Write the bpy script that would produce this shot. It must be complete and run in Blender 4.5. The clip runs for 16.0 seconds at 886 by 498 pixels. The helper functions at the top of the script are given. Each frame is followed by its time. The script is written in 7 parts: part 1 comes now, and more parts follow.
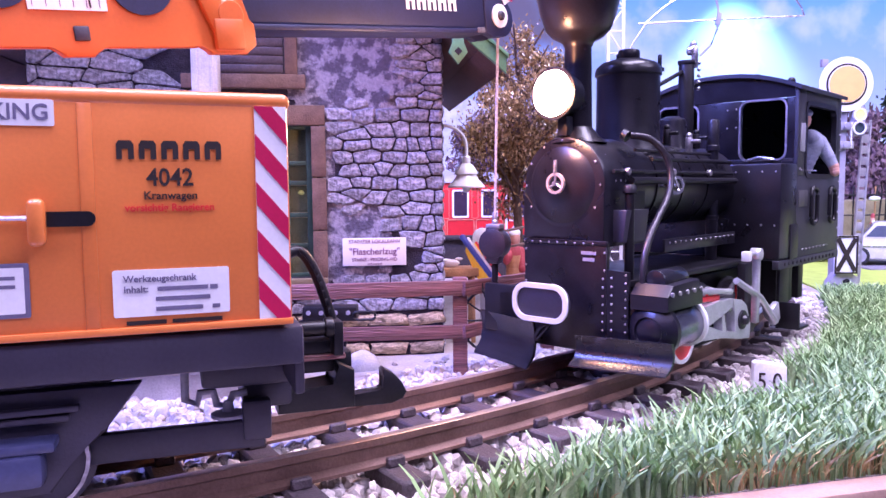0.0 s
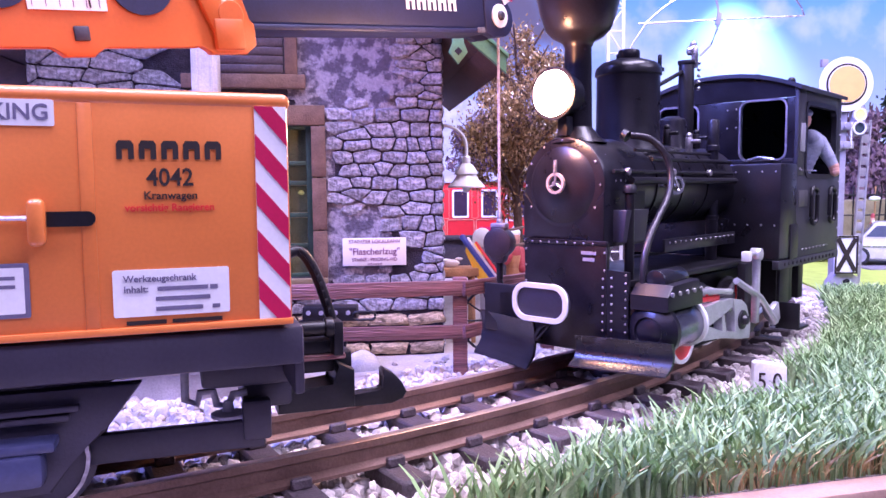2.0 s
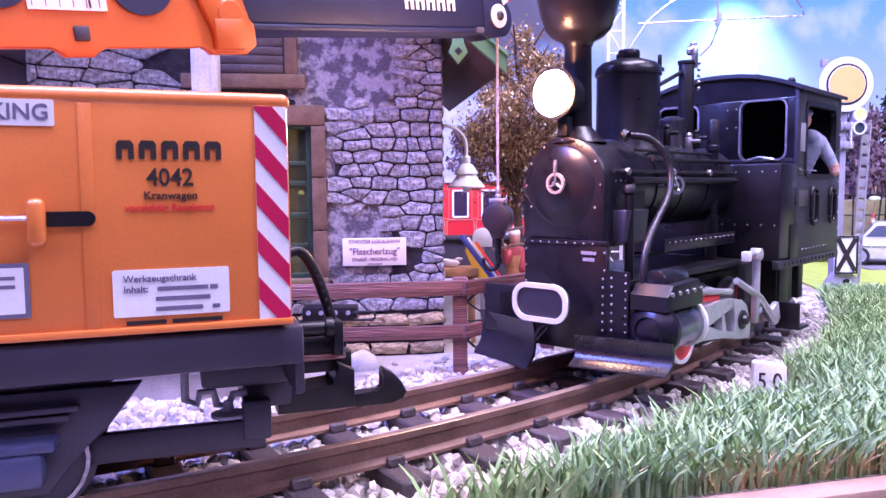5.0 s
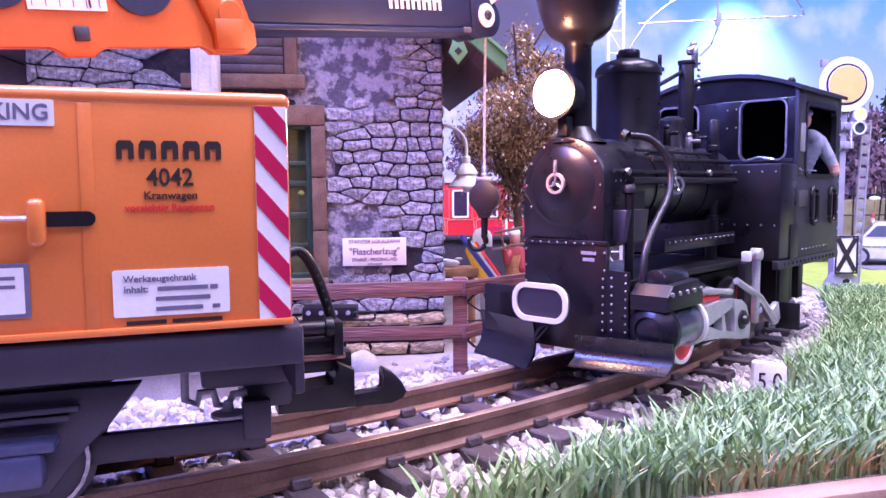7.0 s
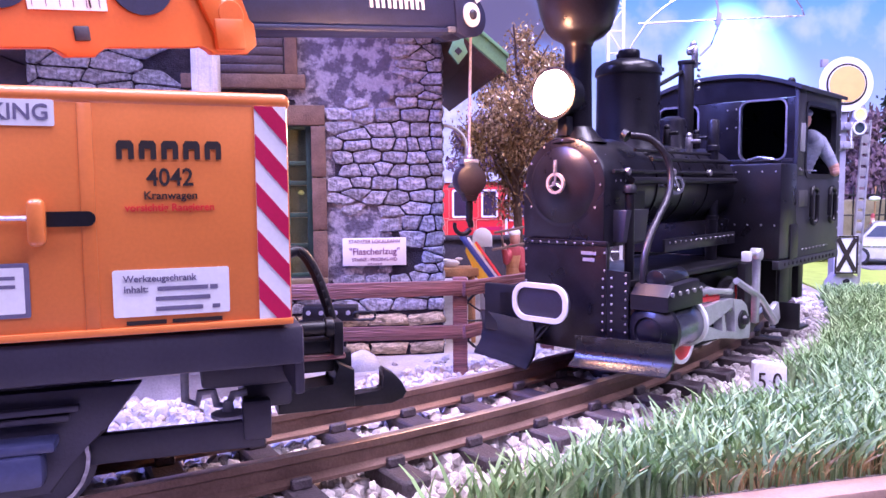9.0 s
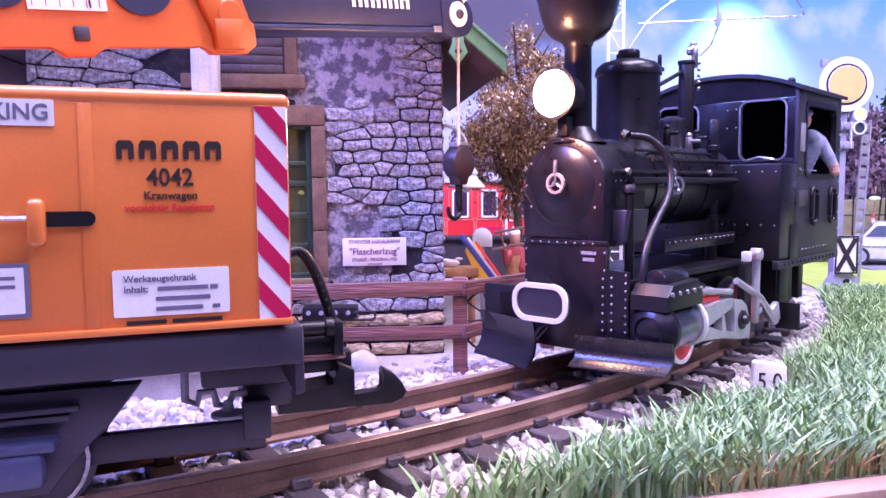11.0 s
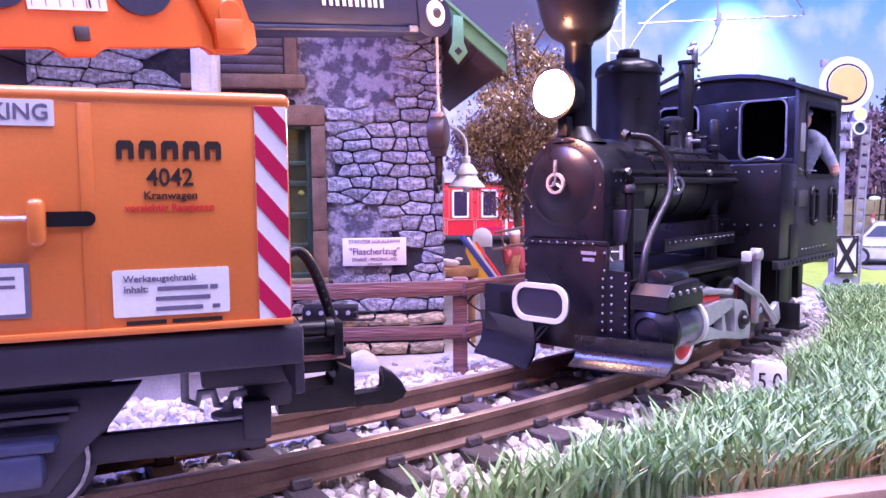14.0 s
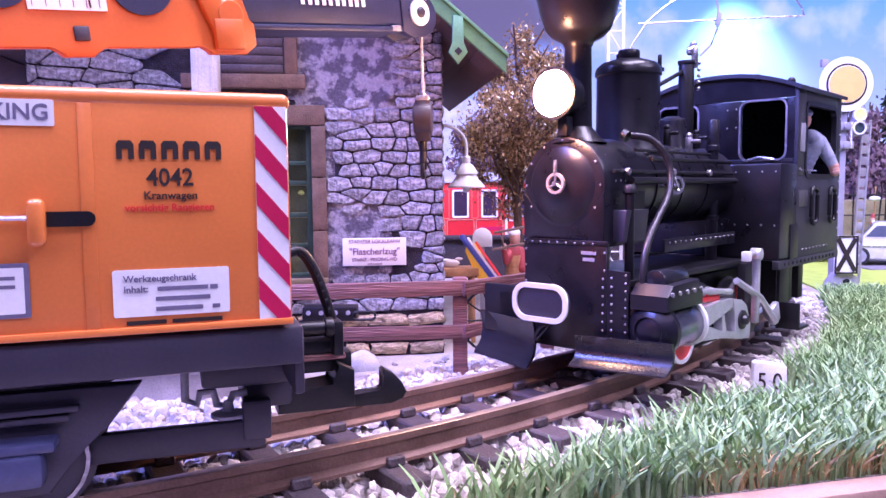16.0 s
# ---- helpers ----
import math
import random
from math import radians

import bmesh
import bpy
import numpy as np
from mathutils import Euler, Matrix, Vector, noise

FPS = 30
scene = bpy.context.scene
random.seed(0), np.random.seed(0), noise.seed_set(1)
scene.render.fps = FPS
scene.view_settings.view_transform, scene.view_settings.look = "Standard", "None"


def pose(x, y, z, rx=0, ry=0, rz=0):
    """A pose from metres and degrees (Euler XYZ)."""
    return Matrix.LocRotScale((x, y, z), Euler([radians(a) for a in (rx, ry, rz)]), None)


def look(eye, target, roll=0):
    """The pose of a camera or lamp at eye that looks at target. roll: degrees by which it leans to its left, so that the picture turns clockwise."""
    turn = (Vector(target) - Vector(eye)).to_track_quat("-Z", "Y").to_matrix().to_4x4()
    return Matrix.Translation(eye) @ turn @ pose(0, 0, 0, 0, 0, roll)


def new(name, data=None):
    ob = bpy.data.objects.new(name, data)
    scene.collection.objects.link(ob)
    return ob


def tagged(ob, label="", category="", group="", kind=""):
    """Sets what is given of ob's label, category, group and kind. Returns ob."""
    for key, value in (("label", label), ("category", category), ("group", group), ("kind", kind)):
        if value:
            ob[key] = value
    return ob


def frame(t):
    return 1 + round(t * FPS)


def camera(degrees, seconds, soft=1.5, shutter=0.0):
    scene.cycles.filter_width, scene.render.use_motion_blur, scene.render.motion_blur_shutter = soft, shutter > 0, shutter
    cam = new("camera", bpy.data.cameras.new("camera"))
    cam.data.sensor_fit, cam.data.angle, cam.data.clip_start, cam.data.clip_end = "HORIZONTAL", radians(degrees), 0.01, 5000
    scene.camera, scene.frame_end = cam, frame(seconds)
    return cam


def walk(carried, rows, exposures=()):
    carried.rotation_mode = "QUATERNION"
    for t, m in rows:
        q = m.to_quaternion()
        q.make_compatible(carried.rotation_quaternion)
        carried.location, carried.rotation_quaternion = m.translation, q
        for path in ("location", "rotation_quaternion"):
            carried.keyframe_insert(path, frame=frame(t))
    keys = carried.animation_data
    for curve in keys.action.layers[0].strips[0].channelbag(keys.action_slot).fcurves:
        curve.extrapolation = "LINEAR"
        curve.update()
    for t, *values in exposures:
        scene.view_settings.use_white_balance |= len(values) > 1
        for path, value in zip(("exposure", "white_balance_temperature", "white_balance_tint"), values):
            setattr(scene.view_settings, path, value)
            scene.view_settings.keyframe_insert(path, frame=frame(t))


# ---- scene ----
# ---- camera ----
CAM_POSE = pose(0, 0, 0.093) @ look((0, 0, 0), (0, 1, -0.0809), -0.5)
cam = camera(61.8, 16.0)
walk(cam, [(0.0, CAM_POSE), (16.0, CAM_POSE)], exposures=[(0.0, 1.12, 5420, 50), (16.0, 1.12, 5420, 50)])

# ---- light ----
world = bpy.data.worlds.new("room_air")
world.use_nodes = True
scene.world = world
world.node_tree.nodes["Background"].inputs[0].default_value = (0.42, 0.36, 0.80, 1)
world.node_tree.nodes["Background"].inputs[1].default_value = 0.35


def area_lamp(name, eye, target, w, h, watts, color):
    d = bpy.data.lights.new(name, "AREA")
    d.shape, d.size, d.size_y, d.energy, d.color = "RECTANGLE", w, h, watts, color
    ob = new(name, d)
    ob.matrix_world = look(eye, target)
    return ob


# unseen lamps placed in mid-air without fixtures, to light and fill the scene
area_lamp("unseen_area_lamp", (0.25, 0.25, 1.45), (0.15, 0.4, 0), 1.4, 0.5, 25.0, (1.0, 0.95, 0.90))
area_lamp("unseen_area_lamp", (-0.4, -0.9, 1.2), (-0.05, 0.35, 0.05), 1.6, 0.9, 5.0, (0.95, 0.80, 1.0))
# violet fill, added for the violet cast on the house
area_lamp("unseen_violet_lamp", (-0.75, 0.15, 1.0), (-0.1, 0.5, 0.1), 0.5, 0.4, 17.0, (0.30, 0.36, 1.0))
area_lamp("unseen_area_lamp", (1.3, -0.3, 1.3), (0.3, 0.5, 0.0), 1.2, 0.6, 9.0, (1.0, 0.97, 1.0))


def spot_lamp(name, eye, target, watts, color, deg, blend, radius):
    d = bpy.data.lights.new(name, "SPOT")
    d.energy, d.color, d.spot_size, d.spot_blend, d.shadow_soft_size = watts, color, radians(deg), blend, radius
    ob = new(name, d)
    ob.matrix_world = look(eye, target)
    return ob


spot_lamp("backdrop_spotlight", (0.87, 2.10, 0.80), (0.87, 2.20, 0.2), 13.0, (0.72, 0.90, 1.0), 72, 0.7, 0.012)
spot_lamp("backdrop_spotlight", (1.6, 1.2, 1.2), (1.2, 2.1, 0.3), 16.0, (0.72, 0.90, 1.0), 110, 0.9, 0.05)


# ---- materials ----
def mat(name, base, rough=0.5, metal=0.0, var=0.15, scale=120.0, bump=0.1, fine=900.0, tint=None, spec=0.5, coat=0.0, rnd=0.0, stretch=None):
    m = bpy.data.materials.new(name)
    m.use_nodes = True
    nt = m.node_tree
    n, l = nt.nodes, nt.links
    b = n["Principled BSDF"]
    b.inputs["Roughness"].default_value, b.inputs["Metallic"].default_value = rough, metal
    b.inputs["Specular IOR Level"].default_value = spec
    b.inputs["Coat Weight"].default_value = coat
    tc = n.new("ShaderNodeTexCoord")
    big, small = n.new("ShaderNodeTexNoise"), n.new("ShaderNodeTexNoise")
    big.inputs["Scale"].default_value, small.inputs["Scale"].default_value = scale, fine
    big.inputs["Detail"].default_value = 5
    place = tc.outputs["Object"]
    if stretch:
        mp = n.new("ShaderNodeMapping")
        mp.inputs["Scale"].default_value = stretch
        l.new(place, mp.inputs["Vector"])
        place = mp.outputs["Vector"]
    l.new(place, big.inputs["Vector"])
    l.new(place, small.inputs["Vector"])
    ramp = n.new("ShaderNodeMapRange")
    ramp.inputs[1].default_value, ramp.inputs[2].default_value = 0.3, 0.7
    l.new(big.outputs["Fac"], ramp.inputs[0])
    mix = n.new("ShaderNodeMix")
    mix.data_type = "RGBA"
    dark = tint if tint else tuple(c * (1 - var) for c in base)
    mix.inputs[6].default_value = (*dark, 1)
    mix.inputs[7].default_value = (*[min(1, c * (1 + var)) for c in base], 1)
    l.new(ramp.outputs[0], mix.inputs[0])
    col = mix.outputs[2]
    hsv = n.new("ShaderNodeHueSaturation")
    mr = n.new("ShaderNodeMapRange")
    mr.inputs[1].default_value, mr.inputs[2].default_value = 0.32, 0.68
    mr.inputs[3].default_value, mr.inputs[4].default_value = 1 - var * 0.6, 1 + var * 0.6
    l.new(small.outputs["Fac"], mr.inputs[0])
    if rnd:
        oi, ad = n.new("ShaderNodeObjectInfo"), n.new("ShaderNodeMath")
        m2 = n.new("ShaderNodeMapRange")
        m2.inputs[3].default_value, m2.inputs[4].default_value = 1 - rnd, 1 + rnd
        ad.operation = "MULTIPLY"
        l.new(oi.outputs["Random"], m2.inputs[0])
        l.new(m2.outputs[0], ad.inputs[0])
        l.new(mr.outputs[0], ad.inputs[1])
        l.new(ad.outputs[0], hsv.inputs["Value"])
    else:
        l.new(mr.outputs[0], hsv.inputs["Value"])
    l.new(col, hsv.inputs["Color"])
    l.new(hsv.outputs[0], b.inputs["Base Color"])
    rr = n.new("ShaderNodeMapRange")
    rr.inputs[3].default_value, rr.inputs[4].default_value = max(0.02, rough - 0.08), min(1, rough + 0.1)
    l.new(big.outputs["Fac"], rr.inputs[0])
    l.new(rr.outputs[0], b.inputs["Roughness"])
    if bump:
        bp = n.new("ShaderNodeBump")
        bp.inputs["Strength"].default_value, bp.inputs["Distance"].default_value = bump, 0.0012
        l.new(small.outputs["Fac"], bp.inputs["Height"])
        l.new(bp.outputs[0], b.inputs["Normal"])
    return m


def island_mat(name, dark, light, rough=0.8, spec=0.3, bump=0.3):
    m = mat(name, light, rough, var=0.2, bump=bump, spec=spec)
    n, l = m.node_tree.nodes, m.node_tree.links
    g, mx = n.new("ShaderNodeNewGeometry"), n.new("ShaderNodeMix")
    mx.data_type = "RGBA"
    mx.inputs[6].default_value, mx.inputs[7].default_value = (*dark, 1), (*light, 1)
    l.new(g.outputs["Random Per Island"], mx.inputs[0])
    hsv = n["Hue/Saturation/Value"]
    l.new(mx.outputs[2], hsv.inputs["Color"])
    return m


def glow(name, color, strength):
    m = bpy.data.materials.new(name)
    m.use_nodes = True
    b = m.node_tree.nodes["Principled BSDF"]
    b.inputs["Base Color"].default_value = (*color, 1)
    b.inputs["Emission Color"].default_value = (*color, 1)
    b.inputs["Emission Strength"].default_value = strength
    return m


def glass(name, color=(0.9, 0.95, 1.0)):
    m = bpy.data.materials.new(name)
    m.use_nodes = True
    b = m.node_tree.nodes["Principled BSDF"]
    b.inputs["Base Color"].default_value = (*color, 1)
    b.inputs["Transmission Weight"].default_value = 1.0
    b.inputs["Roughness"].default_value = 0.03
    b.inputs["IOR"].default_value = 1.1
    return m


ORANGE = mat("orange_plastic", (0.72, 0.195, 0.035), 0.42, var=0.05, scale=60, bump=0.02, coat=0.7)
RED_ORANGE = mat("vermilion_plastic", (0.52, 0.112, 0.009), 0.46, var=0.05, scale=60, bump=0.03)
BLACK = mat("black_painted_metal", (0.0105, 0.0092, 0.0145), 0.29, var=0.3, scale=90, bump=0.05, spec=0.42)
SATIN = mat("satin_black_plastic", (0.0095, 0.0085, 0.0125), 0.40, var=0.3, scale=90, bump=0.06, spec=0.36)
FRAME = mat("dark_frame_plastic", (0.034, 0.029, 0.050), 0.5, var=0.12, scale=60, bump=0.08)
NAVY = mat("navy_plastic", (0.021, 0.024, 0.068), 0.46, var=0.15, scale=70, bump=0.04, spec=0.35)
GREY = mat("grey_cab_paint", (0.034, 0.033, 0.046), 0.5, var=0.15, scale=80, bump=0.05)
WHITE = mat("white_paint", (0.80, 0.80, 0.82), 0.45, var=0.04, scale=90, bump=0.03)
STRIPE_RED = mat("signal_red_paint", (0.52, 0.012, 0.075), 0.4, var=0.06, scale=90, bump=0.02)
RED = mat("red_plastic", (0.70, 0.03, 0.03), 0.4, var=0.07, scale=50, bump=0.03)
INK = mat("black_ink", (0.02, 0.012, 0.012), 0.6, var=0.1, bump=0)
PLUM = mat("plum_ink", (0.16, 0.05, 0.16), 0.6, var=0.1, bump=0)
RED_INK = mat("red_ink", (0.70, 0.03, 0.02), 0.6, var=0.1, bump=0)
GREY_INK = mat("grey_ink", (0.15, 0.135, 0.22), 0.6, var=0.1, bump=0)
STEEL = mat("polished_steel", (0.62, 0.62, 0.66), 0.25, 0.9, var=0.15, scale=200, bump=0.03)
WORN_STEEL = mat("worn_wheel_steel", (0.40, 0.38, 0.42), 0.4, 0.8, var=0.3, scale=200, bump=0.1)
RAIL = mat("brown_oxidised_brass_rail", (0.20, 0.118, 0.092), 0.5, 0.25, var=0.22, scale=50, bump=0.15, tint=(0.12, 0.065, 0.05))
RAIL_TOP = mat("shiny_rail_head", (0.48, 0.37, 0.31), 0.34, 0.7, var=0.2, scale=90, bump=0.06)
TIE = mat("dark_brown_sleeper_plastic", (0.060, 0.044, 0.052), 0.6, var=0.3, scale=200, bump=0.4, rnd=0.2)
# fine tone change darkens pits and brightens bumps within the colour itself
STONE = mat("grey_rubble_stone", (0.33, 0.325, 0.40), 0.85, var=0.8, scale=3.2, bump=1.0, fine=13.0, rnd=0.22, spec=0.25)
MORTAR = mat("dark_mortar", (0.040, 0.037, 0.060), 0.95, var=0.3, scale=200, bump=0.8, spec=0.15)
PLASTER = mat("weathered_plaster", (0.25, 0.245, 0.32), 0.9, var=0.25, scale=95, bump=1.0, fine=500, tint=(0.105, 0.10, 0.15), spec=0.2)
nt = PLASTER.node_tree
for nd in nt.nodes:
    # flaking paint: a sharp edge between the two tones
    if nd.type == "MAP_RANGE" and abs(nd.inputs[1].default_value - 0.3) < 1e-4:
        nd.inputs[1].default_value, nd.inputs[2].default_value = 0.46, 0.545
    if nd.type == "TEX_NOISE" and abs(nd.inputs["Scale"].default_value - 95) < 0.1:
        nd.inputs["Detail"].default_value, nd.inputs["Roughness"].default_value = 9, 0.62

# pit shade and bump highlights are also put into this colour
RUBBLE = mat("pitted_grey_rubble_stone", (0.29, 0.295, 0.37), 0.85, var=0.5, scale=330, bump=1.0, fine=520, rnd=0.2, spec=0.25)
PLINTH = mat("sandy_plinth_stone", (0.42, 0.33, 0.23), 0.9, var=0.6, scale=3.0, bump=1.0, fine=10.0, rnd=0.2, spec=0.2)
BROWN_WOOD = mat("brown_window_wood", (0.17, 0.105, 0.085), 0.65, var=0.25, scale=150, bump=0.3)
SHUTTER = mat("slate_blue_shutter_wood", (0.11, 0.10, 0.15), 0.6, var=0.25, scale=150, bump=0.3)
FENCE = mat("red_brown_fence_wood", (0.185, 0.080, 0.082), 0.6, var=0.4, scale=420, bump=1.0, fine=1100, rnd=0.15, stretch=(0.06, 1, 1))
GREEN_WOOD = mat("green_painted_wood", (0.10, 0.27, 0.14), 0.55, var=0.15, scale=120, bump=0.15)
DARK_GREEN = mat("dark_green_window_paint", (0.03, 0.075, 0.06), 0.5, var=0.2, scale=120, bump=0.1)
SOFFIT = mat("brown_soffit_boards", (0.085, 0.045, 0.04), 0.7, var=0.25, scale=120, bump=0.3)
# near-black laid on or behind openings, in place of their shade
DARK = mat("recess_shade_black", (0.02, 0.018, 0.022), 0.9, var=0.2, bump=0)
SAND = mat("pale_sand_ground", (0.37, 0.325, 0.305), 0.95, var=0.16, scale=40, bump=0.5, fine=500, spec=0.15)
CONCRETE = mat("pale_concrete", (0.42, 0.395, 0.40), 0.9, var=0.15, scale=90, bump=0.3, spec=0.2)
BOARD = mat("pale_pine_board", (0.38, 0.235, 0.155), 0.6, var=0.12, scale=50, bump=0.15)
LAWN = mat("yellow_green_lawn", (0.38, 0.50, 0.10), 0.95, var=0.12, scale=60, bump=0.4, spec=0.1)
ROOM = mat("grey_room_paint", (0.30, 0.29, 0.34), 0.9, var=0.08, scale=5, bump=0)
BALLAST = island_mat("pale_ballast_stone", (0.31, 0.275, 0.26), (0.70, 0.65, 0.62))
BLADE = island_mat("plastic_grass_blade", (0.16, 0.29, 0.10), (0.42, 0.57, 0.28), 0.6, 0.25, 0)
STRAW = island_mat("dry_grass_blade", (0.42, 0.30, 0.12), (0.62, 0.50, 0.25), 0.7, 0.2, 0)
# pale end raised to carry the headlight's golden light on the foliage
BRONZE_LEAF = island_mat("bronze_leaf", (0.075, 0.045, 0.018), (0.52, 0.33, 0.13), 0.15, 1.0, 0)
DARK_LEAF = island_mat("dark_foliage", (0.015, 0.03, 0.02), (0.06, 0.08, 0.05), 0.7, 0.2, 0)
PURPLE_LEAF = island_mat("purple_grey_foliage", (0.10, 0.055, 0.085), (0.30, 0.20, 0.24), 0.7, 0.2, 0)
BARK = mat("brown_bark", (0.10, 0.06, 0.04), 0.9, var=0.3, scale=200, bump=0.8)
HEDGE = island_mat("moss_hedge", (0.16, 0.19, 0.04), (0.30, 0.33, 0.08), 0.9, 0.1, 0)
LAMP_WHITE = mat("enamelled_lamp_metal", (0.72, 0.72, 0.74), 0.35, var=0.05, bump=0.02)
SIGNAL_GREY = mat("signal_grey_paint", (0.30, 0.29, 0.35), 0.5, var=0.12, scale=120, bump=0.08)
AMBER = mat("amber_signal_face", (0.90, 0.50, 0.16), 0.45, var=0.04, bump=0.02)
GLASS = glass("clear_glass")
SMOKE_GLASS = glass("dark_pane", (0.35, 0.45, 0.50))
HEADLIGHT = glow("headlight_glow", (1.0, 0.72, 0.35), 60.0)
YELLOW_LIGHT = glow("yellow_signal_lens", (1.0, 0.85, 0.08), 1.3)
WINDOW_LIGHT = glow("warm_window_light", (0.9, 0.75, 0.22), 0.22)
SKIN = mat("painted_doll_skin", (0.62, 0.33, 0.27), 0.5, var=0.08, bump=0.02)
BLUE_CLOTH = mat("painted_blue_grey_cloth", (0.34, 0.36, 0.50), 0.6, var=0.15, bump=0.1)
RED_CLOTH = mat("painted_dark_red_cloth", (0.45, 0.07, 0.08), 0.6, var=0.15, bump=0.1)
TAN_CLOTH = mat("painted_tan_cloth", (0.50, 0.25, 0.12), 0.6, var=0.15, bump=0.1)
BLUE = mat("blue_plastic", (0.05, 0.09, 0.42), 0.4, var=0.1, bump=0.03)
YELLOW = mat("yellow_plastic", (0.85, 0.48, 0.02), 0.4, var=0.1, bump=0.03)
CREAM = mat("cream_car_paint", (0.62, 0.60, 0.55), 0.25, var=0.03, bump=0.0, coat=0.4)
TYRE = mat("black_rubber", (0.02, 0.02, 0.02), 0.8, var=0.2, bump=0.1)
WOOD = mat("plain_pine_wood", (0.42, 0.22, 0.10), 0.6, var=0.25, scale=90, bump=0.2)
BLUE_GREY = mat("blue_grey_plastic", (0.052, 0.058, 0.135), 0.35, var=0.15, bump=0.05)


# ---- mesh helpers ----
def xf(bm, verts, m):
    bmesh.ops.transform(bm, matrix=m, verts=verts)


def box(bm, sx, sy, sz, at=(0, 0, 0), rot=(0, 0, 0), bevel=0.0, seg=2):
    r = bmesh.ops.create_cube(bm, size=1.0)
    v = r["verts"]
    xf(bm, v, Matrix.Diagonal((sx, sy, sz, 1)))
    if bevel:
        e = list({e for x in v for e in x.link_edges})
        g = bmesh.ops.bevel(bm, geom=e, offset=bevel, segments=seg, affect="EDGES", profile=0.5)
        v = list({x for f in g["faces"] for x in f.verts} | {x for x in v if x.is_valid})
    xf(bm, v, pose(*at, *rot))
    return v


def cyl(bm, r, h, at=(0, 0, 0), rot=(0, 0, 0), r2=None, seg=24, bevel=0.0):
    g = bmesh.ops.create_cone(bm, cap_ends=True, segments=seg, radius1=r, radius2=r if r2 is None else r2, depth=h)
    v = g["verts"]
    if bevel:
        e = [e for e in {e for x in v for e in x.link_edges} if len(e.link_faces) == 2 and any(len(f.verts) > 4 for f in e.link_faces)]
        b = bmesh.ops.bevel(bm, geom=e, offset=bevel, segments=2, affect="EDGES", profile=0.5)
        v = list({x for f in b["faces"] for x in f.verts} | {x for x in v if x.is_valid})
    xf(bm, v, pose(*at, *rot))
    return v


def ball(bm, r, at=(0, 0, 0), scale=(1, 1, 1), seg=12):
    g = bmesh.ops.create_uvsphere(bm, u_segments=seg, v_segments=max(6, seg // 2 + 2), radius=r)
    xf(bm, g["verts"], Matrix.Translation(at) @ Matrix.Diagonal((*scale, 1)))
    return g["verts"]


def lathe(bm, profile, at=(0, 0, 0), rot=(0, 0, 0), seg=32):
    rings = []
    for r, z in profile:
        rings.append([bm.verts.new((r * math.cos(2 * math.pi * i / seg), r * math.sin(2 * math.pi * i / seg), z)) for i in range(seg)])
    for a, b in zip(rings, rings[1:]):
        for i in range(seg):
            bm.faces.new((a[i], a[(i + 1) % seg], b[(i + 1) % seg], b[i]))
    bm.faces.new(rings[0][::-1])
    bm.faces.new(rings[-1])
    v = [x for ring in rings for x in ring]
    xf(bm, v, pose(*at, *rot))
    return v


def tube(bm, pts, r, seg=8):
    pts = [Vector(p) for p in pts]
    rings, up = [], Vector((0, 0, 1))
    for i, p in enumerate(pts):
        d = (pts[min(i + 1, len(pts) - 1)] - pts[max(i - 1, 0)]).normalized()
        a = d.cross(up)
        if a.length < 0.2:
            a = d.cross(Vector((1, 0, 0)))
        a.normalize()
        b = d.cross(a).normalized()
        rr = r[i] if isinstance(r, (list, tuple)) else r
        rings.append([bm.verts.new(p + rr * (math.cos(2 * math.pi * k / seg) * a + math.sin(2 * math.pi * k / seg) * b)) for k in range(seg)])
    for s, t in zip(rings, rings[1:]):
        for k in range(seg):
            bm.faces.new((s[k], s[(k + 1) % seg], t[(k + 1) % seg], t[k]))
    bm.faces.new(rings[0][::-1])
    bm.faces.new(rings[-1])


def prism(bm, pts, depth, m=None, bevel=0.0):
    """A flat outline in the xz plane, pushed along y from 0 to depth."""
    a = [bm.verts.new((x, 0, z)) for x, z in pts]
    b = [bm.verts.new((x, depth, z)) for x, z in pts]
    n = len(pts)
    fs = [bm.faces.new(a), bm.faces.new(b[::-1])]
    for i in range(n):
        fs.append(bm.faces.new((a[i], b[i], b[(i + 1) % n], a[(i + 1) % n])))
    v = a + b
    if bevel:
        e = list({e for f in fs[:2] for e in f.edges})
        g = bmesh.ops.bevel(bm, geom=e, offset=bevel, segments=2, affect="EDGES", profile=0.5)
        v = list({x for f in g["faces"] for x in f.verts} | {x for x in v if x.is_valid})
    if m is not None:
        xf(bm, v, m)
    return v


def arc(cx, cz, r, a0, a1, n, rz=None):
    rz = r if rz is None else rz
    return [(cx + r * math.cos(radians(a0 + (a1 - a0) * i / n)), cz + rz * math.sin(radians(a0 + (a1 - a0) * i / n))) for i in range(n + 1)]


def rounded(w, h, r, n=5):
    p = []
    for cx, cz, a in ((w / 2 - r, h / 2 - r, 0), (-w / 2 + r, h / 2 - r, 90), (-w / 2 + r, -h / 2 + r, 180), (w / 2 - r, -h / 2 + r, 270)):
        p += arc(cx, cz, r, a, a + 90, n)
    return p


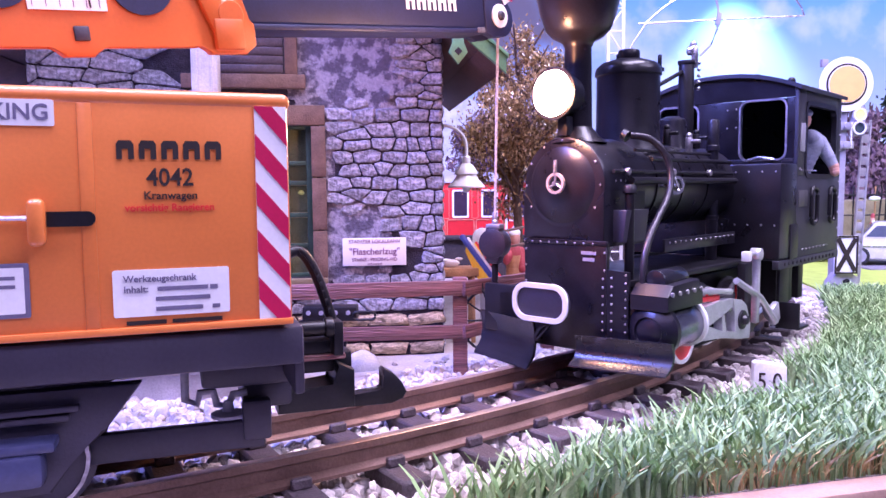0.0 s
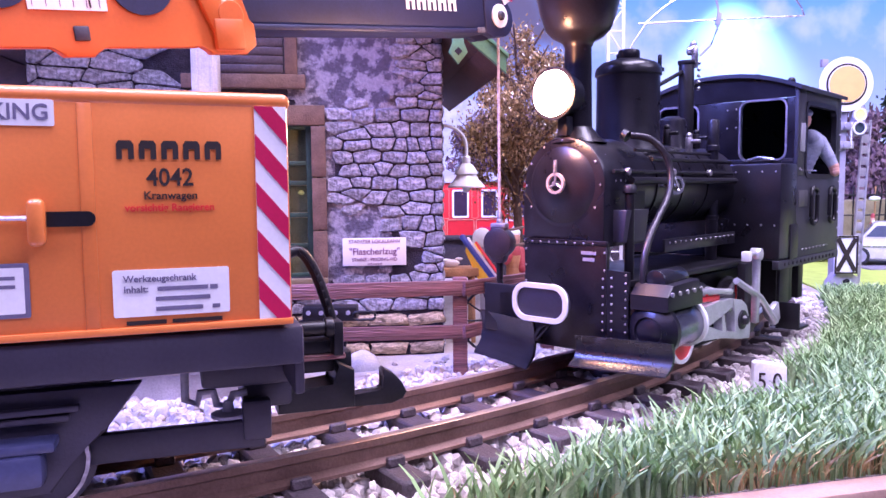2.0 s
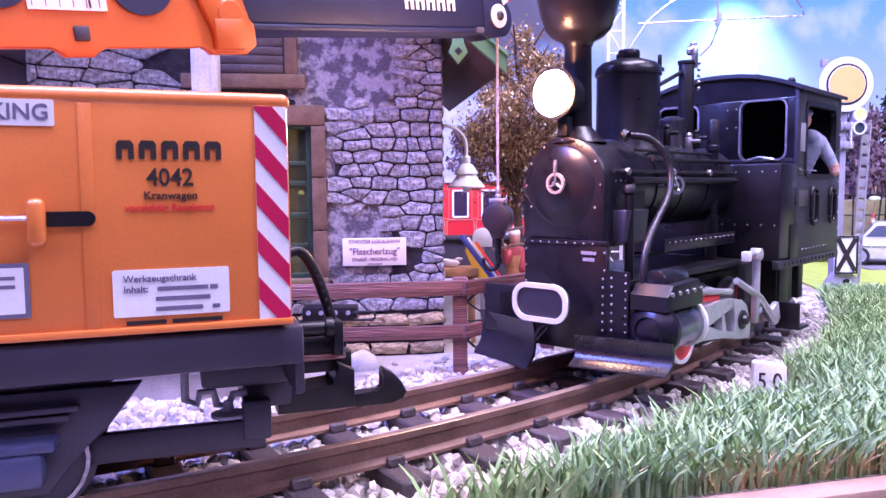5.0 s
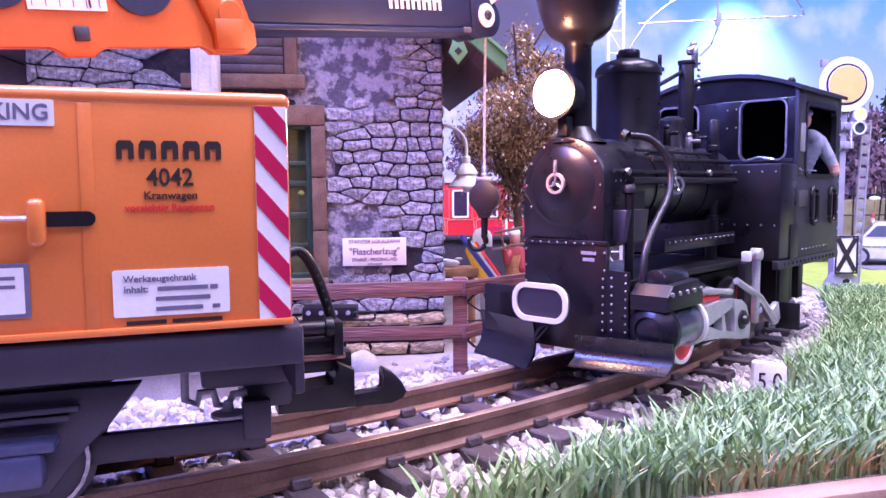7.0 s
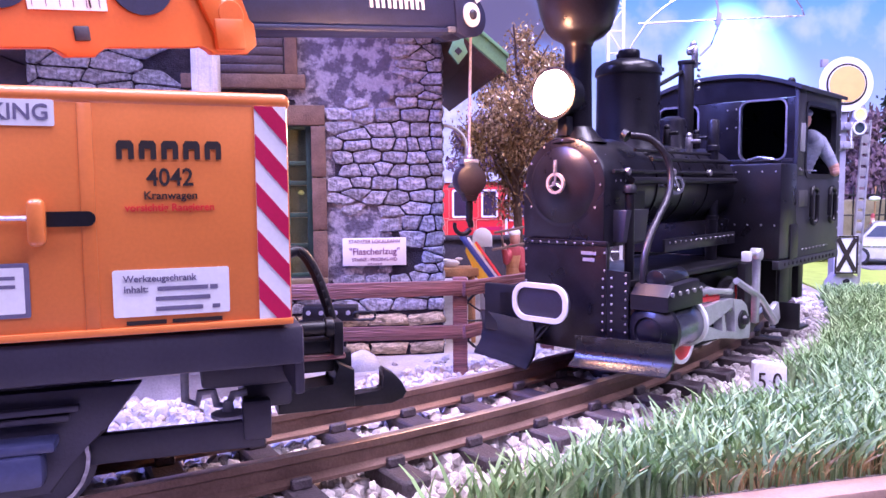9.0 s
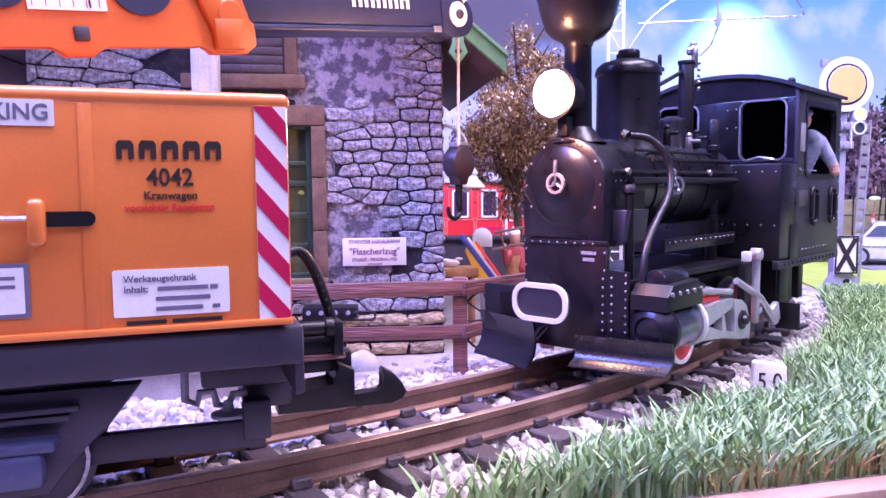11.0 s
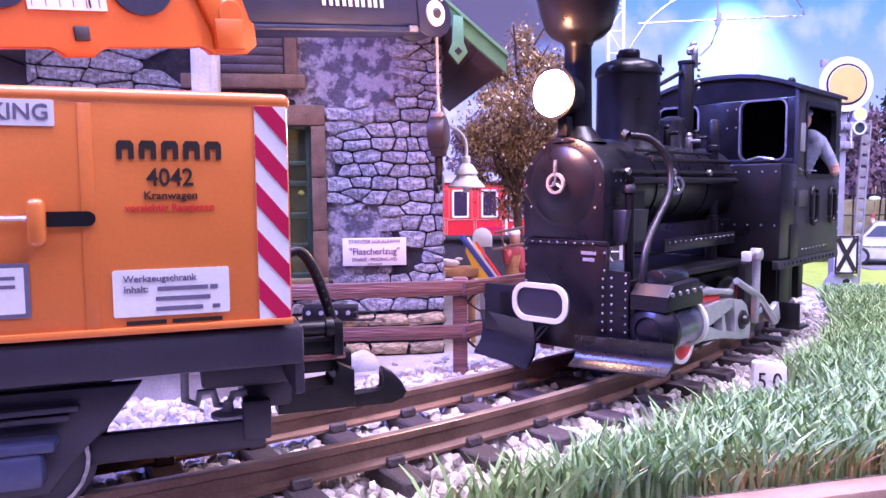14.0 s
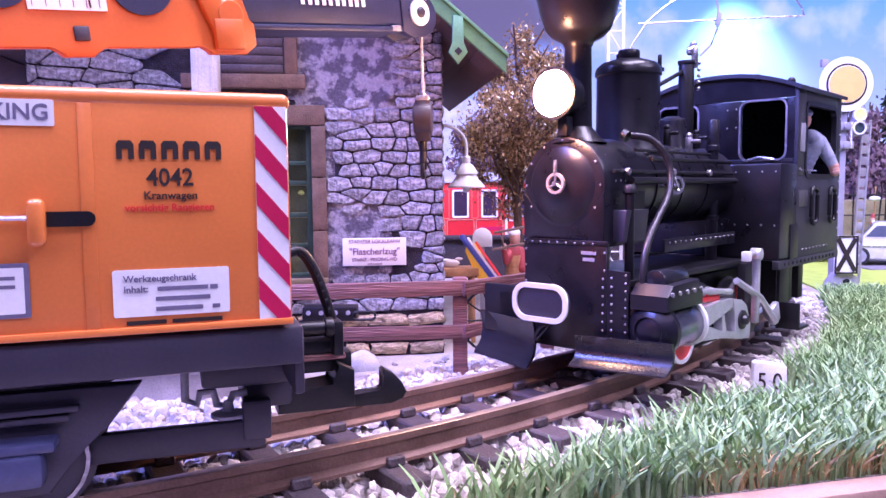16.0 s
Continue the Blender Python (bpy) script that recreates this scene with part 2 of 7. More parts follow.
def ring_plate(bm, outer, inner, depth, m=None):
    """A flat ring between two outlines of equal count in the xz plane, pushed along y."""
    n = len(outer)
    q = [[bm.verts.new((x, y, z)) for x, z in o] for o in (outer, inner) for y in (0, depth)]
    of, ob_, nf, nb = q
    for i in range(n):
        j = (i + 1) % n
        for s in ((of[i], of[j], nf[j], nf[i]), (ob_[j], ob_[i], nb[i], nb[j]), (of[j], of[i], ob_[i], ob_[j]), (nf[i], nf[j], nb[j], nb[i])):
            bm.faces.new(s)
    v = [x for s in q for x in s]
    if m is not None:
        xf(bm, v, m)
    return v


def mesh_of(name, bm, material, smooth=True):
    bmesh.ops.recalc_face_normals(bm, faces=bm.faces[:])
    me = bpy.data.meshes.new(name)
    bm.to_mesh(me)
    bm.free()
    for m in material if isinstance(material, (list, tuple)) else [material]:
        me.materials.append(m)
    if smooth:
        me.shade_smooth()
        me.set_sharp_from_angle(angle=radians(38))
    return me


def part(name, bm, material, parent, label="", at=None):
    ob = new(name, mesh_of(name, bm, material))
    ob.parent = parent
    if at is not None:
        ob.matrix_basis = at
    if label:
        ob["label"] = label
    return ob


def thing(name, m, label, category, group="", kind=""):
    ob = new(name)
    ob.empty_display_size = 0.01
    ob.matrix_basis = m
    return tagged(ob, label, category, group, kind)


def single(name, bm, material, label, category, m=None, group="", kind=""):
    ob = new(name, mesh_of(name, bm, material))
    if m is not None:
        ob.matrix_basis = m
    return tagged(ob, label, category, group, kind)


def B():
    return bmesh.new()


def lettering(words, size, depth=0.0002, bold=0.0, align="CENTER"):
    c = bpy.data.curves.new("words", "FONT")
    c.body, c.size, c.extrude, c.offset, c.align_x, c.align_y = words, size, depth, bold, align, "CENTER"
    c.resolution_u = 3
    ob = bpy.data.objects.new("words", c)
    scene.collection.objects.link(ob)
    bpy.context.view_layer.update()
    me = bpy.data.meshes.new_from_object(ob.evaluated_get(bpy.context.evaluated_depsgraph_get()))
    bpy.data.objects.remove(ob)
    return me


def words(name, text, size, material, parent, m, bold=0.0, align="CENTER", label="", wide=1.0):
    me = lettering(text, size, 0.00015, bold, align)
    me.materials.clear()
    me.materials.append(material)
    ob = new(name, me)
    ob.parent = parent
    ob.matrix_basis = m @ Matrix.Diagonal((wide, 1, 1, 1))
    if label:
        ob["label"] = label
    return ob


def block_letters(bm, w, h, m):
    """Five plain notched blocks in a row, w wide in all."""
    cw = w / 5 * 0.78
    for i in range(5):
        x = -w / 2 + w / 5 * (i + 0.5)
        k = cw / 2
        s = cw * 0.17
        pts = [(x - k, -h / 2), (x - s, -h / 2), (x - s, h * 0.05), (x + s, h * 0.05), (x + s, -h / 2), (x + k, -h / 2), (x + k, h * 0.3), (x + k * 0.7, h / 2), (x - k * 0.7, h / 2), (x - k, h * 0.3)]
        prism(bm, pts, 0.0003, m)


# ---- room and table ----
def plane_box(name, sx, sy, sz, at, material, label, category="structure"):
    bm = B()
    box(bm, sx, sy, sz, at)
    return single(name, bm, material, label, category, kind="structure")


plane_box("floor", 8, 8, 0.05, (0, 0, -1.0), ROOM, "grey hall floor under the layout table")
plane_box("ceiling", 8, 8, 0.05, (0, 0, 1.75), ROOM, "plain grey hall ceiling")
plane_box("wall_south", 8, 0.05, 2.8, (0, -3.2, 0.37), ROOM, "plain grey hall wall")
plane_box("wall_west", 0.05, 8, 2.8, (-3.2, 0, 0.37), ROOM, "plain grey hall wall")
plane_box("wall_east", 0.05, 8, 2.8, (3.2, 0, 0.37), ROOM, "plain grey hall wall")
plane_box("wall_north", 8, 0.05, 2.8, (0, 2.9, 0.37), ROOM, "plain grey hall wall behind the backdrop")

bm = B()
outline = [(-1.9, 0.075), (-0.05, 0.075), (0.05, 0.252), (0.175, 0.283), (0.9, 0.46), (1.9, 0.6), (1.9, 2.3), (-1.9, 2.3)]
top = [bm.verts.new((x, y, -0.020)) for x, y in outline]
low = [bm.verts.new((x, y, -0.976)) for x, y in outline]
bm.faces.new(top)
bm.faces.new(low[::-1])
for i in range(len(outline)):
    j = (i + 1) % len(outline)
    bm.faces.new((top[i], low[i], low[j], top[j]))
single("ground", bm, SAND, "pale sandy ground of the layout table", "ground", kind="structure")

bm = B()
box(bm, 0.95, 0.012, 0.05, (0, 0, 0), bevel=0.0015)
single("board_edge", bm, BOARD, "pale pine board along the table edge", "trim", pose(0.545, 0.365, -0.0435, 0, 0, 13.8), kind="structure")


# ---- painted sky backdrop ----
def sky_material():
    m = bpy.data.materials.new("painted_sky")
    m.use_nodes = True
    n, l = m.node_tree.nodes, m.node_tree.links
    b = n["Principled BSDF"]
    b.inputs["Roughness"].default_value = 0.8
    tc, sep = n.new("ShaderNodeTexCoord"), n.new("ShaderNodeSeparateXYZ")
    l.new(tc.outputs["Object"], sep.inputs[0])
    ramp = n.new("ShaderNodeValToRGB")
    e = ramp.color_ramp.elements
    e[0].position, e[0].color = 0.0, (0.62, 0.68, 0.80, 1)
    e[1].position, e[1].color = 1.0, (0.11, 0.37, 0.80, 1)
    mr = n.new("ShaderNodeMapRange")
    mr.inputs[1].default_value, mr.inputs[2].default_value = 0.15, 0.7
    l.new(sep.outputs["Z"], mr.inputs[0])
    l.new(mr.outputs[0], ramp.inputs[0])
    cloud = n.new("ShaderNodeTexNoise")
    cloud.inputs["Scale"].default_value, cloud.inputs["Detail"].default_value = 4.5, 6
    l.new(tc.outputs["Object"], cloud.inputs["Vector"])
    cr = n.new("ShaderNodeMapRange")
    cr.inputs[1].default_value, cr.inputs[2].default_value = 0.52, 0.72
    l.new(cloud.outputs["Fac"], cr.inputs[0])
    mx = n.new("ShaderNodeMix")
    mx.data_type = "RGBA"
    mx.inputs[7].default_value = (0.70, 0.74, 0.82, 1)
    l.new(cr.outputs[0], mx.inputs[0])
    l.new(ramp.outputs[0], mx.inputs[6])
    # the unlit upper left of the sky, put into the paint as dull violet
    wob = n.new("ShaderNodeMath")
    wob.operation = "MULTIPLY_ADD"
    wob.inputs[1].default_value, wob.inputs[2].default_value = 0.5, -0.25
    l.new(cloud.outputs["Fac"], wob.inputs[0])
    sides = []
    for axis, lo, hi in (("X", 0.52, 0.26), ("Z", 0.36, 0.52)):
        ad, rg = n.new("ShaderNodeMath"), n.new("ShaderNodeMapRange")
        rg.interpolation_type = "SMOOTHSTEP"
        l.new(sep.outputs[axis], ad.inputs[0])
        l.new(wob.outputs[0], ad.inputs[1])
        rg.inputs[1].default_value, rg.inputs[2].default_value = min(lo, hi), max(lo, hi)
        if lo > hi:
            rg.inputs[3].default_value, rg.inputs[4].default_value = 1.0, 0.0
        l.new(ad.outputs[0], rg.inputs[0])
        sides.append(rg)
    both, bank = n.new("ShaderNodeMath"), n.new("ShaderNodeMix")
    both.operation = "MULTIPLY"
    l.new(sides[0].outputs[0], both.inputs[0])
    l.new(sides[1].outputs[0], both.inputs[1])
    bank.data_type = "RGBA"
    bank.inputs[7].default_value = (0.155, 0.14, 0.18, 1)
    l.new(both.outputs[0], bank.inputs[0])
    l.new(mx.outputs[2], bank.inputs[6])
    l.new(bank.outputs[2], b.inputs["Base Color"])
    return m


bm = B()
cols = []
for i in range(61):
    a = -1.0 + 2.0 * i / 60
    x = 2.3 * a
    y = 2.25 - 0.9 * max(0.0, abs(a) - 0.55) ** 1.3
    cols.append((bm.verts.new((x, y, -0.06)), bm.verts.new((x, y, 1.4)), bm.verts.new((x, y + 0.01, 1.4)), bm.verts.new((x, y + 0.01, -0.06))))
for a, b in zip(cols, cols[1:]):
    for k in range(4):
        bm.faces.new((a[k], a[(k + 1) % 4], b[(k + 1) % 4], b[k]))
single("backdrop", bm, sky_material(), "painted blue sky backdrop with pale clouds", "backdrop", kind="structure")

MOUNTAIN = mat("painted_mountain", (0.62, 0.64, 0.76), 0.9, var=0.22, scale=9, bump=0, fine=60)
bm = B()
random.seed(5)
pts = [(-1.9, -0.06)]
for i in range(70):
    x = -1.9 + 3.0 * i / 69
    pts.append((x, 0.19 + 0.15 * math.exp(-((x - 0.05) / 0.28) ** 2) + 0.08 * noise.noise((x * 2.2, 3.1, 0)) + 0.05 * noise.noise((x * 9, 1.1, 0)) + 0.015 * noise.noise((x * 40, 1.1, 0))))
pts.append((1.1, -0.06))
prism(bm, pts, 0.01, pose(0, 2.16, 0))
single("painted_mountain", bm, MOUNTAIN, "pale blue mountain range painted on the backdrop", "backdrop", kind="structure")

# ---- track ----
CX, CY, RAD = -0.513, 1.002, 0.852


def on_track(deg, off=0.0, z=0.0):
    a = radians(deg)
    return Vector((CX + (RAD + off) * math.cos(a), CY + (RAD + off) * math.sin(a), z))


TRACK = thing("railway_track", Matrix.Identity(4), "curved brown model railway track on dark plastic sleepers", "railway track", kind="structure")


def rail(off):
    prof = [(-0.0021, -0.0002), (-0.0017, 0.0), (0.0017, 0.0), (0.0021, -0.0002), (0.0021, -0.0028), (0.0008, -0.0036), (0.0008, -0.0082), (0.0042, -0.0095), (0.0042, -0.0108), (-0.0042, -0.0108), (-0.0042, -0.0095), (-0.0008, -0.0082), (-0.0008, -0.0036), (-0.0021, -0.0028)]
    bm = B()
    rows = []
    for i in range(181):
        d = -118 + 140 * i / 180
        rows.append([bm.verts.new(on_track(d, off + r, z)) for r, z in prof])
    n = len(prof)
    for a, b in zip(rows, rows[1:]):
        for k in range(n):
            f = bm.faces.new((a[k], a[(k + 1) % n], b[(k + 1) % n], b[k]))
            f.material_index = 1 if k in (0, 1, 2) else 0
    part("rail", bm, [RAIL, RAIL_TOP], TRACK)


rail(0.0243)
rail(-0.0243)

bm = B()
box(bm, 0.092, 0.0125, 0.008, (0, 0, -0.004), bevel=0.0012, seg=1)
TIE_MESH = mesh_of("sleeper", bm, TIE)
bm = B()
box(bm, 0.0030, 0.0075, 0.0040, (0.0056, 0, 0.0018), bevel=0.0006, seg=1)
box(bm, 0.0030, 0.0075, 0.0040, (-0.0056, 0, 0.0018), bevel=0.0006, seg=1)
CHAIR_MESH = mesh_of("rail_chair", bm, TIE)
STEP = math.degrees(0.0365 / RAD)
d = -105.0
while d < 18:
    t = new("sleeper", TIE_MESH)
    t.parent = TRACK
    p = on_track(d, 0, -0.0109)
    t.matrix_basis = pose(p.x, p.y, p.z, 0, 0, d + random.uniform(-0.5, 0.5))
    for off in (-0.0243, 0.0243):
        c = new("rail_chair", CHAIR_MESH)
        c.parent = t
        c.matrix_basis = pose(off, 0, 0)
    d += STEP


# ---- stones, grass ----
def scatter_mesh(name, verts, faces, material, label, category):
    me = bpy.data.meshes.new(name)
    me.from_pydata(verts, [], faces)
    me.materials.append(material)
    return tagged(new(name, me), label, category, kind="stuff")


ICO_V = []
for i in range(12):
    if i == 0:
        ICO_V.append((0, 0, 1))
    elif i == 11:
        ICO_V.append((0, 0, -1))
    else:
        k = (i - 1) % 5
        up = i <= 5
        a = 2 * math.pi * (k + (0 if up else 0.5)) / 5
        ICO_V.append((0.894 * math.cos(a), 0.894 * math.sin(a), 0.447 if up else -0.447))
ICO_F = []
for k in range(5):
    j = (k + 1) % 5
    ICO_F += [(0, 1 + k, 1 + j), (1 + k, 6 + k, 1 + j), (1 + j, 6 + k, 6 + j), (6 + k, 11, 6 + j)]


def pebbles(count, place, size, seed):
    rng = random.Random(seed)
    V, F = [], []
    for _ in range(count):
        x, y, z = place(rng)
        s = size * rng.uniform(0.55, 1.35)
        rot = Euler((rng.uniform(0, 6), rng.uniform(0, 6), rng.uniform(0, 6))).to_matrix()
        sc = (rng.uniform(0.7, 1.3), rng.uniform(0.7, 1.2), rng.uniform(0.6, 1.0))
        b = len(V)
        for v in ICO_V:
            j = s * rng.uniform(0.78, 1.15)
            q = rot @ Vector((v[0] * sc[0] * j, v[1] * sc[1] * j, v[2] * sc[2] * j))
            V.append((x + q.x, y + q.y, z + q.z))
        F += [tuple(b + i for i in f) for f in ICO_F]
    return V, F


def bed(rng):
    d, o = rng.uniform(-96, 0), rng.triangular(-0.086, 0.072, 0.0)
    if rng.random() < 0.5:
        o = rng.uniform(-0.088, 0.068 + 0.010 * min(1.0, max(0.0, (d + 50) / 18)))
    edge = max(0.0, abs(o) - 0.045)
    p = on_track(d, o)
    return p.x, p.y, -0.0175 + rng.uniform(-0.0015, 0.0018) - edge * 0.10


V, F = pebbles(15000, bed, 0.0034, 11)
scatter_mesh("ballast", V, F, BALLAST, "pale grey track ballast stones", "ballast")


def yard(rng):
    d, o = rng.uniform(-92, -20), -0.085 - abs(rng.gauss(0, 0.018))
    p = on_track(d, o)
    return p.x, p.y, -0.0195


V, F = pebbles(1500, yard, 0.0026, 12)
scatter_mesh("gravel", V, F, BALLAST, "scattered pale gravel beside the ballast", "gravel")


def heap(rng):
    return rng.uniform(-0.235, -0.075), rng.uniform(0.325, 0.372), -0.0185 + rng.uniform(0, 0.004)


V, F = pebbles(900, heap, 0.0036, 13)
scatter_mesh("gravel", V, F, BALLAST, "loose pale gravel before the platform block", "gravel")


def boulder(m, w, d, h, seed, label):
    """One worn rock with a lumpy outline."""
    bm = B()
    g = bmesh.ops.create_icosphere(bm, subdivisions=3, radius=1.0)
    for v in g["verts"]:
        k = 1 + 0.22 * noise.noise(v.co * 1.3 + Vector((seed, 0, 0))) + 0.08 * noise.noise(v.co * 4 + Vector((0, seed, 0)))
        v.co = Vector((v.co.x * w / 2 * k, v.co.y * d / 2 * k, max(-0.15, v.co.z) * h * k))
    single("rock", bm, CONCRETE, label, "rock", m)


boulder(pose(-0.053, 0.462, -0.0195, 0, 0, 12), 0.027, 0.020, 0.0105, 3, "pale rounded rock before the house plinth")
boulder(pose(-0.136, 0.349, -0.0145, 0, 0, 40), 0.008, 0.006, 0.004, 8, "small dull rock among the gravel")


def grass(count, place, seed, h0, h1, w):
    rng = random.Random(seed)
    V, F = [], []
    for _ in range(count):
        x, y = place(rng)
        h = rng.uniform(h0, h1)
        a = rng.uniform(0, 6.283)
        lean = rng.uniform(0.08, 0.62) * h
        dx, dy = math.cos(a) * lean, math.sin(a) * lean
        b = rng.uniform(0, 6.283)
        wx, wy = math.cos(b) * w / 2, math.sin(b) * w / 2
        base = len(V)
        for s, ww in ((0, 0.8), (0.4, 1.0), (0.75, 0.75), (1.0, 0.25)):
            cx, cy, cz = x + dx * s * s, y + dy * s * s, -0.020 + h * (s - 0.18 * s * s)
            V += [(cx - wx * ww, cy - wy * ww, cz), (cx + wx * ww, cy + wy * ww, cz)]
        for k in range(3):
            i = base + 2 * k
            F.append((i, i + 1, i + 3, i + 2))
    return V, F


def in_verge(x, y):
    r = math.hypot(x - CX, y - CY)
    lim = 0.062 + 0.011 * min(1.0, max(0.0, (math.degrees(math.atan2(y - CY, x - CX)) + 50) / 18))
    return r > RAD + lim and y > 0.252 + 0.245 * (x - 0.05)


def verge(rng):
    while True:
        x, y = rng.uniform(-0.03, 0.62), rng.uniform(0.24, 0.715)
        edge = math.hypot(x - CX, y - CY) - (RAD + 0.062)
        if abs(x - 0.168) < 0.026 and 0.350 < y < 0.40:
            continue
        if in_verge(x, y) and x < 0.75 * y + 0.05 and rng.random() < min(1.0, 0.12 + edge * 45):
            return x, y


V, F = grass(34000, verge, 21, 0.011, 0.026, 0.0018)
scatter_mesh("grass", V, F, BLADE, "long green plastic grass beside the track", "grass")
V, F = grass(3200, verge, 22, 0.006, 0.018, 0.0011)
scatter_mesh("dry_grass", V, F, STRAW, "dry straw blades among the grass", "grass")


def rim_of_verge(rng):
    x = rng.uniform(0.10, 0.42)
    return x, 0.2525 + 0.245 * (x - 0.05) + abs(rng.gauss(0, 0.006))


V, F = grass(3200, rim_of_verge, 23, 0.004, 0.017, 0.0010)
scatter_mesh("dry_grass", V, F, STRAW, "tangled straw blades along the board edge", "grass")

bm = B()
rim = [(0.46, 0.64)] + [(CX + (RAD + 0.09) * math.cos(radians(d)), CY + (RAD + 0.09) * math.sin(radians(d))) for d in range(-16, 32, 4)] + [(0.45, 1.55), (1.65, 1.55), (1.65, 0.64)]
lo, hi = ([bm.verts.new((x, y, z)) for x, y in rim] for z in (-0.0215, -0.0178))
bm.faces.new(hi)
for i in range(len(rim)):
    j = (i + 1) % len(rim)
    bm.faces.new((lo[i], lo[j], hi[j], hi[i]))
single("lawn", bm, LAWN, "flat yellow green lawn behind the signal", "lawn", kind="structure")


bm = B()
box(bm, 1.0, 0.17, 0.0035, (1.06, 1.05, -0.0175), bevel=0.001)
single("road", bm, mat("grey_road_card", (0.20, 0.19, 0.21), 0.9, var=0.15, scale=60, bump=0.3), "narrow grey road across the lawn", "road", kind="structure")

# ---- crane wagon ----
K = 0.001


def crane_wagon():
    w = thing("crane_wagon", pose(-0.0599, 0.257, 0, 0, 0, 19.7), "orange model crane wagon with tool cabinet and red white warning stripes", "wagon")
    L = 210 * K
    bm = B()
    box(bm, L, 100 * K, 64.5 * K, (-L / 2, 0, 86.8 * K), bevel=2.6 * K, seg=3)
    part("cabinet", bm, ORANGE, w, "orange plastic tool cabinet")
    bm = B()
    box(bm, L + 0.8 * K, 101 * K, 4.8 * K, (-L / 2 + 0.1 * K, 0, 117.6 * K), bevel=2.2 * K, seg=5)
    part("roof_lip", bm, ORANGE, w)
    for x in (-52, -118, -160):
        bm = B()
        box(bm, 3.6 * K, 1.0 * K, 60 * K, (x * K, -50.0 * K, 86 * K), bevel=0.45 * K)
        part("door_rib", bm, ORANGE, w)
    bm = B()
    box(bm, L, 1.4 * K, 2.0 * K, (-L / 2, -50.5 * K, 56 * K), bevel=0.5 * K)
    part("lower_lip", bm, ORANGE, w)
    # warning stripes: a white plate with slanted red bars
    bm = B()
    box(bm, 8.6 * K, 0.5 * K, 60 * K, (-5.1 * K, -50.3 * K, 86.2 * K))
    plate = part("warning_plate", bm, WHITE, w, "white plate with slanted red bars")
    zlo, zhi, xl, xr = 56.2, 116.2, -9.4, -0.8
    for i in range(-1, 6):
        z0 = 52.5 + i * 13.2
        poly = [(xl, z0 + 10.2), (xr, z0), (xr, z0 + 6.4), (xl, z0 + 16.6)]
        clip = []
        for (x1, a), (x2, b) in zip(poly, poly[1:] + poly[:1]):
            if zlo <= a <= zhi:
                clip.append((x1, a))
            for zc in (zlo, zhi):
                if (a - zc) * (b - zc) < 0:
                    t = (zc - a) / (b - a)
                    clip.append((x1 + (x2 - x1) * t, zc))
        if len(clip) > 2:
            cx, cz = sum(p[0] for p in clip) / len(clip), sum(p[1] for p in clip) / len(clip)
            clip.sort(key=lambda p: math.atan2(p[1] - cz, p[0] - cx))
            bm = B()
            prism(bm, [(x * K, z * K) for x, z in clip], -0.3 * K, pose(0, -50.58 * K, 0))
            part("red_bar", bm, STRIPE_RED, plate)
    # latch: slot, knob and rod
    bm = B()
    prism(bm, [(x * K, z * K) for x, z in rounded(14, 3.9, 1.9)], -0.6 * K, pose(-57.2 * K, -51.0 * K, 86.2 * K))
    part("latch_slot", bm, SATIN, w, "dark rounded slot of the door latch")
    bm = B()
    box(bm, 4.2 * K, 4.5 * K, 12 * K, (-63.6 * K, -53 * K, 85.5 * K), bevel=1.6 * K, seg=3)
    part("latch_knob", bm, ORANGE, w)
    bm = B()
    tube(bm, [(-65 * K, -52.5 * K, 86.6 * K), (-95 * K, -52.5 * K, 87 * K)], 0.7 * K)
    part("latch_rod", bm, STEEL, w)

    def face(x, z, y=-50.35):
        return pose(x * K, y * K, z * K, 90, 0, 0)

    # plates and print
    bm = B()
    prism(bm, [(x * K, z * K) for x, z in rounded(34, 6.6, 0.5)], -0.5 * K, pose(-75.8 * K, -50.1 * K, 113.1 * K))
    p = part("name_plate", bm, WHITE, w, "white plate with dark capital letters")
    words("plate_letters", "KING", 5.6 * K, GREY_INK, p, face(-59.9, 113.1, -50.7), 0.00008, "RIGHT", wide=0.98)
    bm = B()
    block_letters(bm, 27.5 * K, 4.9 * K, pose(-31.6 * K, -50.6 * K, 104.0 * K))
    part("maker_mark", bm, INK, w, "row of five black blocks")
    words("wagon_print", "4042", 6.6 * K, INK, w, face(-31.7, 96.6), 0.0001, wide=0.9)
    words("wagon_print", "Kranwagen", 3.0 * K, INK, w, face(-31.7, 91.9), 0.00005, wide=1.0)
    words("warning_print", "vorsichtig Rangieren", 2.75 * K, RED_INK, w, face(-31.9, 88.7), 0.00006, wide=1.0)
    bm = B()
    prism(bm, [(x * K, z * K) for x, z in rounded(29.6, 12.6, 0.6)], -0.35 * K, pose(-32.2 * K, -50.15 * K, 66.0 * K))
    p = part("content_plate", bm, WHITE, w, "white printed plate listing the tools")
    words("plate_print", "Werkzeugschrank", 2.5 * K, GREY_INK, p, face(-44.4, 69.8, -50.62), 0.00004, "LEFT")
    words("plate_print", "Inhalt:", 2.5 * K, GREY_INK, p, face(-44.4, 67.0, -50.62), 0.00004, "LEFT")
    for x, z, n in ((-29.5, 67.0, 13), (-29.5, 64.3, 14), (-30.5, 61.6, 12), (-21.5, 67.0, 2), (-21.0, 61.6, 2)):
        bm = B()
        box(bm, n * K, 0.2 * K, 1.1 * K, (x * K, -50.6 * K, z * K))
        part("print_bar", bm, GREY_INK, p)
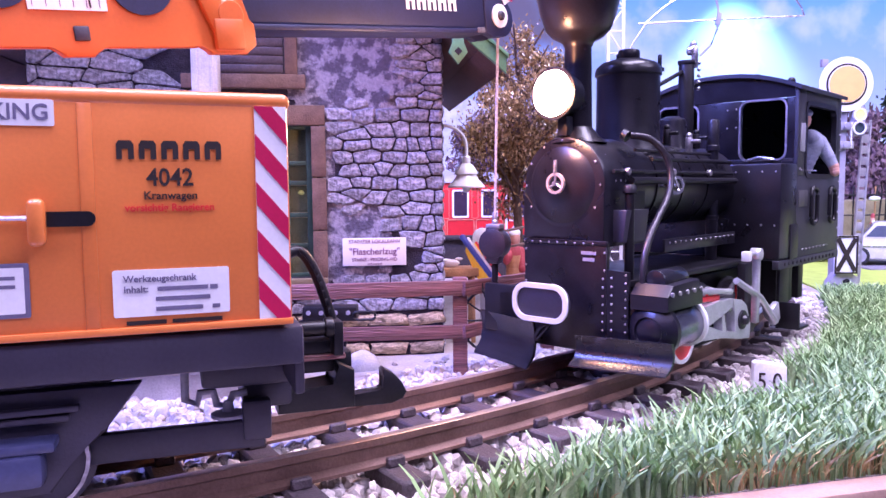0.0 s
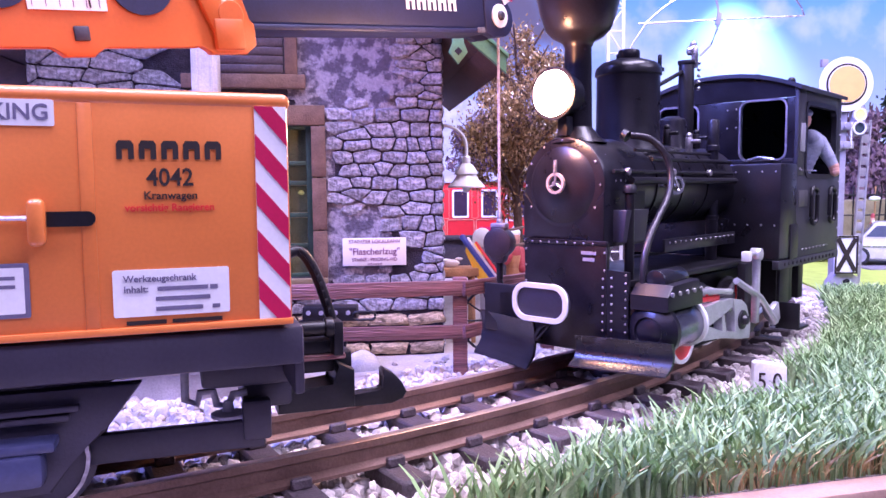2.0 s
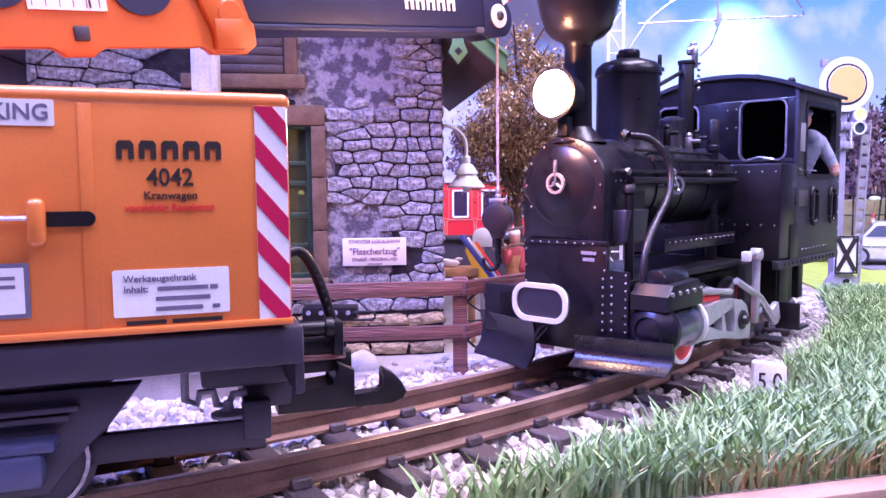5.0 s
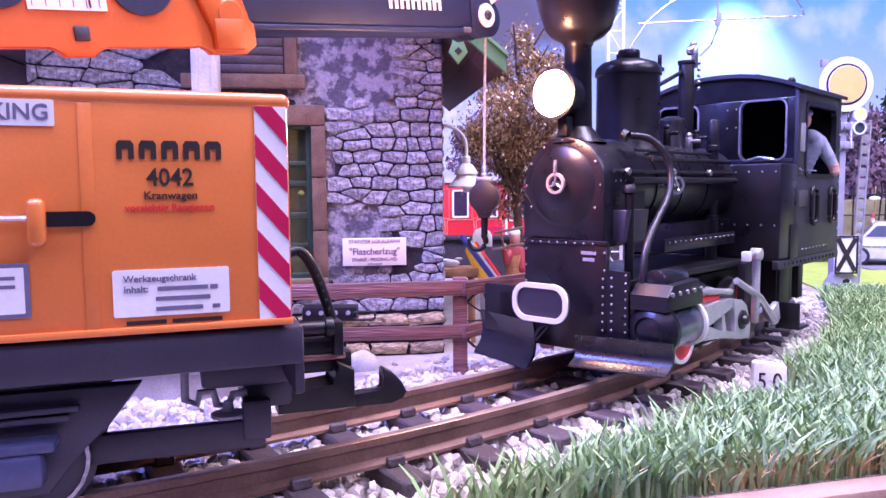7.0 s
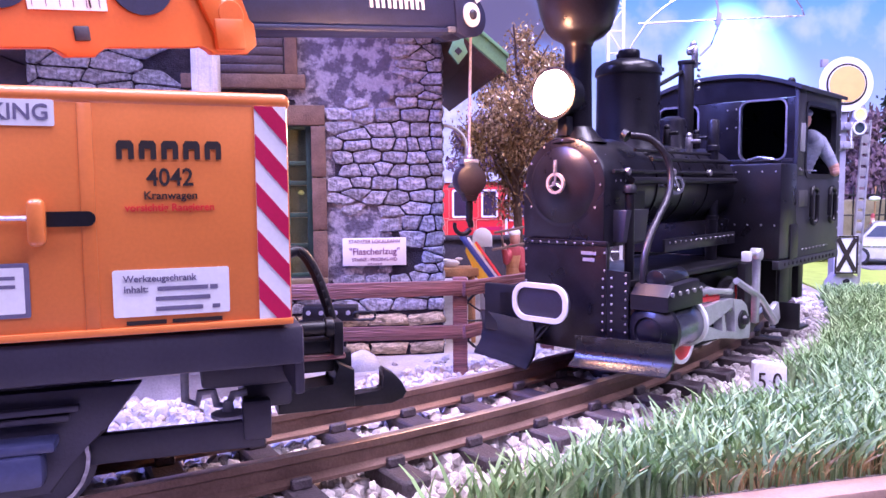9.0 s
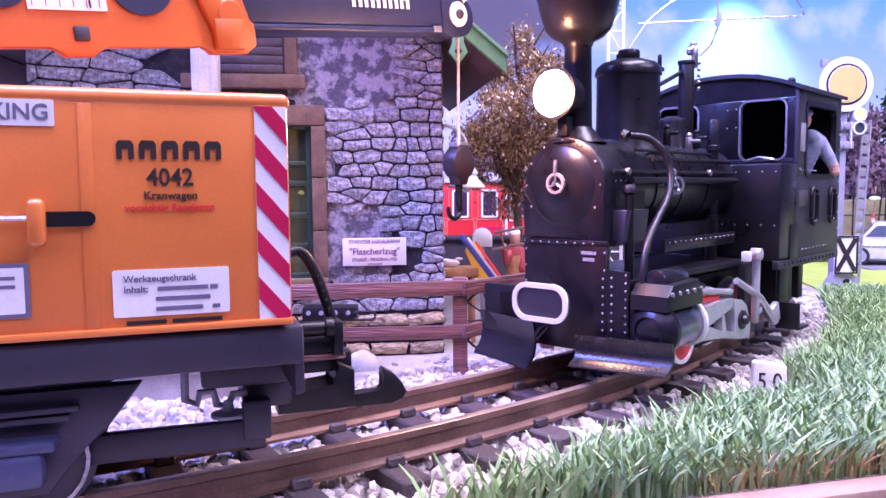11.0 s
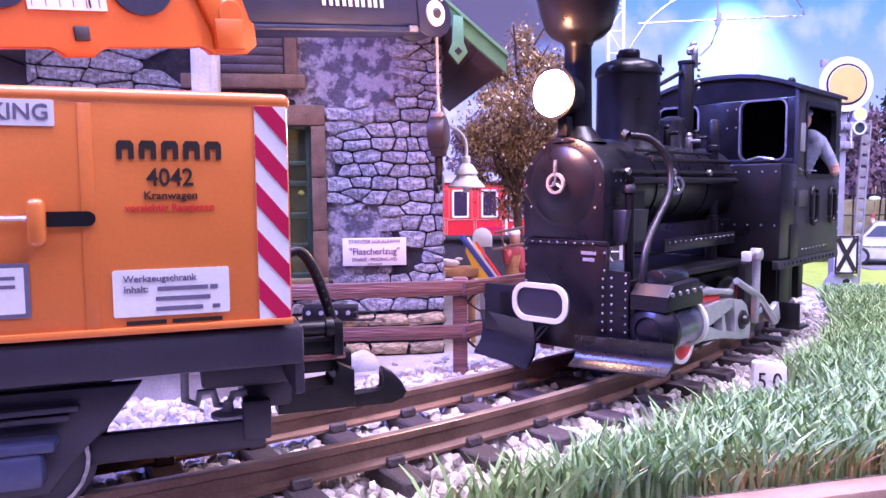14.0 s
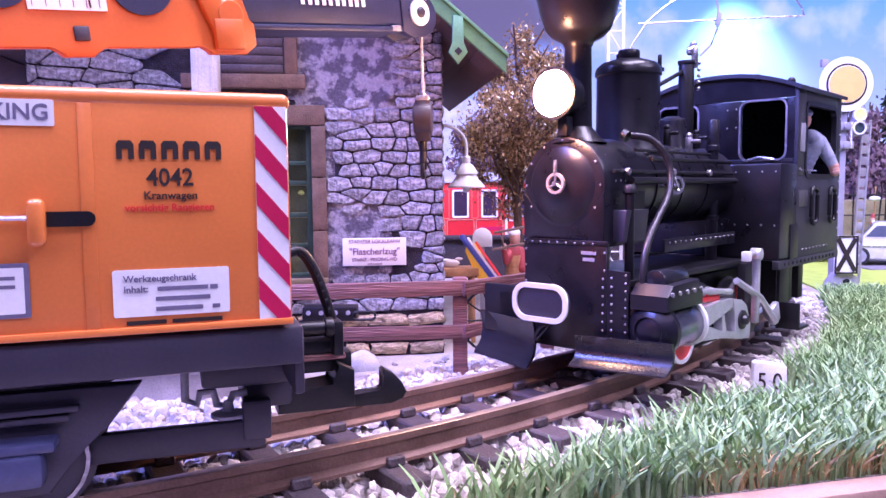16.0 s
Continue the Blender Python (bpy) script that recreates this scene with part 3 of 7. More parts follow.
    for x, n in ((-39.0, 10), (-26.0, 13)):
        bm = B()
        box(bm, n * K, 0.2 * K, 1.1 * K, (x * K, -50.2 * K, 58.0 * K))
        part("print_bar", bm, INK, w)
    bm = B()
    prism(bm, [(x * K, z * K) for x, z in rounded(26, 14.0, 0.5)], -0.4 * K, pose(-79.3 * K, -50.15 * K, 68.2 * K))
    p = part("framed_plate", bm, GREY_INK, w, "white plate with a dark blue frame")
    bm = B()
    prism(bm, [(x * K, z * K) for x, z in rounded(23.6, 11.8, 0.3)], -0.2 * K, pose(-79.3 * K, -50.5 * K, 68.2 * K))
    q = part("plate_face", bm, WHITE, p)
    for x, z, n in ((-72, 71.5, 5), (-72.5, 69.3, 6)):
        bm = B()
        box(bm, n * K, 0.2 * K, 0.9 * K, (x * K, -50.75 * K, z * K))
        part("print_bar", bm, GREY_INK, p)
    # underframe
    bm = B()
    box(bm, L + 4 * K, 98 * K, 11.4 * K, (-L / 2 + 1 * K, 0, 48.4 * K), bevel=1.2 * K)
    box(bm, L, 60 * K, 6 * K, (-L / 2, 0, 41.5 * K), bevel=1 * K)
    box(bm, 28 * K, 40 * K, 12 * K, (-11 * K, 0, 36 * K), bevel=1.5 * K)
    box(bm, 16 * K, 30 * K, 14 * K, (-4 * K, 0, 28 * K), bevel=1.5 * K)
    box(bm, 3 * K, 92 * K, 20 * K, (2 * K, 0, 43 * K), bevel=0.8 * K)
    part("underframe", bm, FRAME, w, "black plastic underframe")
    for x in (-72.5, -166):
        for y in (-34, 34):
            bm = B()
            s = 1 if y > 0 else -1
            prism(bm, [(-31 * K, 39 * K), (-22 * K, 20 * K), (-9 * K, 10 * K), (7 * K, 10 * K), (12 * K, 19 * K), (21 * K, 26 * K), (31 * K, 39 * K)], s * 5 * K, pose(x * K, y * K, 0), bevel=0.8 * K)
            box(bm, 12 * K, 9 * K, 11 * K, (x * K, y * K + s * 5 * K, 19 * K), bevel=1.5 * K)
            ag = part("axle_guard", bm, FRAME, w)
            for k in range(2):
                bm = B()
                box(bm, (30 - 5 * k) * K, 4 * K, 1.6 * K, (x * K, y * K + s * 6 * K, (34 - 2.4 * k) * K), bevel=0.5 * K)
                part("leaf_spring", bm, FRAME, ag)
        for y in (-24, 24):
            bm = B()
            s = 1 if y > 0 else -1
            lathe(bm, [(4 * K, 0), (14.0 * K, 0), (15.5 * K, 0.6 * K), (15.5 * K, 4 * K), (17.6 * K, 4.4 * K), (17.6 * K, 5.8 * K), (4 * K, 6 * K)], (x * K, y * K + s * 3 * K, 15.5 * K), (90 * s, 0, 0))
            ring = part("wheel", bm, FRAME, w, "dark wheel with worn steel tread")
            bm = B()
            ring_plate(bm, [(p * K, q * K) for p, q in arc(x, 15.5, 15.7, 0, 345, 23)], [(p * K, q * K) for p, q in arc(x, 15.5, 14.6, 0, 345, 23)], s * 2.0 * K, pose(0, y * K + s * 1.6 * K, 0))
            part("tyre", bm, WORN_STEEL, ring)
            bm = B()
            lathe(bm, [(2 * K, 0), (12.5 * K, 0), (12.8 * K, 0.6 * K), (7 * K, 1.2 * K), (2.5 * K, 2.6 * K)], (x * K, y * K + s * 3.2 * K, 15.5 * K), (-90 * s, 0, 0))
            part("wheel_disc", bm, FRAME, ring)
        bm = B()
        tube(bm, [(x * K, -28 * K, 15.5 * K), (x * K, 28 * K, 15.5 * K)], 2 * K, 10)
        part("axle", bm, FRAME, w)
    # low beam of the running gear between the axles
    for y in (-22,):
        bm = B()
        box(bm, 70 * K, 4 * K, 9 * K, (-41 * K, y * K, 15.8 * K), rot=(0, 0.6, 0), bevel=0.8 * K)
        box(bm, 9 * K, 6 * K, 13 * K, (-8.5 * K, y * K, 20 * K), bevel=1.2 * K)
        part("side_beam", bm, FRAME, w)
    # brake rigging and chain hooks under the frame end
    bm = B()
    tube(bm, [(-30 * K, -18 * K, 38 * K), (-30 * K, -18 * K, 27 * K), (-26.5 * K, -18 * K, 25.4 * K), (-25.5 * K, -18 * K, 29 * K), (-21.5 * K, -18 * K, 29 * K), (-20.5 * K, -18 * K, 24.6 * K), (-17 * K, -18 * K, 24 * K), (-15.5 * K, -18 * K, 27.5 * K), (-11 * K, -18 * K, 28 * K)], 1.3 * K)
    lathe(bm, [(2 * K, 0), (5.5 * K, 0.6 * K), (5.5 * K, 1.6 * K), (2 * K, 2.2 * K), (1.4 * K, 5.5 * K)], (-17 * K, -19 * K, 20.3 * K), seg=16)
    part("brake_rigging", bm, SIGNAL_GREY, w, "grey bent brake rigging")
    bm = B()
    box(bm, 18 * K, 10 * K, 3 * K, (-72 * K, -42 * K, 25.5 * K), bevel=1 * K)
    box(bm, 15 * K, 8 * K, 9 * K, (-73.5 * K, -44 * K, 19.5 * K), bevel=1.5 * K)
    part("axle_box", bm, BLUE_GREY, w, "blue grey axle box")
    # coupler: drawbar, loop holder and hook
    bm = B()
    box(bm, 22 * K, 14 * K, 5 * K, (10 * K, 0, 38 * K), bevel=1 * K)
    box(bm, 18 * K, 9 * K, 7 * K, (18 * K, 0, 32 * K), bevel=1 * K)
    cyl(bm, 2.6 * K, 16 * K, (10 * K, -3 * K, 44 * K), (0, 90, 0), bevel=0.5 * K)
    box(bm, 4 * K, 12 * K, 13 * K, (21 * K, 0, 40 * K), bevel=1 * K)
    part("drawbar", bm, SATIN, w)
    bm = B()
    box(bm, 20 * K, 16 * K, 2 * K, (14 * K, 0, 34.6 * K), bevel=0.5 * K)
    part("coupler_plate", bm, FENCE, w, "red brown coupler plate")
    bm = B()
    prism(bm, [(2 * K, 19 * K), (6 * K, 14.5 * K), (42 * K, 14 * K), (46.5 * K, 15.5 * K), (48 * K, 18 * K), (46 * K, 22 * K), (43 * K, 25.4 * K), (39.4 * K, 27.6 * K), (38.4 * K, 26.8 * K), (39.6 * K, 23.5 * K), (39.4 * K, 20 * K), (37.6 * K, 18.8 * K), (27 * K, 18.8 * K), (10 * K, 21.5 * K)], 6 * K, pose(0, -3 * K, 0), bevel=0.8 * K)
    prism(bm, [(0, 16 * K), (27 * K, 16 * K), (27 * K, 29.5 * K), (20.5 * K, 33 * K), (20 * K, 24 * K), (0, 24 * K)], 15 * K, pose(0, -9 * K, 0), bevel=1 * K)
    part("coupler_hook", bm, SATIN, w, "black hook of the coupler")
    # brake hose
    pts = []
    for i in range(15):
        t = i / 14
        pts.append(((7 + 13.5 * t) * K, (-8 + 2 * t) * K, (72.5 + 1.5 * math.sin(t * 3.1) - 29 * t ** 1.7) * K))
    bm = B()
    tube(bm, [(0, -10 * K, 70 * K)] + pts, 1.9 * K, 10)
    hose = part("brake_hose", bm, SATIN, w, "ribbed black brake hose")
    for i, p in enumerate(pts[2:]):
        bm = B()
        cyl(bm, 2.3 * K, 0.9 * K, p, (0, 60 + i * 2, 0), seg=10)
        part("hose_rib", bm, SATIN, hose)
    bm = B()
    cyl(bm, 2.3 * K, 15 * K, (10 * K, -14 * K, 46.5 * K), (0, 90, 0), bevel=0.5 * K)
    cyl(bm, 3.3 * K, 3 * K, (17 * K, -14 * K, 46.5 * K), (0, 90, 0), bevel=0.5 * K)
    box(bm, 3.5 * K, 9 * K, 12 * K, (20.5 * K, -9 * K, 42 * K), bevel=0.8 * K)
    part("hose_valve", bm, SATIN, w)
    # crane post that carries the boom housing
    bm = B()
    cyl(bm, 34 * K, 20 * K, (-165 * K, 0, 129 * K), bevel=2 * K)
    box(bm, 46 * K, 40 * K, 40 * K, (-165 * K, 0, 152 * K), rot=(0, 0, 26), bevel=3 * K)
    part("crane_post", bm, RED_ORANGE, w, "vermilion crane turntable")
    return w


crane_wagon()

# ---- boom ----
BOOM_BASE = pose(-0.2, 0.2, 0.1421, 0, 0, 46.4) @ pose(0, 0, 0, 0, -7.6, 0)


def boom_housing():
    h = thing("boom_housing", BOOM_BASE @ pose(-8 * K, 0, -4 * K), "vermilion plastic boom housing with round holes and a white plate", "crane boom")
    lower = [(-20, -4), (40, -7.3), (93, -7.3), (97, -11.3), (107, -11.3), (111.5, -7.3), (149, -7.3), (152, -11), (168, -11), (173, -7.5), (173, 1), (170, 2.5), (168, 14)]
    outer = lower + [(160, 22), (150, 40), (-20, 40)]
    for y in (-15, 11.5):
        bm = B()
        prism(bm, [(x * K, (z if y < 0 else max(z, 1.0)) * K) for x, z in outer if y < 0 or x != 107], 3.5 * K, pose(0, y * K, 0), bevel=0.7 * K)
        part("side_plate", bm, RED_ORANGE, h)
    bm = B()
    box(bm, 185 * K, 13 * K, 3 * K, (60 * K, -8 * K, -5.6 * K), bevel=0.8 * K)
    part("bottom_flange", bm, RED_ORANGE, h, "darker lower flange")
    bm = B()
    box(bm, 180 * K, 24 * K, 3 * K, (65 * K, 0, 39 * K), bevel=0.8 * K)
    part("top_plate", bm, RED_ORANGE, h)
    for cx, r in ((79, 11.5), (127, 12.5)):
        bm = B()
        cyl(bm, r * K, 1.2 * K, (cx * K, -15.2 * K, 15.5 * K), (90, 0, 0), seg=40)
        part("round_hole", bm, NAVY, h, "dark round opening")
    bm = B()
    box(bm, 5.4 * K, 1.2 * K, 5.0 * K, (103.5 * K, -15.2 * K, -3.6 * K), bevel=0.6 * K)
    part("pin_hole", bm, FRAME, h, "dark square pin hole")
    bm = B()
    box(bm, 26 * K, 0.6 * K, 22 * K, (100.5 * K, -15.4 * K, 15 * K))
    p = part("load_chart", bm, WHITE, h, "white load chart plate with thin lines")
    for i in range(6):
        bm = B()
        box(bm, 0.25 * K, 0.2 * K, 20 * K, ((89 + i * 4.4) * K, -15.75 * K, 15 * K))
        part("chart_line", bm, GREY_INK, p)
    bm = B()
    tube(bm, [(104 * K, -15.8 * K, 9 * K), (107.5 * K, -15.8 * K, 9 * K), (107.8 * K, -15.8 * K, 5 * K)], 0.35 * K, 6)
    part("chart_line", bm, INK, p)
    bm = B()
    lathe(bm, [(5 * K, 0), (6.2 * K, 0.6 * K), (6.2 * K, 1.4 * K), (5.2 * K, 2.2 * K)], (161.5 * K, -15 * K, 4 * K), (90, 0, 0))
    box(bm, 13 * K, 3 * K, 12 * K, (160 * K, -16 * K, -3.5 * K), bevel=1 * K)
    box(bm, 9 * K, 2.6 * K, 30 * K, (152 * K, -15.6 * K, 13 * K), rot=(0, -22, 0), bevel=0.8 * K)
    part("end_bracket", bm, RED_ORANGE, h)
    bm = B()
    lathe(bm, [(4 * K, 0), (3.6 * K, 3 * K), (1 * K, 5 * K)], (172 * K, -8 * K, -2 * K), (0, 90, 0), seg=12)
    part("end_stop", bm, SOFFIT, h, "red brown rubber end stop")
    return h


boom_housing()


BOOM_LOW = BOOM_BASE @ pose(0, 0, -5 * K)


def telescopic_boom():
    b = thing("telescopic_boom", BOOM_LOW, "dark navy telescopic crane boom with white block marking, rope and hook", "crane boom")
    bm = B()
    box(bm, 262 * K, 17 * K, 26 * K, (131 * K, 0, 15.5 * K), bevel=1.2 * K)
    part("boom_beam", bm, NAVY, b)
    for z in (1.6, 29):
        bm = B()
        box(bm, 254 * K, 21 * K, 2.6 * K, (127 * K, 0, z * K), bevel=0.7 * K)
        part("boom_flange", bm, NAVY, b)
    bm = B()
    prism(bm, [(255 * K, 0.5 * K), (262 * K, -2 * K)] + [(x * K, z * K) for x, z in arc(269, 9, 10.5, -110, 60, 10)] + [(262 * K, 28 * K), (255 * K, 28 * K)], 5 * K, pose(0, -9.5 * K, 0), bevel=0.5 * K)
    prism(bm, [(255 * K, 0.5 * K), (262 * K, -2 * K)] + [(x * K, z * K) for x, z in arc(269, 9, 10.5, -110, 60, 10)] + [(262 * K, 28 * K), (255 * K, 28 * K)], 5 * K, pose(0, 4.5 * K, 0), bevel=0.5 * K)
    part("boom_head", bm, NAVY, b)
    bm = B()
    lathe(bm, [(2.2 * K, 0), (6.0 * K, 0), (6.5 * K, 0.5 * K), (6.5 * K, 1.6 * K), (2.2 * K, 1.8 * K)], (266.5 * K, -9.3 * K, 10 * K), (90, 0, 0))
    pu = part("pulley", bm, WHITE, b, "white pulley cover with a dark hub")
    bm = B()
    lathe(bm, [(1 * K, 0), (2.7 * K, 0), (2.7 * K, 1.2 * K), (1.8 * K, 2.2 * K)], (266.5 * K, -10.6 * K, 10 * K), (90, 0, 0), seg=20)
    part("pulley_hub", bm, FRAME, pu)
    bm = B()
    cyl(bm, 6 * K, 7 * K, (271.5 * K, 0, 10 * K), (90, 0, 0))
    part("rope_sheave", bm, FRAME, b)
    bm = B()
    box(bm, 9 * K, 0.6 * K, 13 * K, (273 * K, -10 * K, 24 * K), rot=(0, -28, 0))
    st = part("warning_stripe", bm, WHITE, b, "white stripe plate with red bars")
    for k in (-3.6, 1.2):
        bm = B()
        box(bm, 9 * K, 0.5 * K, 2.4 * K, ((273 - k * 0.45) * K, -10.35 * K, (24 + k) * K), rot=(0, 10, 0))
        part("red_bar", bm, STRIPE_RED, st)
    bm = B()
    block_letters(bm, 39 * K, 7.4 * K, pose(213.0 * K, -9.0 * K, 15.5 * K))
    part("maker_mark", bm, WHITE, b, "row of five white blocks")
    bm = B()
    box(bm, 6 * K, 1.4 * K, 3 * K, (249 * K, -10.4 * K, 2.0 * K), bevel=0.6 * K)
    part("edge_clip", bm, WORN_STEEL, b, "small grey clip")
    return b


BOOM = telescopic_boom()


def hook_block():
    bm = B()
    lathe(bm, [(6.5 * K, -5.2 * K), (8.8 * K, -4.4 * K), (9.2 * K, -1.5 * K), (9.2 * K, 1.5 * K), (8.8 * K, 4.4 * K), (6.5 * K, 5.2 * K)], (0, 0, 0), (90, 0, 0))
    box(bm, 10 * K, 8.5 * K, 9 * K, (0, 0, 6 * K), bevel=2 * K)
    prism(bm, [(-8 * K, -1 * K), (-3 * K, -12 * K), (3 * K, -12 * K), (8 * K, -1 * K)], 8 * K, pose(0, -4 * K, 0), bevel=1 * K)
    hb = part("hook_block", bm, mat("brown_black_hook_plastic", (0.026, 0.017, 0.024), 0.42, var=0.2, bump=0.05), BOOM, "dark brown pulley block with a hook below")
    bm = B()
    box(bm, 9.6 * K, 7 * K, 3 * K, (0, 0, 10.4 * K), bevel=0.7 * K)
    part("block_cap", bm, WORN_STEEL, hb, "light grey cap")
    bm = B()
    cyl(bm, 2.1 * K, 7 * K, (0, 0, -14 * K), bevel=0.4 * K)
    pts = [(0, 0, -16 * K), (0, 0, -22 * K)] + [(x * K, 0, z * K) for x, z in arc(-4.2, -26, 5.0, 40, -200, 14)]
    tube(bm, pts, [2.0 * K, 2.0 * K] + [(1.9 - 0.06 * i) * K for i in range(15)], 10)
    part("hook", bm, SATIN, hb)
    bm = B()
    cyl(bm, 1.5 * K, 8 * K, (0, 0, 15 * K), bevel=0.4 * K, seg=12)
    ball(bm, 2.0 * K, (0, 0, 13 * K))
    part("rope_socket", bm, WORN_STEEL, hb)
    return hb


HOOK = hook_block()
ROPE = mat("grey_twisted_rope", (0.50, 0.44, 0.45), 0.6, var=0.25, scale=900, bump=0.4)
SEG = 0.010
bm = B()
tube(bm, [(0, 0, 0), (0, 0, -SEG * 1.03)], 0.0008, 8)
ROPE_MESH = mesh_of("rope_piece", bm, ROPE)
ROPES = []
for i in range(14):
    o = new("rope_piece", ROPE_MESH)
    o.parent = BOOM
    ROPES.append(o)


# ---- locomotive ----
def locomotive():
    o = thing("steam_locomotive", pose(0.065, 0.38, 0, 0, 0, -134), "black model steam tank locomotive with lit headlight and snow plough", "locomotive")

    def P(name, bm, material=BLACK, parent=None, label=""):
        return part(name, bm, material, parent or o, label)

    # frame, running board
    bm = B()
    box(bm, 245 * K, 40 * K, 26 * K, (-125 * K, 0, 27 * K), bevel=1 * K)
    P("main_frame", bm, SATIN)
    bm = B()
    box(bm, 155 * K, 59 * K, 3.2 * K, (-72 * K, 4.5 * K, 46 * K), bevel=0.7 * K)
    P("running_board", bm, SATIN)
    # boiler and smokebox
    bm = B()
    lathe(bm, [(23.4 * K, 0), (23.4 * K, 118 * K)], (-152 * K, 0, 94.5 * K), (0, 90, 0), seg=48)
    boiler = P("boiler", bm)
    for x in (-50, -80, -112):
        bm = B()
        lathe(bm, [(23.4 * K, 0), (24.2 * K, 0.2 * K), (24.2 * K, 2.6 * K), (23.4 * K, 2.8 * K)], (x * K, 0, 94.5 * K), (0, 90, 0), seg=48)
        part("boiler_band", bm, BLACK, boiler)
    bm = B()
    lathe(bm, [(20 * K, 0), (24.6 * K, 0.3 * K), (24.6 * K, 38 * K), (24.0 * K, 39.5 * K), (21 * K, 40.5 * K), (10 * K, 41.2 * K)], (-34 * K, 0, 94.5 * K), (0, 90, 0), seg=48)
    P("smokebox", bm)
    bm = B()
    lathe(bm, [(19.5 * K, 0), (19.5 * K, 1 * K), (17.5 * K, 2.4 * K), (8 * K, 3.6 * K), (1 * K, 4 * K)], (5.5 * K, 0, 94.5 * K), (0, 90, 0), seg=40)
    P("smokebox_door", bm, BLACK)
    bm = B()
    prism(bm, [(-24.4 * K, 64 * K), (24.4 * K, 64 * K), (24.4 * K, 92 * K), (14 * K, 78 * K), (-14 * K, 78 * K), (-24.4 * K, 92 * K)], 40 * K, pose(6.5 * K, 0, 0, 0, 0, 90), bevel=0.6 * K)
    P("smokebox_saddle", bm)
    # door wheel
    bm = B()
    ring_plate(bm, [(x * K, z * K) for x, z in arc(0, 0, 5.3, 0, 345, 23)], [(x * K, z * K) for x, z in arc(0, 0, 3.9, 0, 345, 23)], 1.6 * K, pose(13 * K, 0, 95.3 * K, 0, 0, 90))
    wheel = P("door_wheel", bm, mat("brass_grey_metal", (0.62, 0.50, 0.48), 0.4, 0.5, var=0.1), o, "pale metal hand wheel on the smokebox door")
    for a in (90, 210, 330):
        bm = B()
        tube(bm, [(12.5 * K, 0, 95.3 * K), (12.5 * K, 4.3 * K * math.cos(radians(a)), 95.3 * K + 4.3 * K * math.sin(radians(a)))], 0.65 * K, 6)
        part("spoke", bm, WORN_STEEL, wheel)
    bm = B()
    tube(bm, [(9 * K, 0, 95.3 * K), (14 * K, 0, 95.3 * K)], 1.1 * K, 8)
    tube(bm, [(12.8 * K, 0, 100 * K), (12.5 * K, 0, 107 * K)], 0.9 * K, 8)
    part("door_handle", bm, WORN_STEEL, wheel)
    # front apron and side flares
    bm = B()
    prism(bm, [(-20 * K, 12 * K), (28 * K, 12 * K), (28 * K, 66 * K), (-22 * K, 66 * K)], 3 * K, pose(9.5 * K, 0, 0, 0, 0, 90), bevel=0.5 * K)
    P("front_apron", bm)
    bm = B()
    box(bm, 2.0 * K, 50 * K, 2.4 * K, (9 * K, 3 * K, 66 * K), bevel=0.5 * K)
    P("apron_rim", bm)
    for s in (-1, 1):
        bm = B()
        up = 0 if s > 0 else -16 * K
        v = prism(bm, [(0, 17 * K), (19 * K, 17 * K), (19 * K, 53 * K + up), (0, 54 * K + up)], 2 * K, pose(9 * K, s * 20.5 * K, 0, 0, 0, 90 if s > 0 else -90) if s > 0 else Matrix.Translation((8 * K, -20.5 * K, 0)) @ Matrix.Scale(-1, 4, (0, 1, 0)) @ pose(0, 0, 0, 0, 0, 90))
        P("side_flare", bm)
        bm = B()
        prism(bm, [(0, 66 * K), (7 * K, 66 * K), (9 * K, 82 * K), (0, 82 * K)], 22 * K, Matrix.Translation((-2 * K, s * 23 * K, 0)) @ Matrix.Scale(s, 4, (0, 1, 0)) @ pose(0, 0, 0, 0, 0, 90), bevel=0.4 * K)
        P("steam_chest_cover", bm, FRAME)
    # rivets on apron and flare
    bm = B()
    ball(bm, 0.62 * K, (0, 0, 0), (0.7, 1, 1), 8)
    rm = mesh_of("rivet", bm, WORN_STEEL)

    def rivet(x, y, z):
        r = new("rivet", rm)
        r.parent = o
        r.matrix_basis = pose(x * K, y * K, z * K)

    for i in range(12):
        z = 15.5 + i * 4.2
        if i < 9:
            rivet(9.9, 26.2, z)
            rivet(9.9, 31.0, z + 0.8)
        elif i % 2:
            rivet(9.9, 27.0, z)
        if i < 9:
            rivet(9.6, 38.4, 20.5 + i * 3.9)
        if i % 2:
            rivet(9.9, -20.2, z)
    for i in range(9):
        rivet(10.2, -21 + i * 5.2, 65.8)
        a = radians(-30 + i * 30)
        rivet(6.6, 22.3 * math.cos(a), 94.5 + 22.3 * math.sin(a))
    for i in range(7):
        rivet(-4 - 4.6 * i, 24.4, 96.5)
        rivet(-2, 24.2 * math.cos(radians(15 + i * 22)), 94.5 + 24.3 * math.sin(radians(15 + i * 22)))
    # number bars on the apron
    for z, n in ((61.2, 8.6), (58.0, 6.6)):
        bm = B()
        box(bm, 0.3 * K, n * K, 1.7 * K, (9.8 * K, 18.0 * K, z * K))
        P("painted_bar", bm, SIGNAL_GREY, o, "small pale painted bar")
    # centre buffer with white rim
    bm = B()
    prism(bm, [(x * K, z * K) for x, z in rounded(31.6, 17.8, 7.6, 8)], 3 * K, pose(26 * K, 0.8 * K, 37 * K, 0, 0, 90), bevel=0.7 * K)
    tube(bm, [(23 * K, 0, 36 * K), (4 * K, 0, 36 * K)], 6 * K, 16)
    P("buffer_plate", bm, FRAME, o, "oval dark buffer plate")
    bm = B()
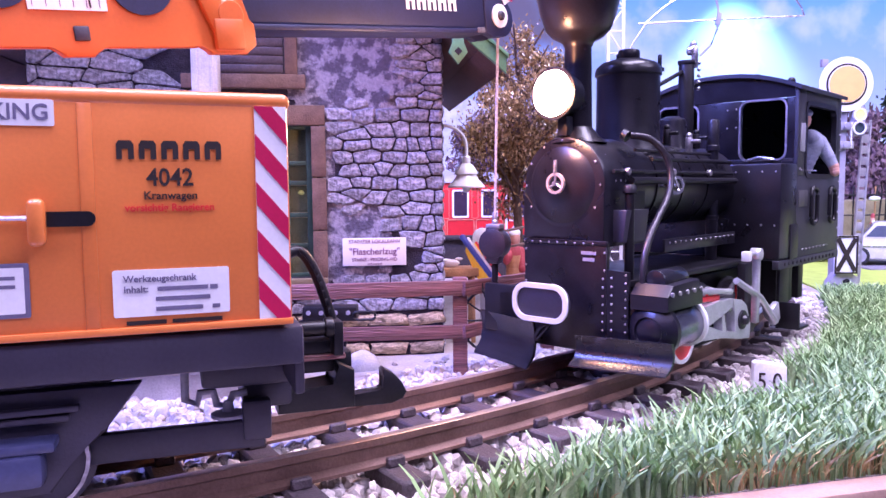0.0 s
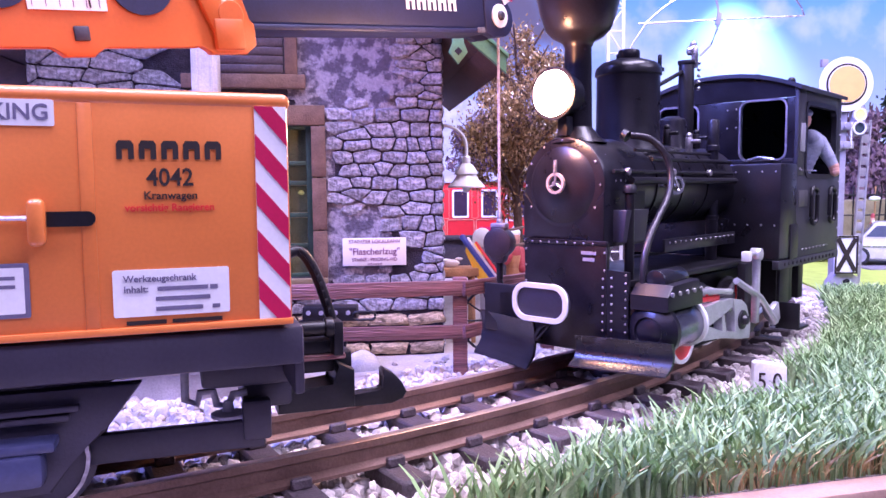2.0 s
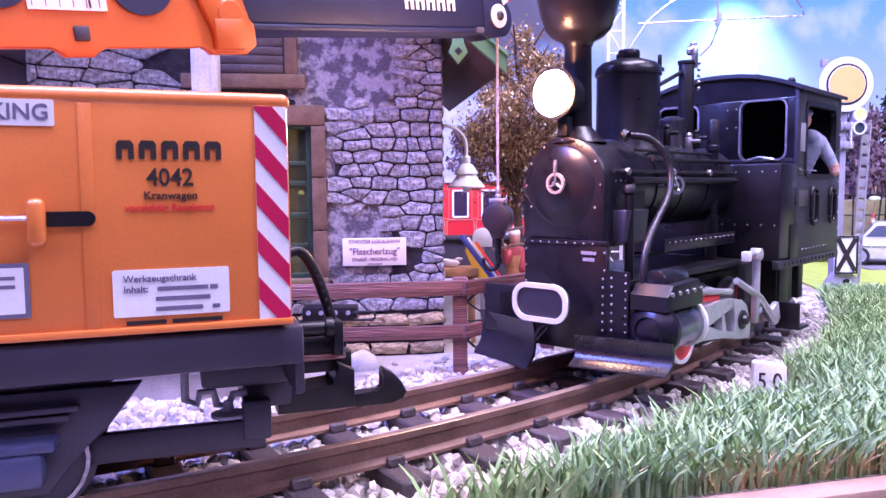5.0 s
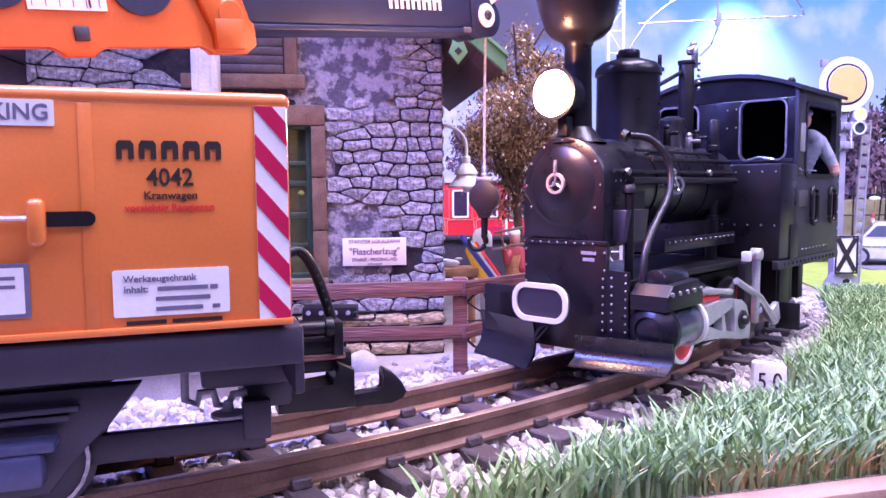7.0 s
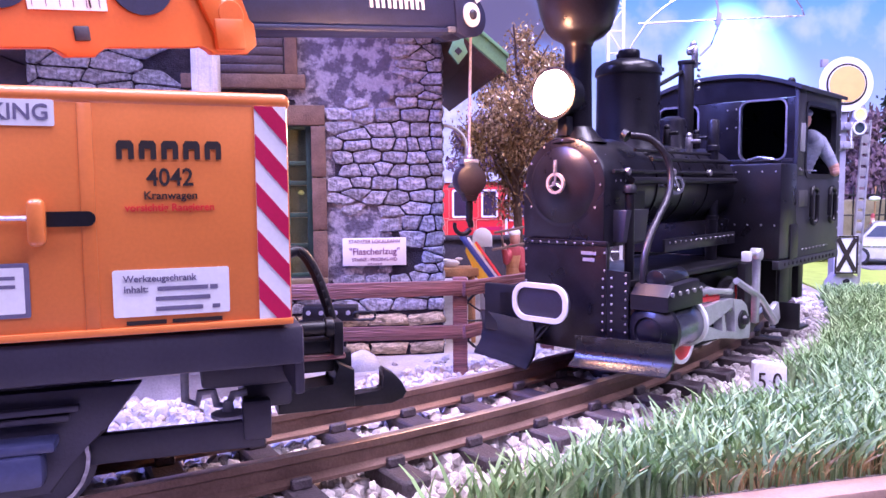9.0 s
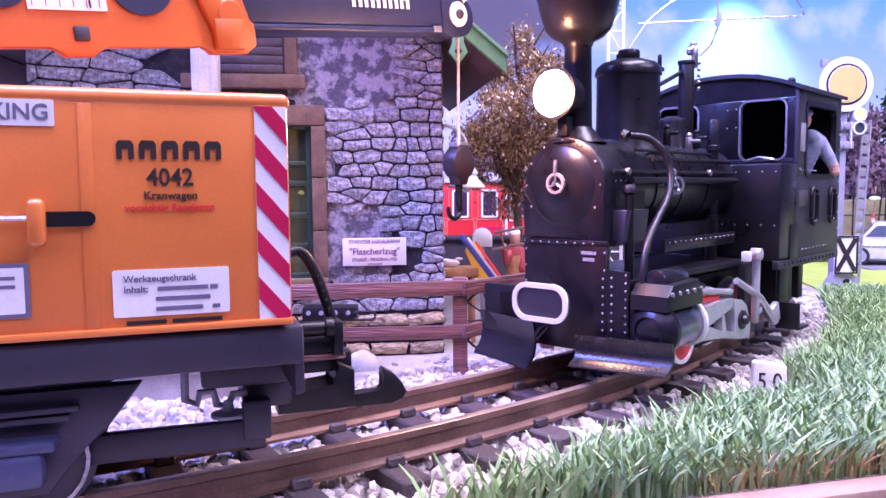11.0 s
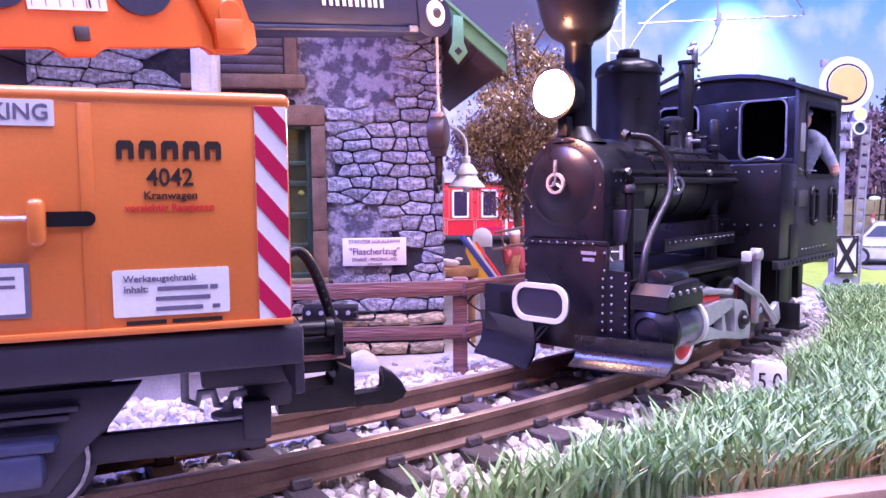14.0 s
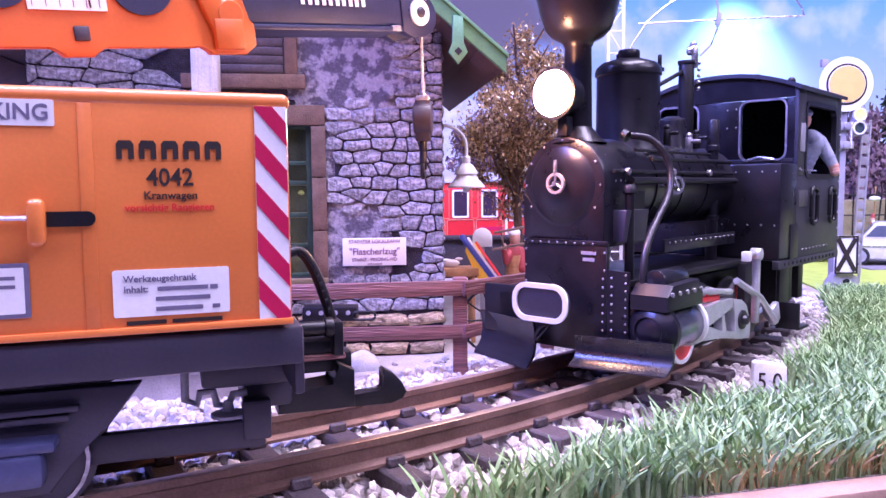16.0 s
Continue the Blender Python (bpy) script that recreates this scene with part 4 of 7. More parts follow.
    ring_plate(bm, [(x * K, z * K) for x, z in rounded(33.0, 19.2, 8.2, 8)], [(x * K, z * K) for x, z in rounded(28.0, 14.2, 6.0, 8)], 1.4 * K, pose(27.2 * K, 0.8 * K, 37 * K, 0, 0, 90))
    P("buffer_rim", bm, WHITE, o, "white rim of the buffer plate")
    bm = B()
    ring_plate(bm, [(x * K, z * K) for x, z in arc(0, 0, 10.0, 90, 180, 8)], [(x * K, z * K) for x, z in arc(0, 0, 8.6, 90, 180, 8)], 2 * K, pose(25 * K, 6 * K, 17 * K, 0, 0, 90))
    P("coupling_loop", bm, SATIN)
    # plough blades, curved section
    for y0, y1, x0, x1, lo, hi in ((-56, -10, 6, 18, 1.2, 25), (18, 63, 22, 12, 8.0, 22.5)):
        bm = B()
        prof = [(0, 25), (-1.6, 20), (-2.0, 14), (-0.5, 8), (3.5, 3.5), (5.0, 2.2), (5.2, 1.2), (2.5, 2.2), (-2.5, 7), (-4.0, 14), (-3.6, 20), (-2, 25)]
        rings = []
        for k in range(9):
            t = k / 8
            rings.append([bm.verts.new(((x0 + (x1 - x0) * t + px) * K, (y0 + (y1 - y0) * t) * K, (lo + (pz - 1.2) / 23.8 * (hi - lo)) * K)) for px, pz in prof])
        for a, b in zip(rings, rings[1:]):
            for q in range(len(prof)):
                bm.faces.new((a[q], a[(q + 1) % len(prof)], b[(q + 1) % len(prof)], b[q]))
        bm.faces.new(rings[0])
        bm.faces.new(rings[-1][::-1])
        P("plough_blade", bm, mat("glossy_black_metal", (0.014, 0.014, 0.02), 0.22, var=0.2, bump=0.02), o, "glossy curved plough blade")
    bm = B()
    box(bm, 10 * K, 96 * K, 15 * K, (2 * K, 0, 28 * K), bevel=1 * K)
    box(bm, 4 * K, 30 * K, 26 * K, (6 * K, -36 * K, 28 * K), bevel=1 * K)
    P("buffer_beam", bm, SATIN)
    # lamp, built oversize so the lens takes in part of its glare
    bm = B()
    lathe(bm, [(5 * K, -14 * K), (9.5 * K, -12 * K), (11 * K, -4 * K), (13 * K, 0), (13 * K, 2 * K), (11.6 * K, 2.2 * K)], (13 * K, 0, 139.5 * K), (0, 90, 0), seg=32)
    box(bm, 6 * K, 6 * K, 10 * K, (4 * K, 0, 124 * K), bevel=1 * K)
    lamp = P("headlight", bm, BLACK, o, "round lit headlight before the chimney")
    bm = B()
    lathe(bm, [(11.4 * K, 0), (11.0 * K, 1.5 * K), (7 * K, 4.5 * K), (2 * K, 5.6 * K)], (14.6 * K, 0, 139.5 * K), (0, 90, 0), seg=32)
    part("lamp_lens", bm, HEADLIGHT, lamp, "glowing warm white lens")
    # chimney with balloon top
    bm = B()
    lathe(bm, [(15 * K, 0), (11.5 * K, 3 * K), (7.4 * K, 8 * K), (6.8 * K, 48 * K), (8.2 * K, 51 * K), (13 * K, 53.5 * K), (16.5 * K, 57 * K), (19.4 * K, 65 * K), (21.8 * K, 76 * K), (23.4 * K, 88 * K), (21.0 * K, 96 * K), (15 * K, 102 * K), (12 * K, 104 * K), (11 * K, 108 * K)], (-7 * K, 0, 116 * K), seg=40)
    P("chimney", bm, BLACK, o, "black balloon chimney")
    # steam dome
    bm = B()
    lathe(bm, [(21 * K, -6 * K), (19.2 * K, 0), (17.6 * K, 5 * K), (17.4 * K, 39.5 * K), (18.3 * K, 40.2 * K), (18.3 * K, 42.6 * K), (17.5 * K, 44.6 * K), (15.0 * K, 47 * K), (9 * K, 48.9 * K), (3 * K, 49.6 * K)], (-57 * K, 0, 115 * K), seg=40)
    dome = P("steam_dome", bm)
    bm = B()
    cyl(bm, 6 * K, 6 * K, (-54 * K, 2 * K, 166 * K), bevel=1.4 * K, seg=16)
    box(bm, 10 * K, 7 * K, 4 * K, (-54 * K, 0, 165 * K), bevel=1.2 * K)
    part("dome_cap", bm, BLACK, dome)
    bm = B()
    cyl(bm, 2.6 * K, 2 * K, (-78 * K, 8 * K, 160 * K), seg=12)
    cyl(bm, 1.2 * K, 9 * K, (-78 * K, 8 * K, 164 * K), bevel=0.3 * K, seg=10)
    part("safety_valve", bm, BLACK, dome)
    # sand box and boiler fittings
    bm = B()
    lathe(bm, [(10 * K, 0), (8.5 * K, 3 * K), (8.5 * K, 17 * K), (8.0 * K, 19 * K), (4 * K, 21 * K)], (-110 * K, 0, 115 * K), seg=24)
    P("sand_box", bm)
    for x, y, z in ((-84, 10, 119), (-104, 14, 115), (-122, 10, 118)):
        bm = B()
        cyl(bm, 2.2 * K, 9 * K, (x * K, y * K, (z + 3) * K), bevel=0.5 * K, seg=12)
        cyl(bm, 1.2 * K, 8 * K, (x * K, (y + 3) * K, (z + 5) * K), (90, 0, 0), bevel=0.2 * K, seg=10)
        ball(bm, 1.9 * K, (x * K, y * K, (z + 8.5) * K), seg=10)
        P("boiler_valve", bm, WORN_STEEL if x == -104 else SATIN, o, "small valve on the boiler")
    for y, z, x0, x1, r in ((25.5, 101, 0, -140, 1.0), (27.5, 96.5, -14, -140, 1.8), (24, 108, -40, -140, 1.2), (20, 112.5, -30, -120, 0.9)):
        bm = B()
        tube(bm, [(x0 * K, y * K, z * K), (x1 * K, y * K, z * K)], r * K, 8)
        P("boiler_pipe", bm, SATIN)
    for x in (-12, -60, -105):
        bm = B()
        cyl(bm, 1.9 * K, 2.4 * K, (x * K, 26.5 * K, 101 * K), (90, 0, 0), bevel=0.4 * K, seg=12)
        P("rail_knob", bm, WORN_STEEL)
    # outside steam pipe
    pts = [(-22, 22, 119.5), (-27, 29, 118), (-31, 34, 113), (-34, 37, 105), (-33, 39, 96), (-27, 40, 87), (-16, 41, 78), (-6, 42, 69), (1, 43, 58), (3, 44, 44)]
    fine = []
    for i in range(len(pts) - 1):
        p0, p1, p2, p3 = (Vector(pts[max(0, min(len(pts) - 1, i + k))]) for k in (-1, 0, 1, 2))
        for q in range(4):
            t = q / 4
            fine.append((0.5 * ((2 * p1) + (p2 - p0) * t + (2 * p0 - 5 * p1 + 4 * p2 - p3) * t * t + (3 * p1 - p0 - 3 * p2 + p3) * t ** 3)) * K)
    fine.append(Vector(pts[-1]) * K)
    bm = B()
    tube(bm, fine, 1.75 * K, 12)
    P("steam_pipe", bm, mat("dull_pewter_pipe", (0.040, 0.037, 0.044), 0.30, 0.6, var=0.2), o, "bent bright metal steam pipe")
    bm = B()
    lathe(bm, [(2.9 * K, 0), (2.9 * K, 3 * K), (2.3 * K, 3.6 * K)], (-21 * K, 21 * K, 118.8 * K), (60, 0, 0), seg=14)
    P("pipe_flange", bm, BLACK)
    # hand wheel on the boiler side
    bm = B()
    ring_plate(bm, [(x * K, z * K) for x, z in arc(0, 0, 5.0, 0, 345, 23)], [(x * K, z * K) for x, z in arc(0, 0, 3.4, 0, 345, 23)], 1.2 * K, pose(-50 * K, 33 * K, 94 * K, 0, 0, -20))
    box(bm, 1 * K, 1 * K, 8.4 * K, (-50 * K, 33.6 * K, 94 * K), rot=(0, 30, 0))
    tube(bm, [(-50 * K, 22 * K, 94 * K), (-50 * K, 34.5 * K, 94 * K)], 1.1 * K, 8)
    P("valve_wheel", bm, STEEL, o, "bright small valve wheel")
    # feed water heater / thick standing pipe at the tank
    bm = B()
    lathe(bm, [(3.6 * K, 0), (3.6 * K, 26 * K), (4.2 * K, 26.2 * K), (4.2 * K, 28 * K), (3.4 * K, 28.4 * K), (3.4 * K, 68 * K), (4.2 * K, 68.2 * K), (4.2 * K, 71 * K), (3.6 * K, 71.5 * K), (3.6 * K, 86 * K), (3.0 * K, 87 * K)], (-128 * K, 18 * K, 47 * K), seg=20)
    P("stand_pipe", bm)
    bm = B()
    lathe(bm, [(2.2 * K, 0), (2.4 * K, 1 * K), (2.4 * K, 44 * K), (3.5 * K, 44.4 * K), (3.5 * K, 47 * K), (2.4 * K, 48.4 * K)], (-8 * K, 30 * K, 46 * K), seg=20)
    P("air_pump", bm, SATIN)
    bm = B()
    box(bm, 90 * K, 2 * K, 7 * K, (-88 * K, 30 * K, 62 * K), bevel=0.5 * K)
    P("firebox_side", bm, BLACK)
    for i in range(14):
        rivet(-48 - i * 6.2, 31.3, 63.5)
    # cylinders, valve chests
    for s in (-1, 1):
        bm = B()
        lathe(bm, [(10.5 * K, 0), (10.9 * K, 1 * K), (10.9 * K, 31 * K), (10.5 * K, 32 * K)], (-27 * K, s * 50 * K, 26 * K), (0, 90, 0), seg=36)
        c = P("cylinder", bm, mat("blued_steel_jacket", (0.20, 0.21, 0.27), 0.22, 0.85, var=0.2), o, "shiny blued steel cylinder")
        bm = B()
        lathe(bm, [(13.2 * K, 0), (13.2 * K, 3 * K), (11.5 * K, 5 * K), (7 * K, 7 * K), (6.4 * K, 6 * K), (3 * K, 7.5 * K)], (2.5 * K, s * 50 * K, 26 * K), (0, 90, 0), seg=36)
        part("cylinder_cover", bm, BLACK, c, "black round cylinder cover")
        bm = B()
        lathe(bm, [(12.2 * K, 0), (12.2 * K, 2 * K), (11 * K, 2.6 * K)], (-29 * K, s * 50 * K, 26 * K), (0, 90, 0), seg=36)
        part("cylinder_ring", bm, WHITE, c, "pale ring at the cylinder end")
        bm = B()
        prism(bm, [(9 * K, 36 * K), (-27 * K, 36 * K), (-27 * K, 43 * K), (-22 * K, 49 * K), (4 * K, 48 * K), (9 * K, 43 * K)], (20 if s > 0 else 12) * K, pose(0, (40 if s > 0 else -52) * K, (0 if s > 0 else -8 * K)), bevel=1.2 * K)
        vc = P("valve_chest", bm, SATIN)
        if s < 0:
            c.location = vc.location = (-22 * K, 7 * K, 0)
            continue
        bm = B()
        cyl(bm, 5.5 * K, 24 * K, (-9 * K, s * 50 * K, 49 * K), (0, 90, 0), bevel=1 * K, seg=20)
        part("valve_cover", bm, mat("gloss_black_cover", (0.02, 0.02, 0.026), 0.18, 0.3, var=0.1, bump=0), vc)
        for k in range(5):
            bm = B()
            cyl(bm, 1.1 * K, 2 * K, ((6 - k * 7.4) * K, s * 60 * K, 44 * K), (90, 0, 0), seg=6)
            part("bolt", bm, WORN_STEEL, vc)
    # wheels
    for x in (-57, -98, -139, -215):
        r = 17.5 if x > -200 else 13.5
        for s in (-1, 1):
            bm = B()
            lathe(bm, [((r - 2.6) * K, 0), (r * K, 0), (r * K, 4.5 * K), ((r + 2) * K, 5 * K), ((r + 2) * K, 6.2 * K), ((r - 2.6) * K, 6.2 * K)], (x * K, s * 29.5 * K, r * K), (90 * s, 0, 0), seg=36)
            w = P("wheel", bm, WORN_STEEL, o, "red spoked wheel with pale tyre")
            bm = B()
            ring_plate(bm, [(p * K, q * K) for p, q in arc(0, 0, r - 0.2, 0, 345, 23)], [(p * K, q * K) for p, q in arc(0, 0, r - 2.4, 0, 345, 23)], s * 0.8 * K, pose(x * K, s * 29.6 * K, r * K))
            part("tyre_edge", bm, WHITE, w)
            for k in range(8):
                a = math.pi * k / 4
                bm = B()
                tube(bm, [(x * K, s * 28 * K, r * K), ((x + (r - 2) * math.cos(a)) * K, s * 28 * K, (r + (r - 2) * math.sin(a)) * K)], 2.4 * K, 6)
                part("spoke", bm, RED, w)
            bm = B()
            cyl(bm, 4 * K, 5 * K, (x * K, s * 26.5 * K, r * K), (90, 0, 0), bevel=0.6 * K, seg=16)
            part("hub", bm, RED, w)
    # crank weights outside the frame
    for s in (-1, 1):
        for x in (-26,):
            bm = B()
            cyl(bm, 11.2 * K, 4 * K, (x * K, s * 48 * K, 17.6 * K), (90, 0, 0), bevel=0.4 * K, seg=32)
            cw = P("crank_weight", bm, RED, o, "red crank weight with white edge")
            bm = B()
            ring_plate(bm, [(p * K, q * K) for p, q in arc(x, 17.6, 12.6, 0, 348, 31)], [(p * K, q * K) for p, q in arc(x, 17.6, 10.6, 0, 348, 31)], s * 4.6 * K, pose(0, s * 46 * K, 0))
            part("weight_rim", bm, WHITE, cw)
    # driving rods, near and far side
    SILVER = mat("satin_silver_metal", (0.55, 0.54, 0.60), 0.38, 0.6, var=0.12)
    for s in (-1, 1):
        y = s * 50
        # one cast frame with two openings, as a ring of bars
        y0 = pose(0, (y - 2.5) * K, 0)
        bars = ([(-30, 32), (-46, 31.5), (-63, 32.5), (-80, 32), (-80, 27.5), (-66, 24), (-52, 21), (-40, 24)],
                [(-80, 32), (-92, 30), (-99, 26), (-105, 15), (-104, 6.5), (-89, 8.3), (-84, 13), (-82, 27)],
                [(-89, 8.4), (-67, 12), (-46, 13.8), (-34, 15), (-40, 23.8), (-52, 20.2), (-67, 15.8), (-84, 13)],
                [(-66.5, 23.5), (-69.5, 24.2), (-72.5, 15), (-67.5, 15.8)])
        bm = B()
        for q in bars:
            prism(bm, [(u * K, v * K) for u, v in q], 5 * K, y0)
        fr = P("slide_bar_frame", bm, SILVER, o, "silver slide bar frame with two openings")
        bm = B()
        lathe(bm, [(5.4 * K, 0), (5.4 * K, 1.2 * K), (3 * K, 1.6 * K), (2.4 * K, 3.6 * K), (1.2 * K, 4 * K)], (-92.6 * K, (y + s * 2.4) * K, 18.7 * K), (-90 * s, 0, 0), seg=20)
        part("crosshead_pin", bm, BLACK, fr, "black round crosshead pin")
        # near-black sheet behind the frame, so its openings look deep
        bm = B()
        box(bm, 58 * K, 2 * K, 24 * K, (-70 * K, (y - s * 5) * K, 21 * K), bevel=0.4 * K)
        P("crosshead_backing", bm, DARK)
        bm = B()
        tube(bm, [(-46 * K, y * K, 26 * K), (-100 * K, y * K, 26 * K)], 1.8 * K, 10)
        P("piston_rod", bm, STEEL)
        bm = B()
        box(bm, 50 * K, 3 * K, 3 * K, (-58 * K, y * K, 38 * K), rot=(0, -6, 0), bevel=0.6 * K)
        P("valve_rod", bm, SILVER)
        bm = B()
        box(bm, 34 * K, 2 * K, 3.0 * K, (-52 * K, (y - s) * K, 34.3 * K), rot=(0, -3, 0), bevel=0.5 * K)
        P("red_rod", bm, RED, o, "red painted rod")
        bm = B()
        box(bm, 108 * K, 3 * K, 5 * K, (-78 * K, (y - s * 13) * K, 12 * K), bevel=0.8 * K)
        P("coupling_rod", bm, RED)
        bm = B()
        box(bm, 4 * K, 4 * K, 42 * K, (-118 * K, y * K, 34 * K), bevel=0.8 * K)
        cyl(bm, 3.6 * K, 6 * K, (-118 * K, y * K, 53.6 * K), (90, 0, 0), bevel=0.6 * K, seg=16)
        tube(bm, [(-118 * K, y * K, 53.6 * K), (-103 * K, y * K, 54.6 * K)], 1.4 * K, 8)
        P("reversing_lever", bm, SILVER, o, "silver lever of the valve gear")
        bm = B()
        box(bm, 4.5 * K, 4.5 * K, 5.5 * K, (-101 * K, (y + s * 1) * K, 53.5 * K), bevel=0.4 * K)
        P("oil_cup", bm, WHITE)
        bm = B()
        tube(bm, [(-95 * K, (y - s * 2) * K, 40 * K), (-122 * K, (y + s) * K, 28 * K), (-148 * K, (y + s) * K, 10 * K)], 2.0 * K, 8)
        box(bm, 10 * K, 4 * K, 12 * K, (-148 * K, y * K, 15 * K), rot=(0, 20, 0), bevel=1 * K)
        P("connecting_rod", bm, SILVER)
        bm = B()
        box(bm, 16 * K, 5 * K, 44 * K, (-134 * K, (y - s * 12) * K, 25 * K), bevel=0.8 * K)
        P("frame_bracket", bm, SATIN)
        bm = B()
        box(bm, 3 * K, 13 * K, 17 * K, (-168 * K, (y + s * 2) * K, 11 * K), bevel=0.6 * K)
        box(bm, 17 * K, 14 * K, 2 * K, (-176 * K, (y + s * 2) * K, 3.4 * K), bevel=0.6 * K)
        box(bm, 17 * K, 2 * K, 40 * K, (-176 * K, (y - s * 5) * K, 22 * K), bevel=0.5 * K)
        P("cab_step", bm, SATIN)
    # tank and cab shell
    bm = B()
    box(bm, 28 * K, 104 * K, 59 * K, (-162.5 * K, 0, 77.5 * K), bevel=1.2 * K)
    P("water_tank", bm, BLACK)
    for i in range(5):
        for z in (102, 69):
            rivet(-148.2, 16 + i * 8.2, z)
            rivet(-148.2, -16 - i * 8.2, z)
    for s in (-1, 1):
        bm = B()
        y = 50.6 * s
        box(bm, 86 * K, 2.4 * K, 53 * K, (-219.5 * K, y * K, 74 * K), bevel=0.5 * K)
        P("cab_side", bm, GREY, o, "grey cab side panel below the open window")
        for nm, w, hh, x, z in (("cab_pillar", 14, 56, -183, 127), ("cab_pillar", 10, 56, -257.5, 127), ("cab_header", 64, 9, -221, 151)):
            bm = B()
            box(bm, w * K, 2.4 * K, hh * K, (x * K, y * K, z * K), bevel=0.4 * K)
            P(nm, bm, GREY)
        # added plate over the far window so the cab looks dark inside
        if s < 0:
            bm = B()
            box(bm, 70 * K, 1.6 * K, 46 * K, (-221 * K, y * K, 123 * K))
            P("window_blocker", bm, BLACK)
        bm = B()
        ring_plate(bm, [(x * K, z * K) for x, z in rounded(64, 50, 7)], [(x * K, z * K) for x, z in rounded(58, 44, 5)], 3.4 * K, pose(-221 * K, y * K - 1.7 * K, 123 * K))
        P("window_frame", bm, BLACK)
        for x in (-203, -240):
            bm = B()
            q = rounded(11, 24, 5, 4)
            tube(bm, [((x + a) * K, (y + 3.6 * s) * K, (80 + b) * K) for a, b in q + q[:1]], 1.35 * K, 8)
            P("grab_handle", bm, SATIN)
        bm = B()
        box(bm, 16 * K, 0.8 * K, 10.5 * K, (-187 * K, (y + 1.5 * s) * K, 85 * K), bevel=0.2 * K)
        P("number_plate", bm, mat("dull_grey_plate", (0.075, 0.072, 0.080), 0.5, var=0.15), o, "small blank grey plate")
        bm = B()
        box(bm, 8 * K, 0.8 * K, 18 * K, (-184 * K, (y + 1.5 * s) * K, 124 * K), bevel=0.2 * K)
        P("pillar_plate", bm, SIGNAL_GREY, o, "narrow pale plate on the cab pillar")
        # dark plate laid on the side in place of a shaded opening
        bm = B()
        box(bm, 14 * K, 1.6 * K, 22 * K, (-172 * K, (y + 1.4 * s) * K, 58 * K), bevel=0.6 * K)
        P("opening_plate", bm, SATIN)
        for i in range(9):
            rivet(-180 + 0, y + 1.4 * s, 104) if i == 0 else rivet(-182 - i * 7, y + 1.4 * s, 52)
            rivet(-183 - i * 3.4, y + 1.4 * s, 103)
            rivet(-259.5, y + 1.4 * s, 52 + i * 11)
        bm = B()
        box(bm, 116 * K, 4 * K, 5.5 * K, (-206 * K, 50 * s * K, 44.5 * K), bevel=0.5 * K)
        v = P("cab_sill", bm, GREY)
        for i in range(14):
            # holes are not cut: dark discs carry their shade
            bm = B()
            cyl(bm, 1.1 * K, 0.6 * K, ((-158 - i * 7.2) * K, 52.2 * s * K, 44.5 * K), (90, 0, 0), seg=8)
            part("sill_hole", bm, DARK, v)
    # cab front with windows; the back is closed to keep the panes dark
    for x in (-178, -261):
        if x < -200:
            bm = B()
            box(bm, 2.4 * K, 98 * K, 106 * K, (x * K, 0, 105 * K), bevel=0.3 * K)
            P("cab_back", bm, BLACK)
        else:
            for y, w in ((0, 30), (-47, 6.5), (47, 6.5)):
                bm = B()
                box(bm, 2.4 * K, w * K, 38.5 * K, (x * K, y * K, 130 * K), bevel=0.3 * K)
                P("cab_pillar", bm, BLACK)
            bm = B()
            box(bm, 2.4 * K, 98 * K, 11.5 * K, (x * K, 0, 105 * K), bevel=0.3 * K)
            P("cab_front", bm, BLACK)
            bm = B()
            crest = [(q * 49 * K, (154 + 11.5 * (1 - abs(q * 49 / 54) ** 2.2)) * K) for q in [1 - k / 8 for k in range(17)]]
            prism(bm, [(-49 * K, 149.6 * K), (49 * K, 149.6 * K)] + crest, 2.4 * K, pose((x + 1.2) * K, 0, 0, 0, 0, 90))
            P("cab_front", bm, BLACK)
        for s in (-1, 1) if x > -200 else ():
            bm = B()
            ring_plate(bm, [(a * K, b * K) for a, b in rounded(31, 40, 6)], [(a * K, b * K) for a, b in rounded(28.6, 37.6, 5)], 3.4 * K, pose((x + 1.7) * K, s * 29.3 * K, 129.4 * K, 0, 0, 90))
            P("window_frame", bm, WORN_STEEL if x > -200 else BLACK, o, "thin bright window frame")
            bm = B()
            box(bm, 0.6 * K, 30 * K, 39 * K, (x * K, s * 29.3 * K, 129.4 * K))
            g = P("window_pane", bm, SMOKE_GLASS)
            g.visible_shadow = False
    for a, b in ((-1.9, 26), (-1.9, 32)):
        for z in (132, 144):
            rivet(-176.4, b - 20, z)
    bm = B()
    tube(bm, [(-176 * K, 20 * K, 110 * K), (-175 * K, 28 * K, 112 * K), (-175 * K, 38 * K, 110 * K)], 1.0 * K, 6)
    P("wiper_ledge", bm, STEEL)
    # arched roof
    bm = B()
    rows = []
    for x in (-174, -268):
        ring = []
        for k in range(17):
            t = -1 + 2 * k / 16
            ring.append((t * 54, 156.0 + 11.5 * (1 - abs(t) ** 2.2)))
        rows.append([bm.verts.new((x * K, a * K, b * K)) for a, b in ring] + [bm.verts.new((x * K, a * K, (b - 2.6) * K)) for a, b in ring[::-1]])
    n = len(rows[0])
    for k in range(n):
        bm.faces.new((rows[0][k], rows[0][(k + 1) % n], rows[1][(k + 1) % n], rows[1][k]))
    bm.faces.new(rows[0])
    bm.faces.new(rows[1][::-1])
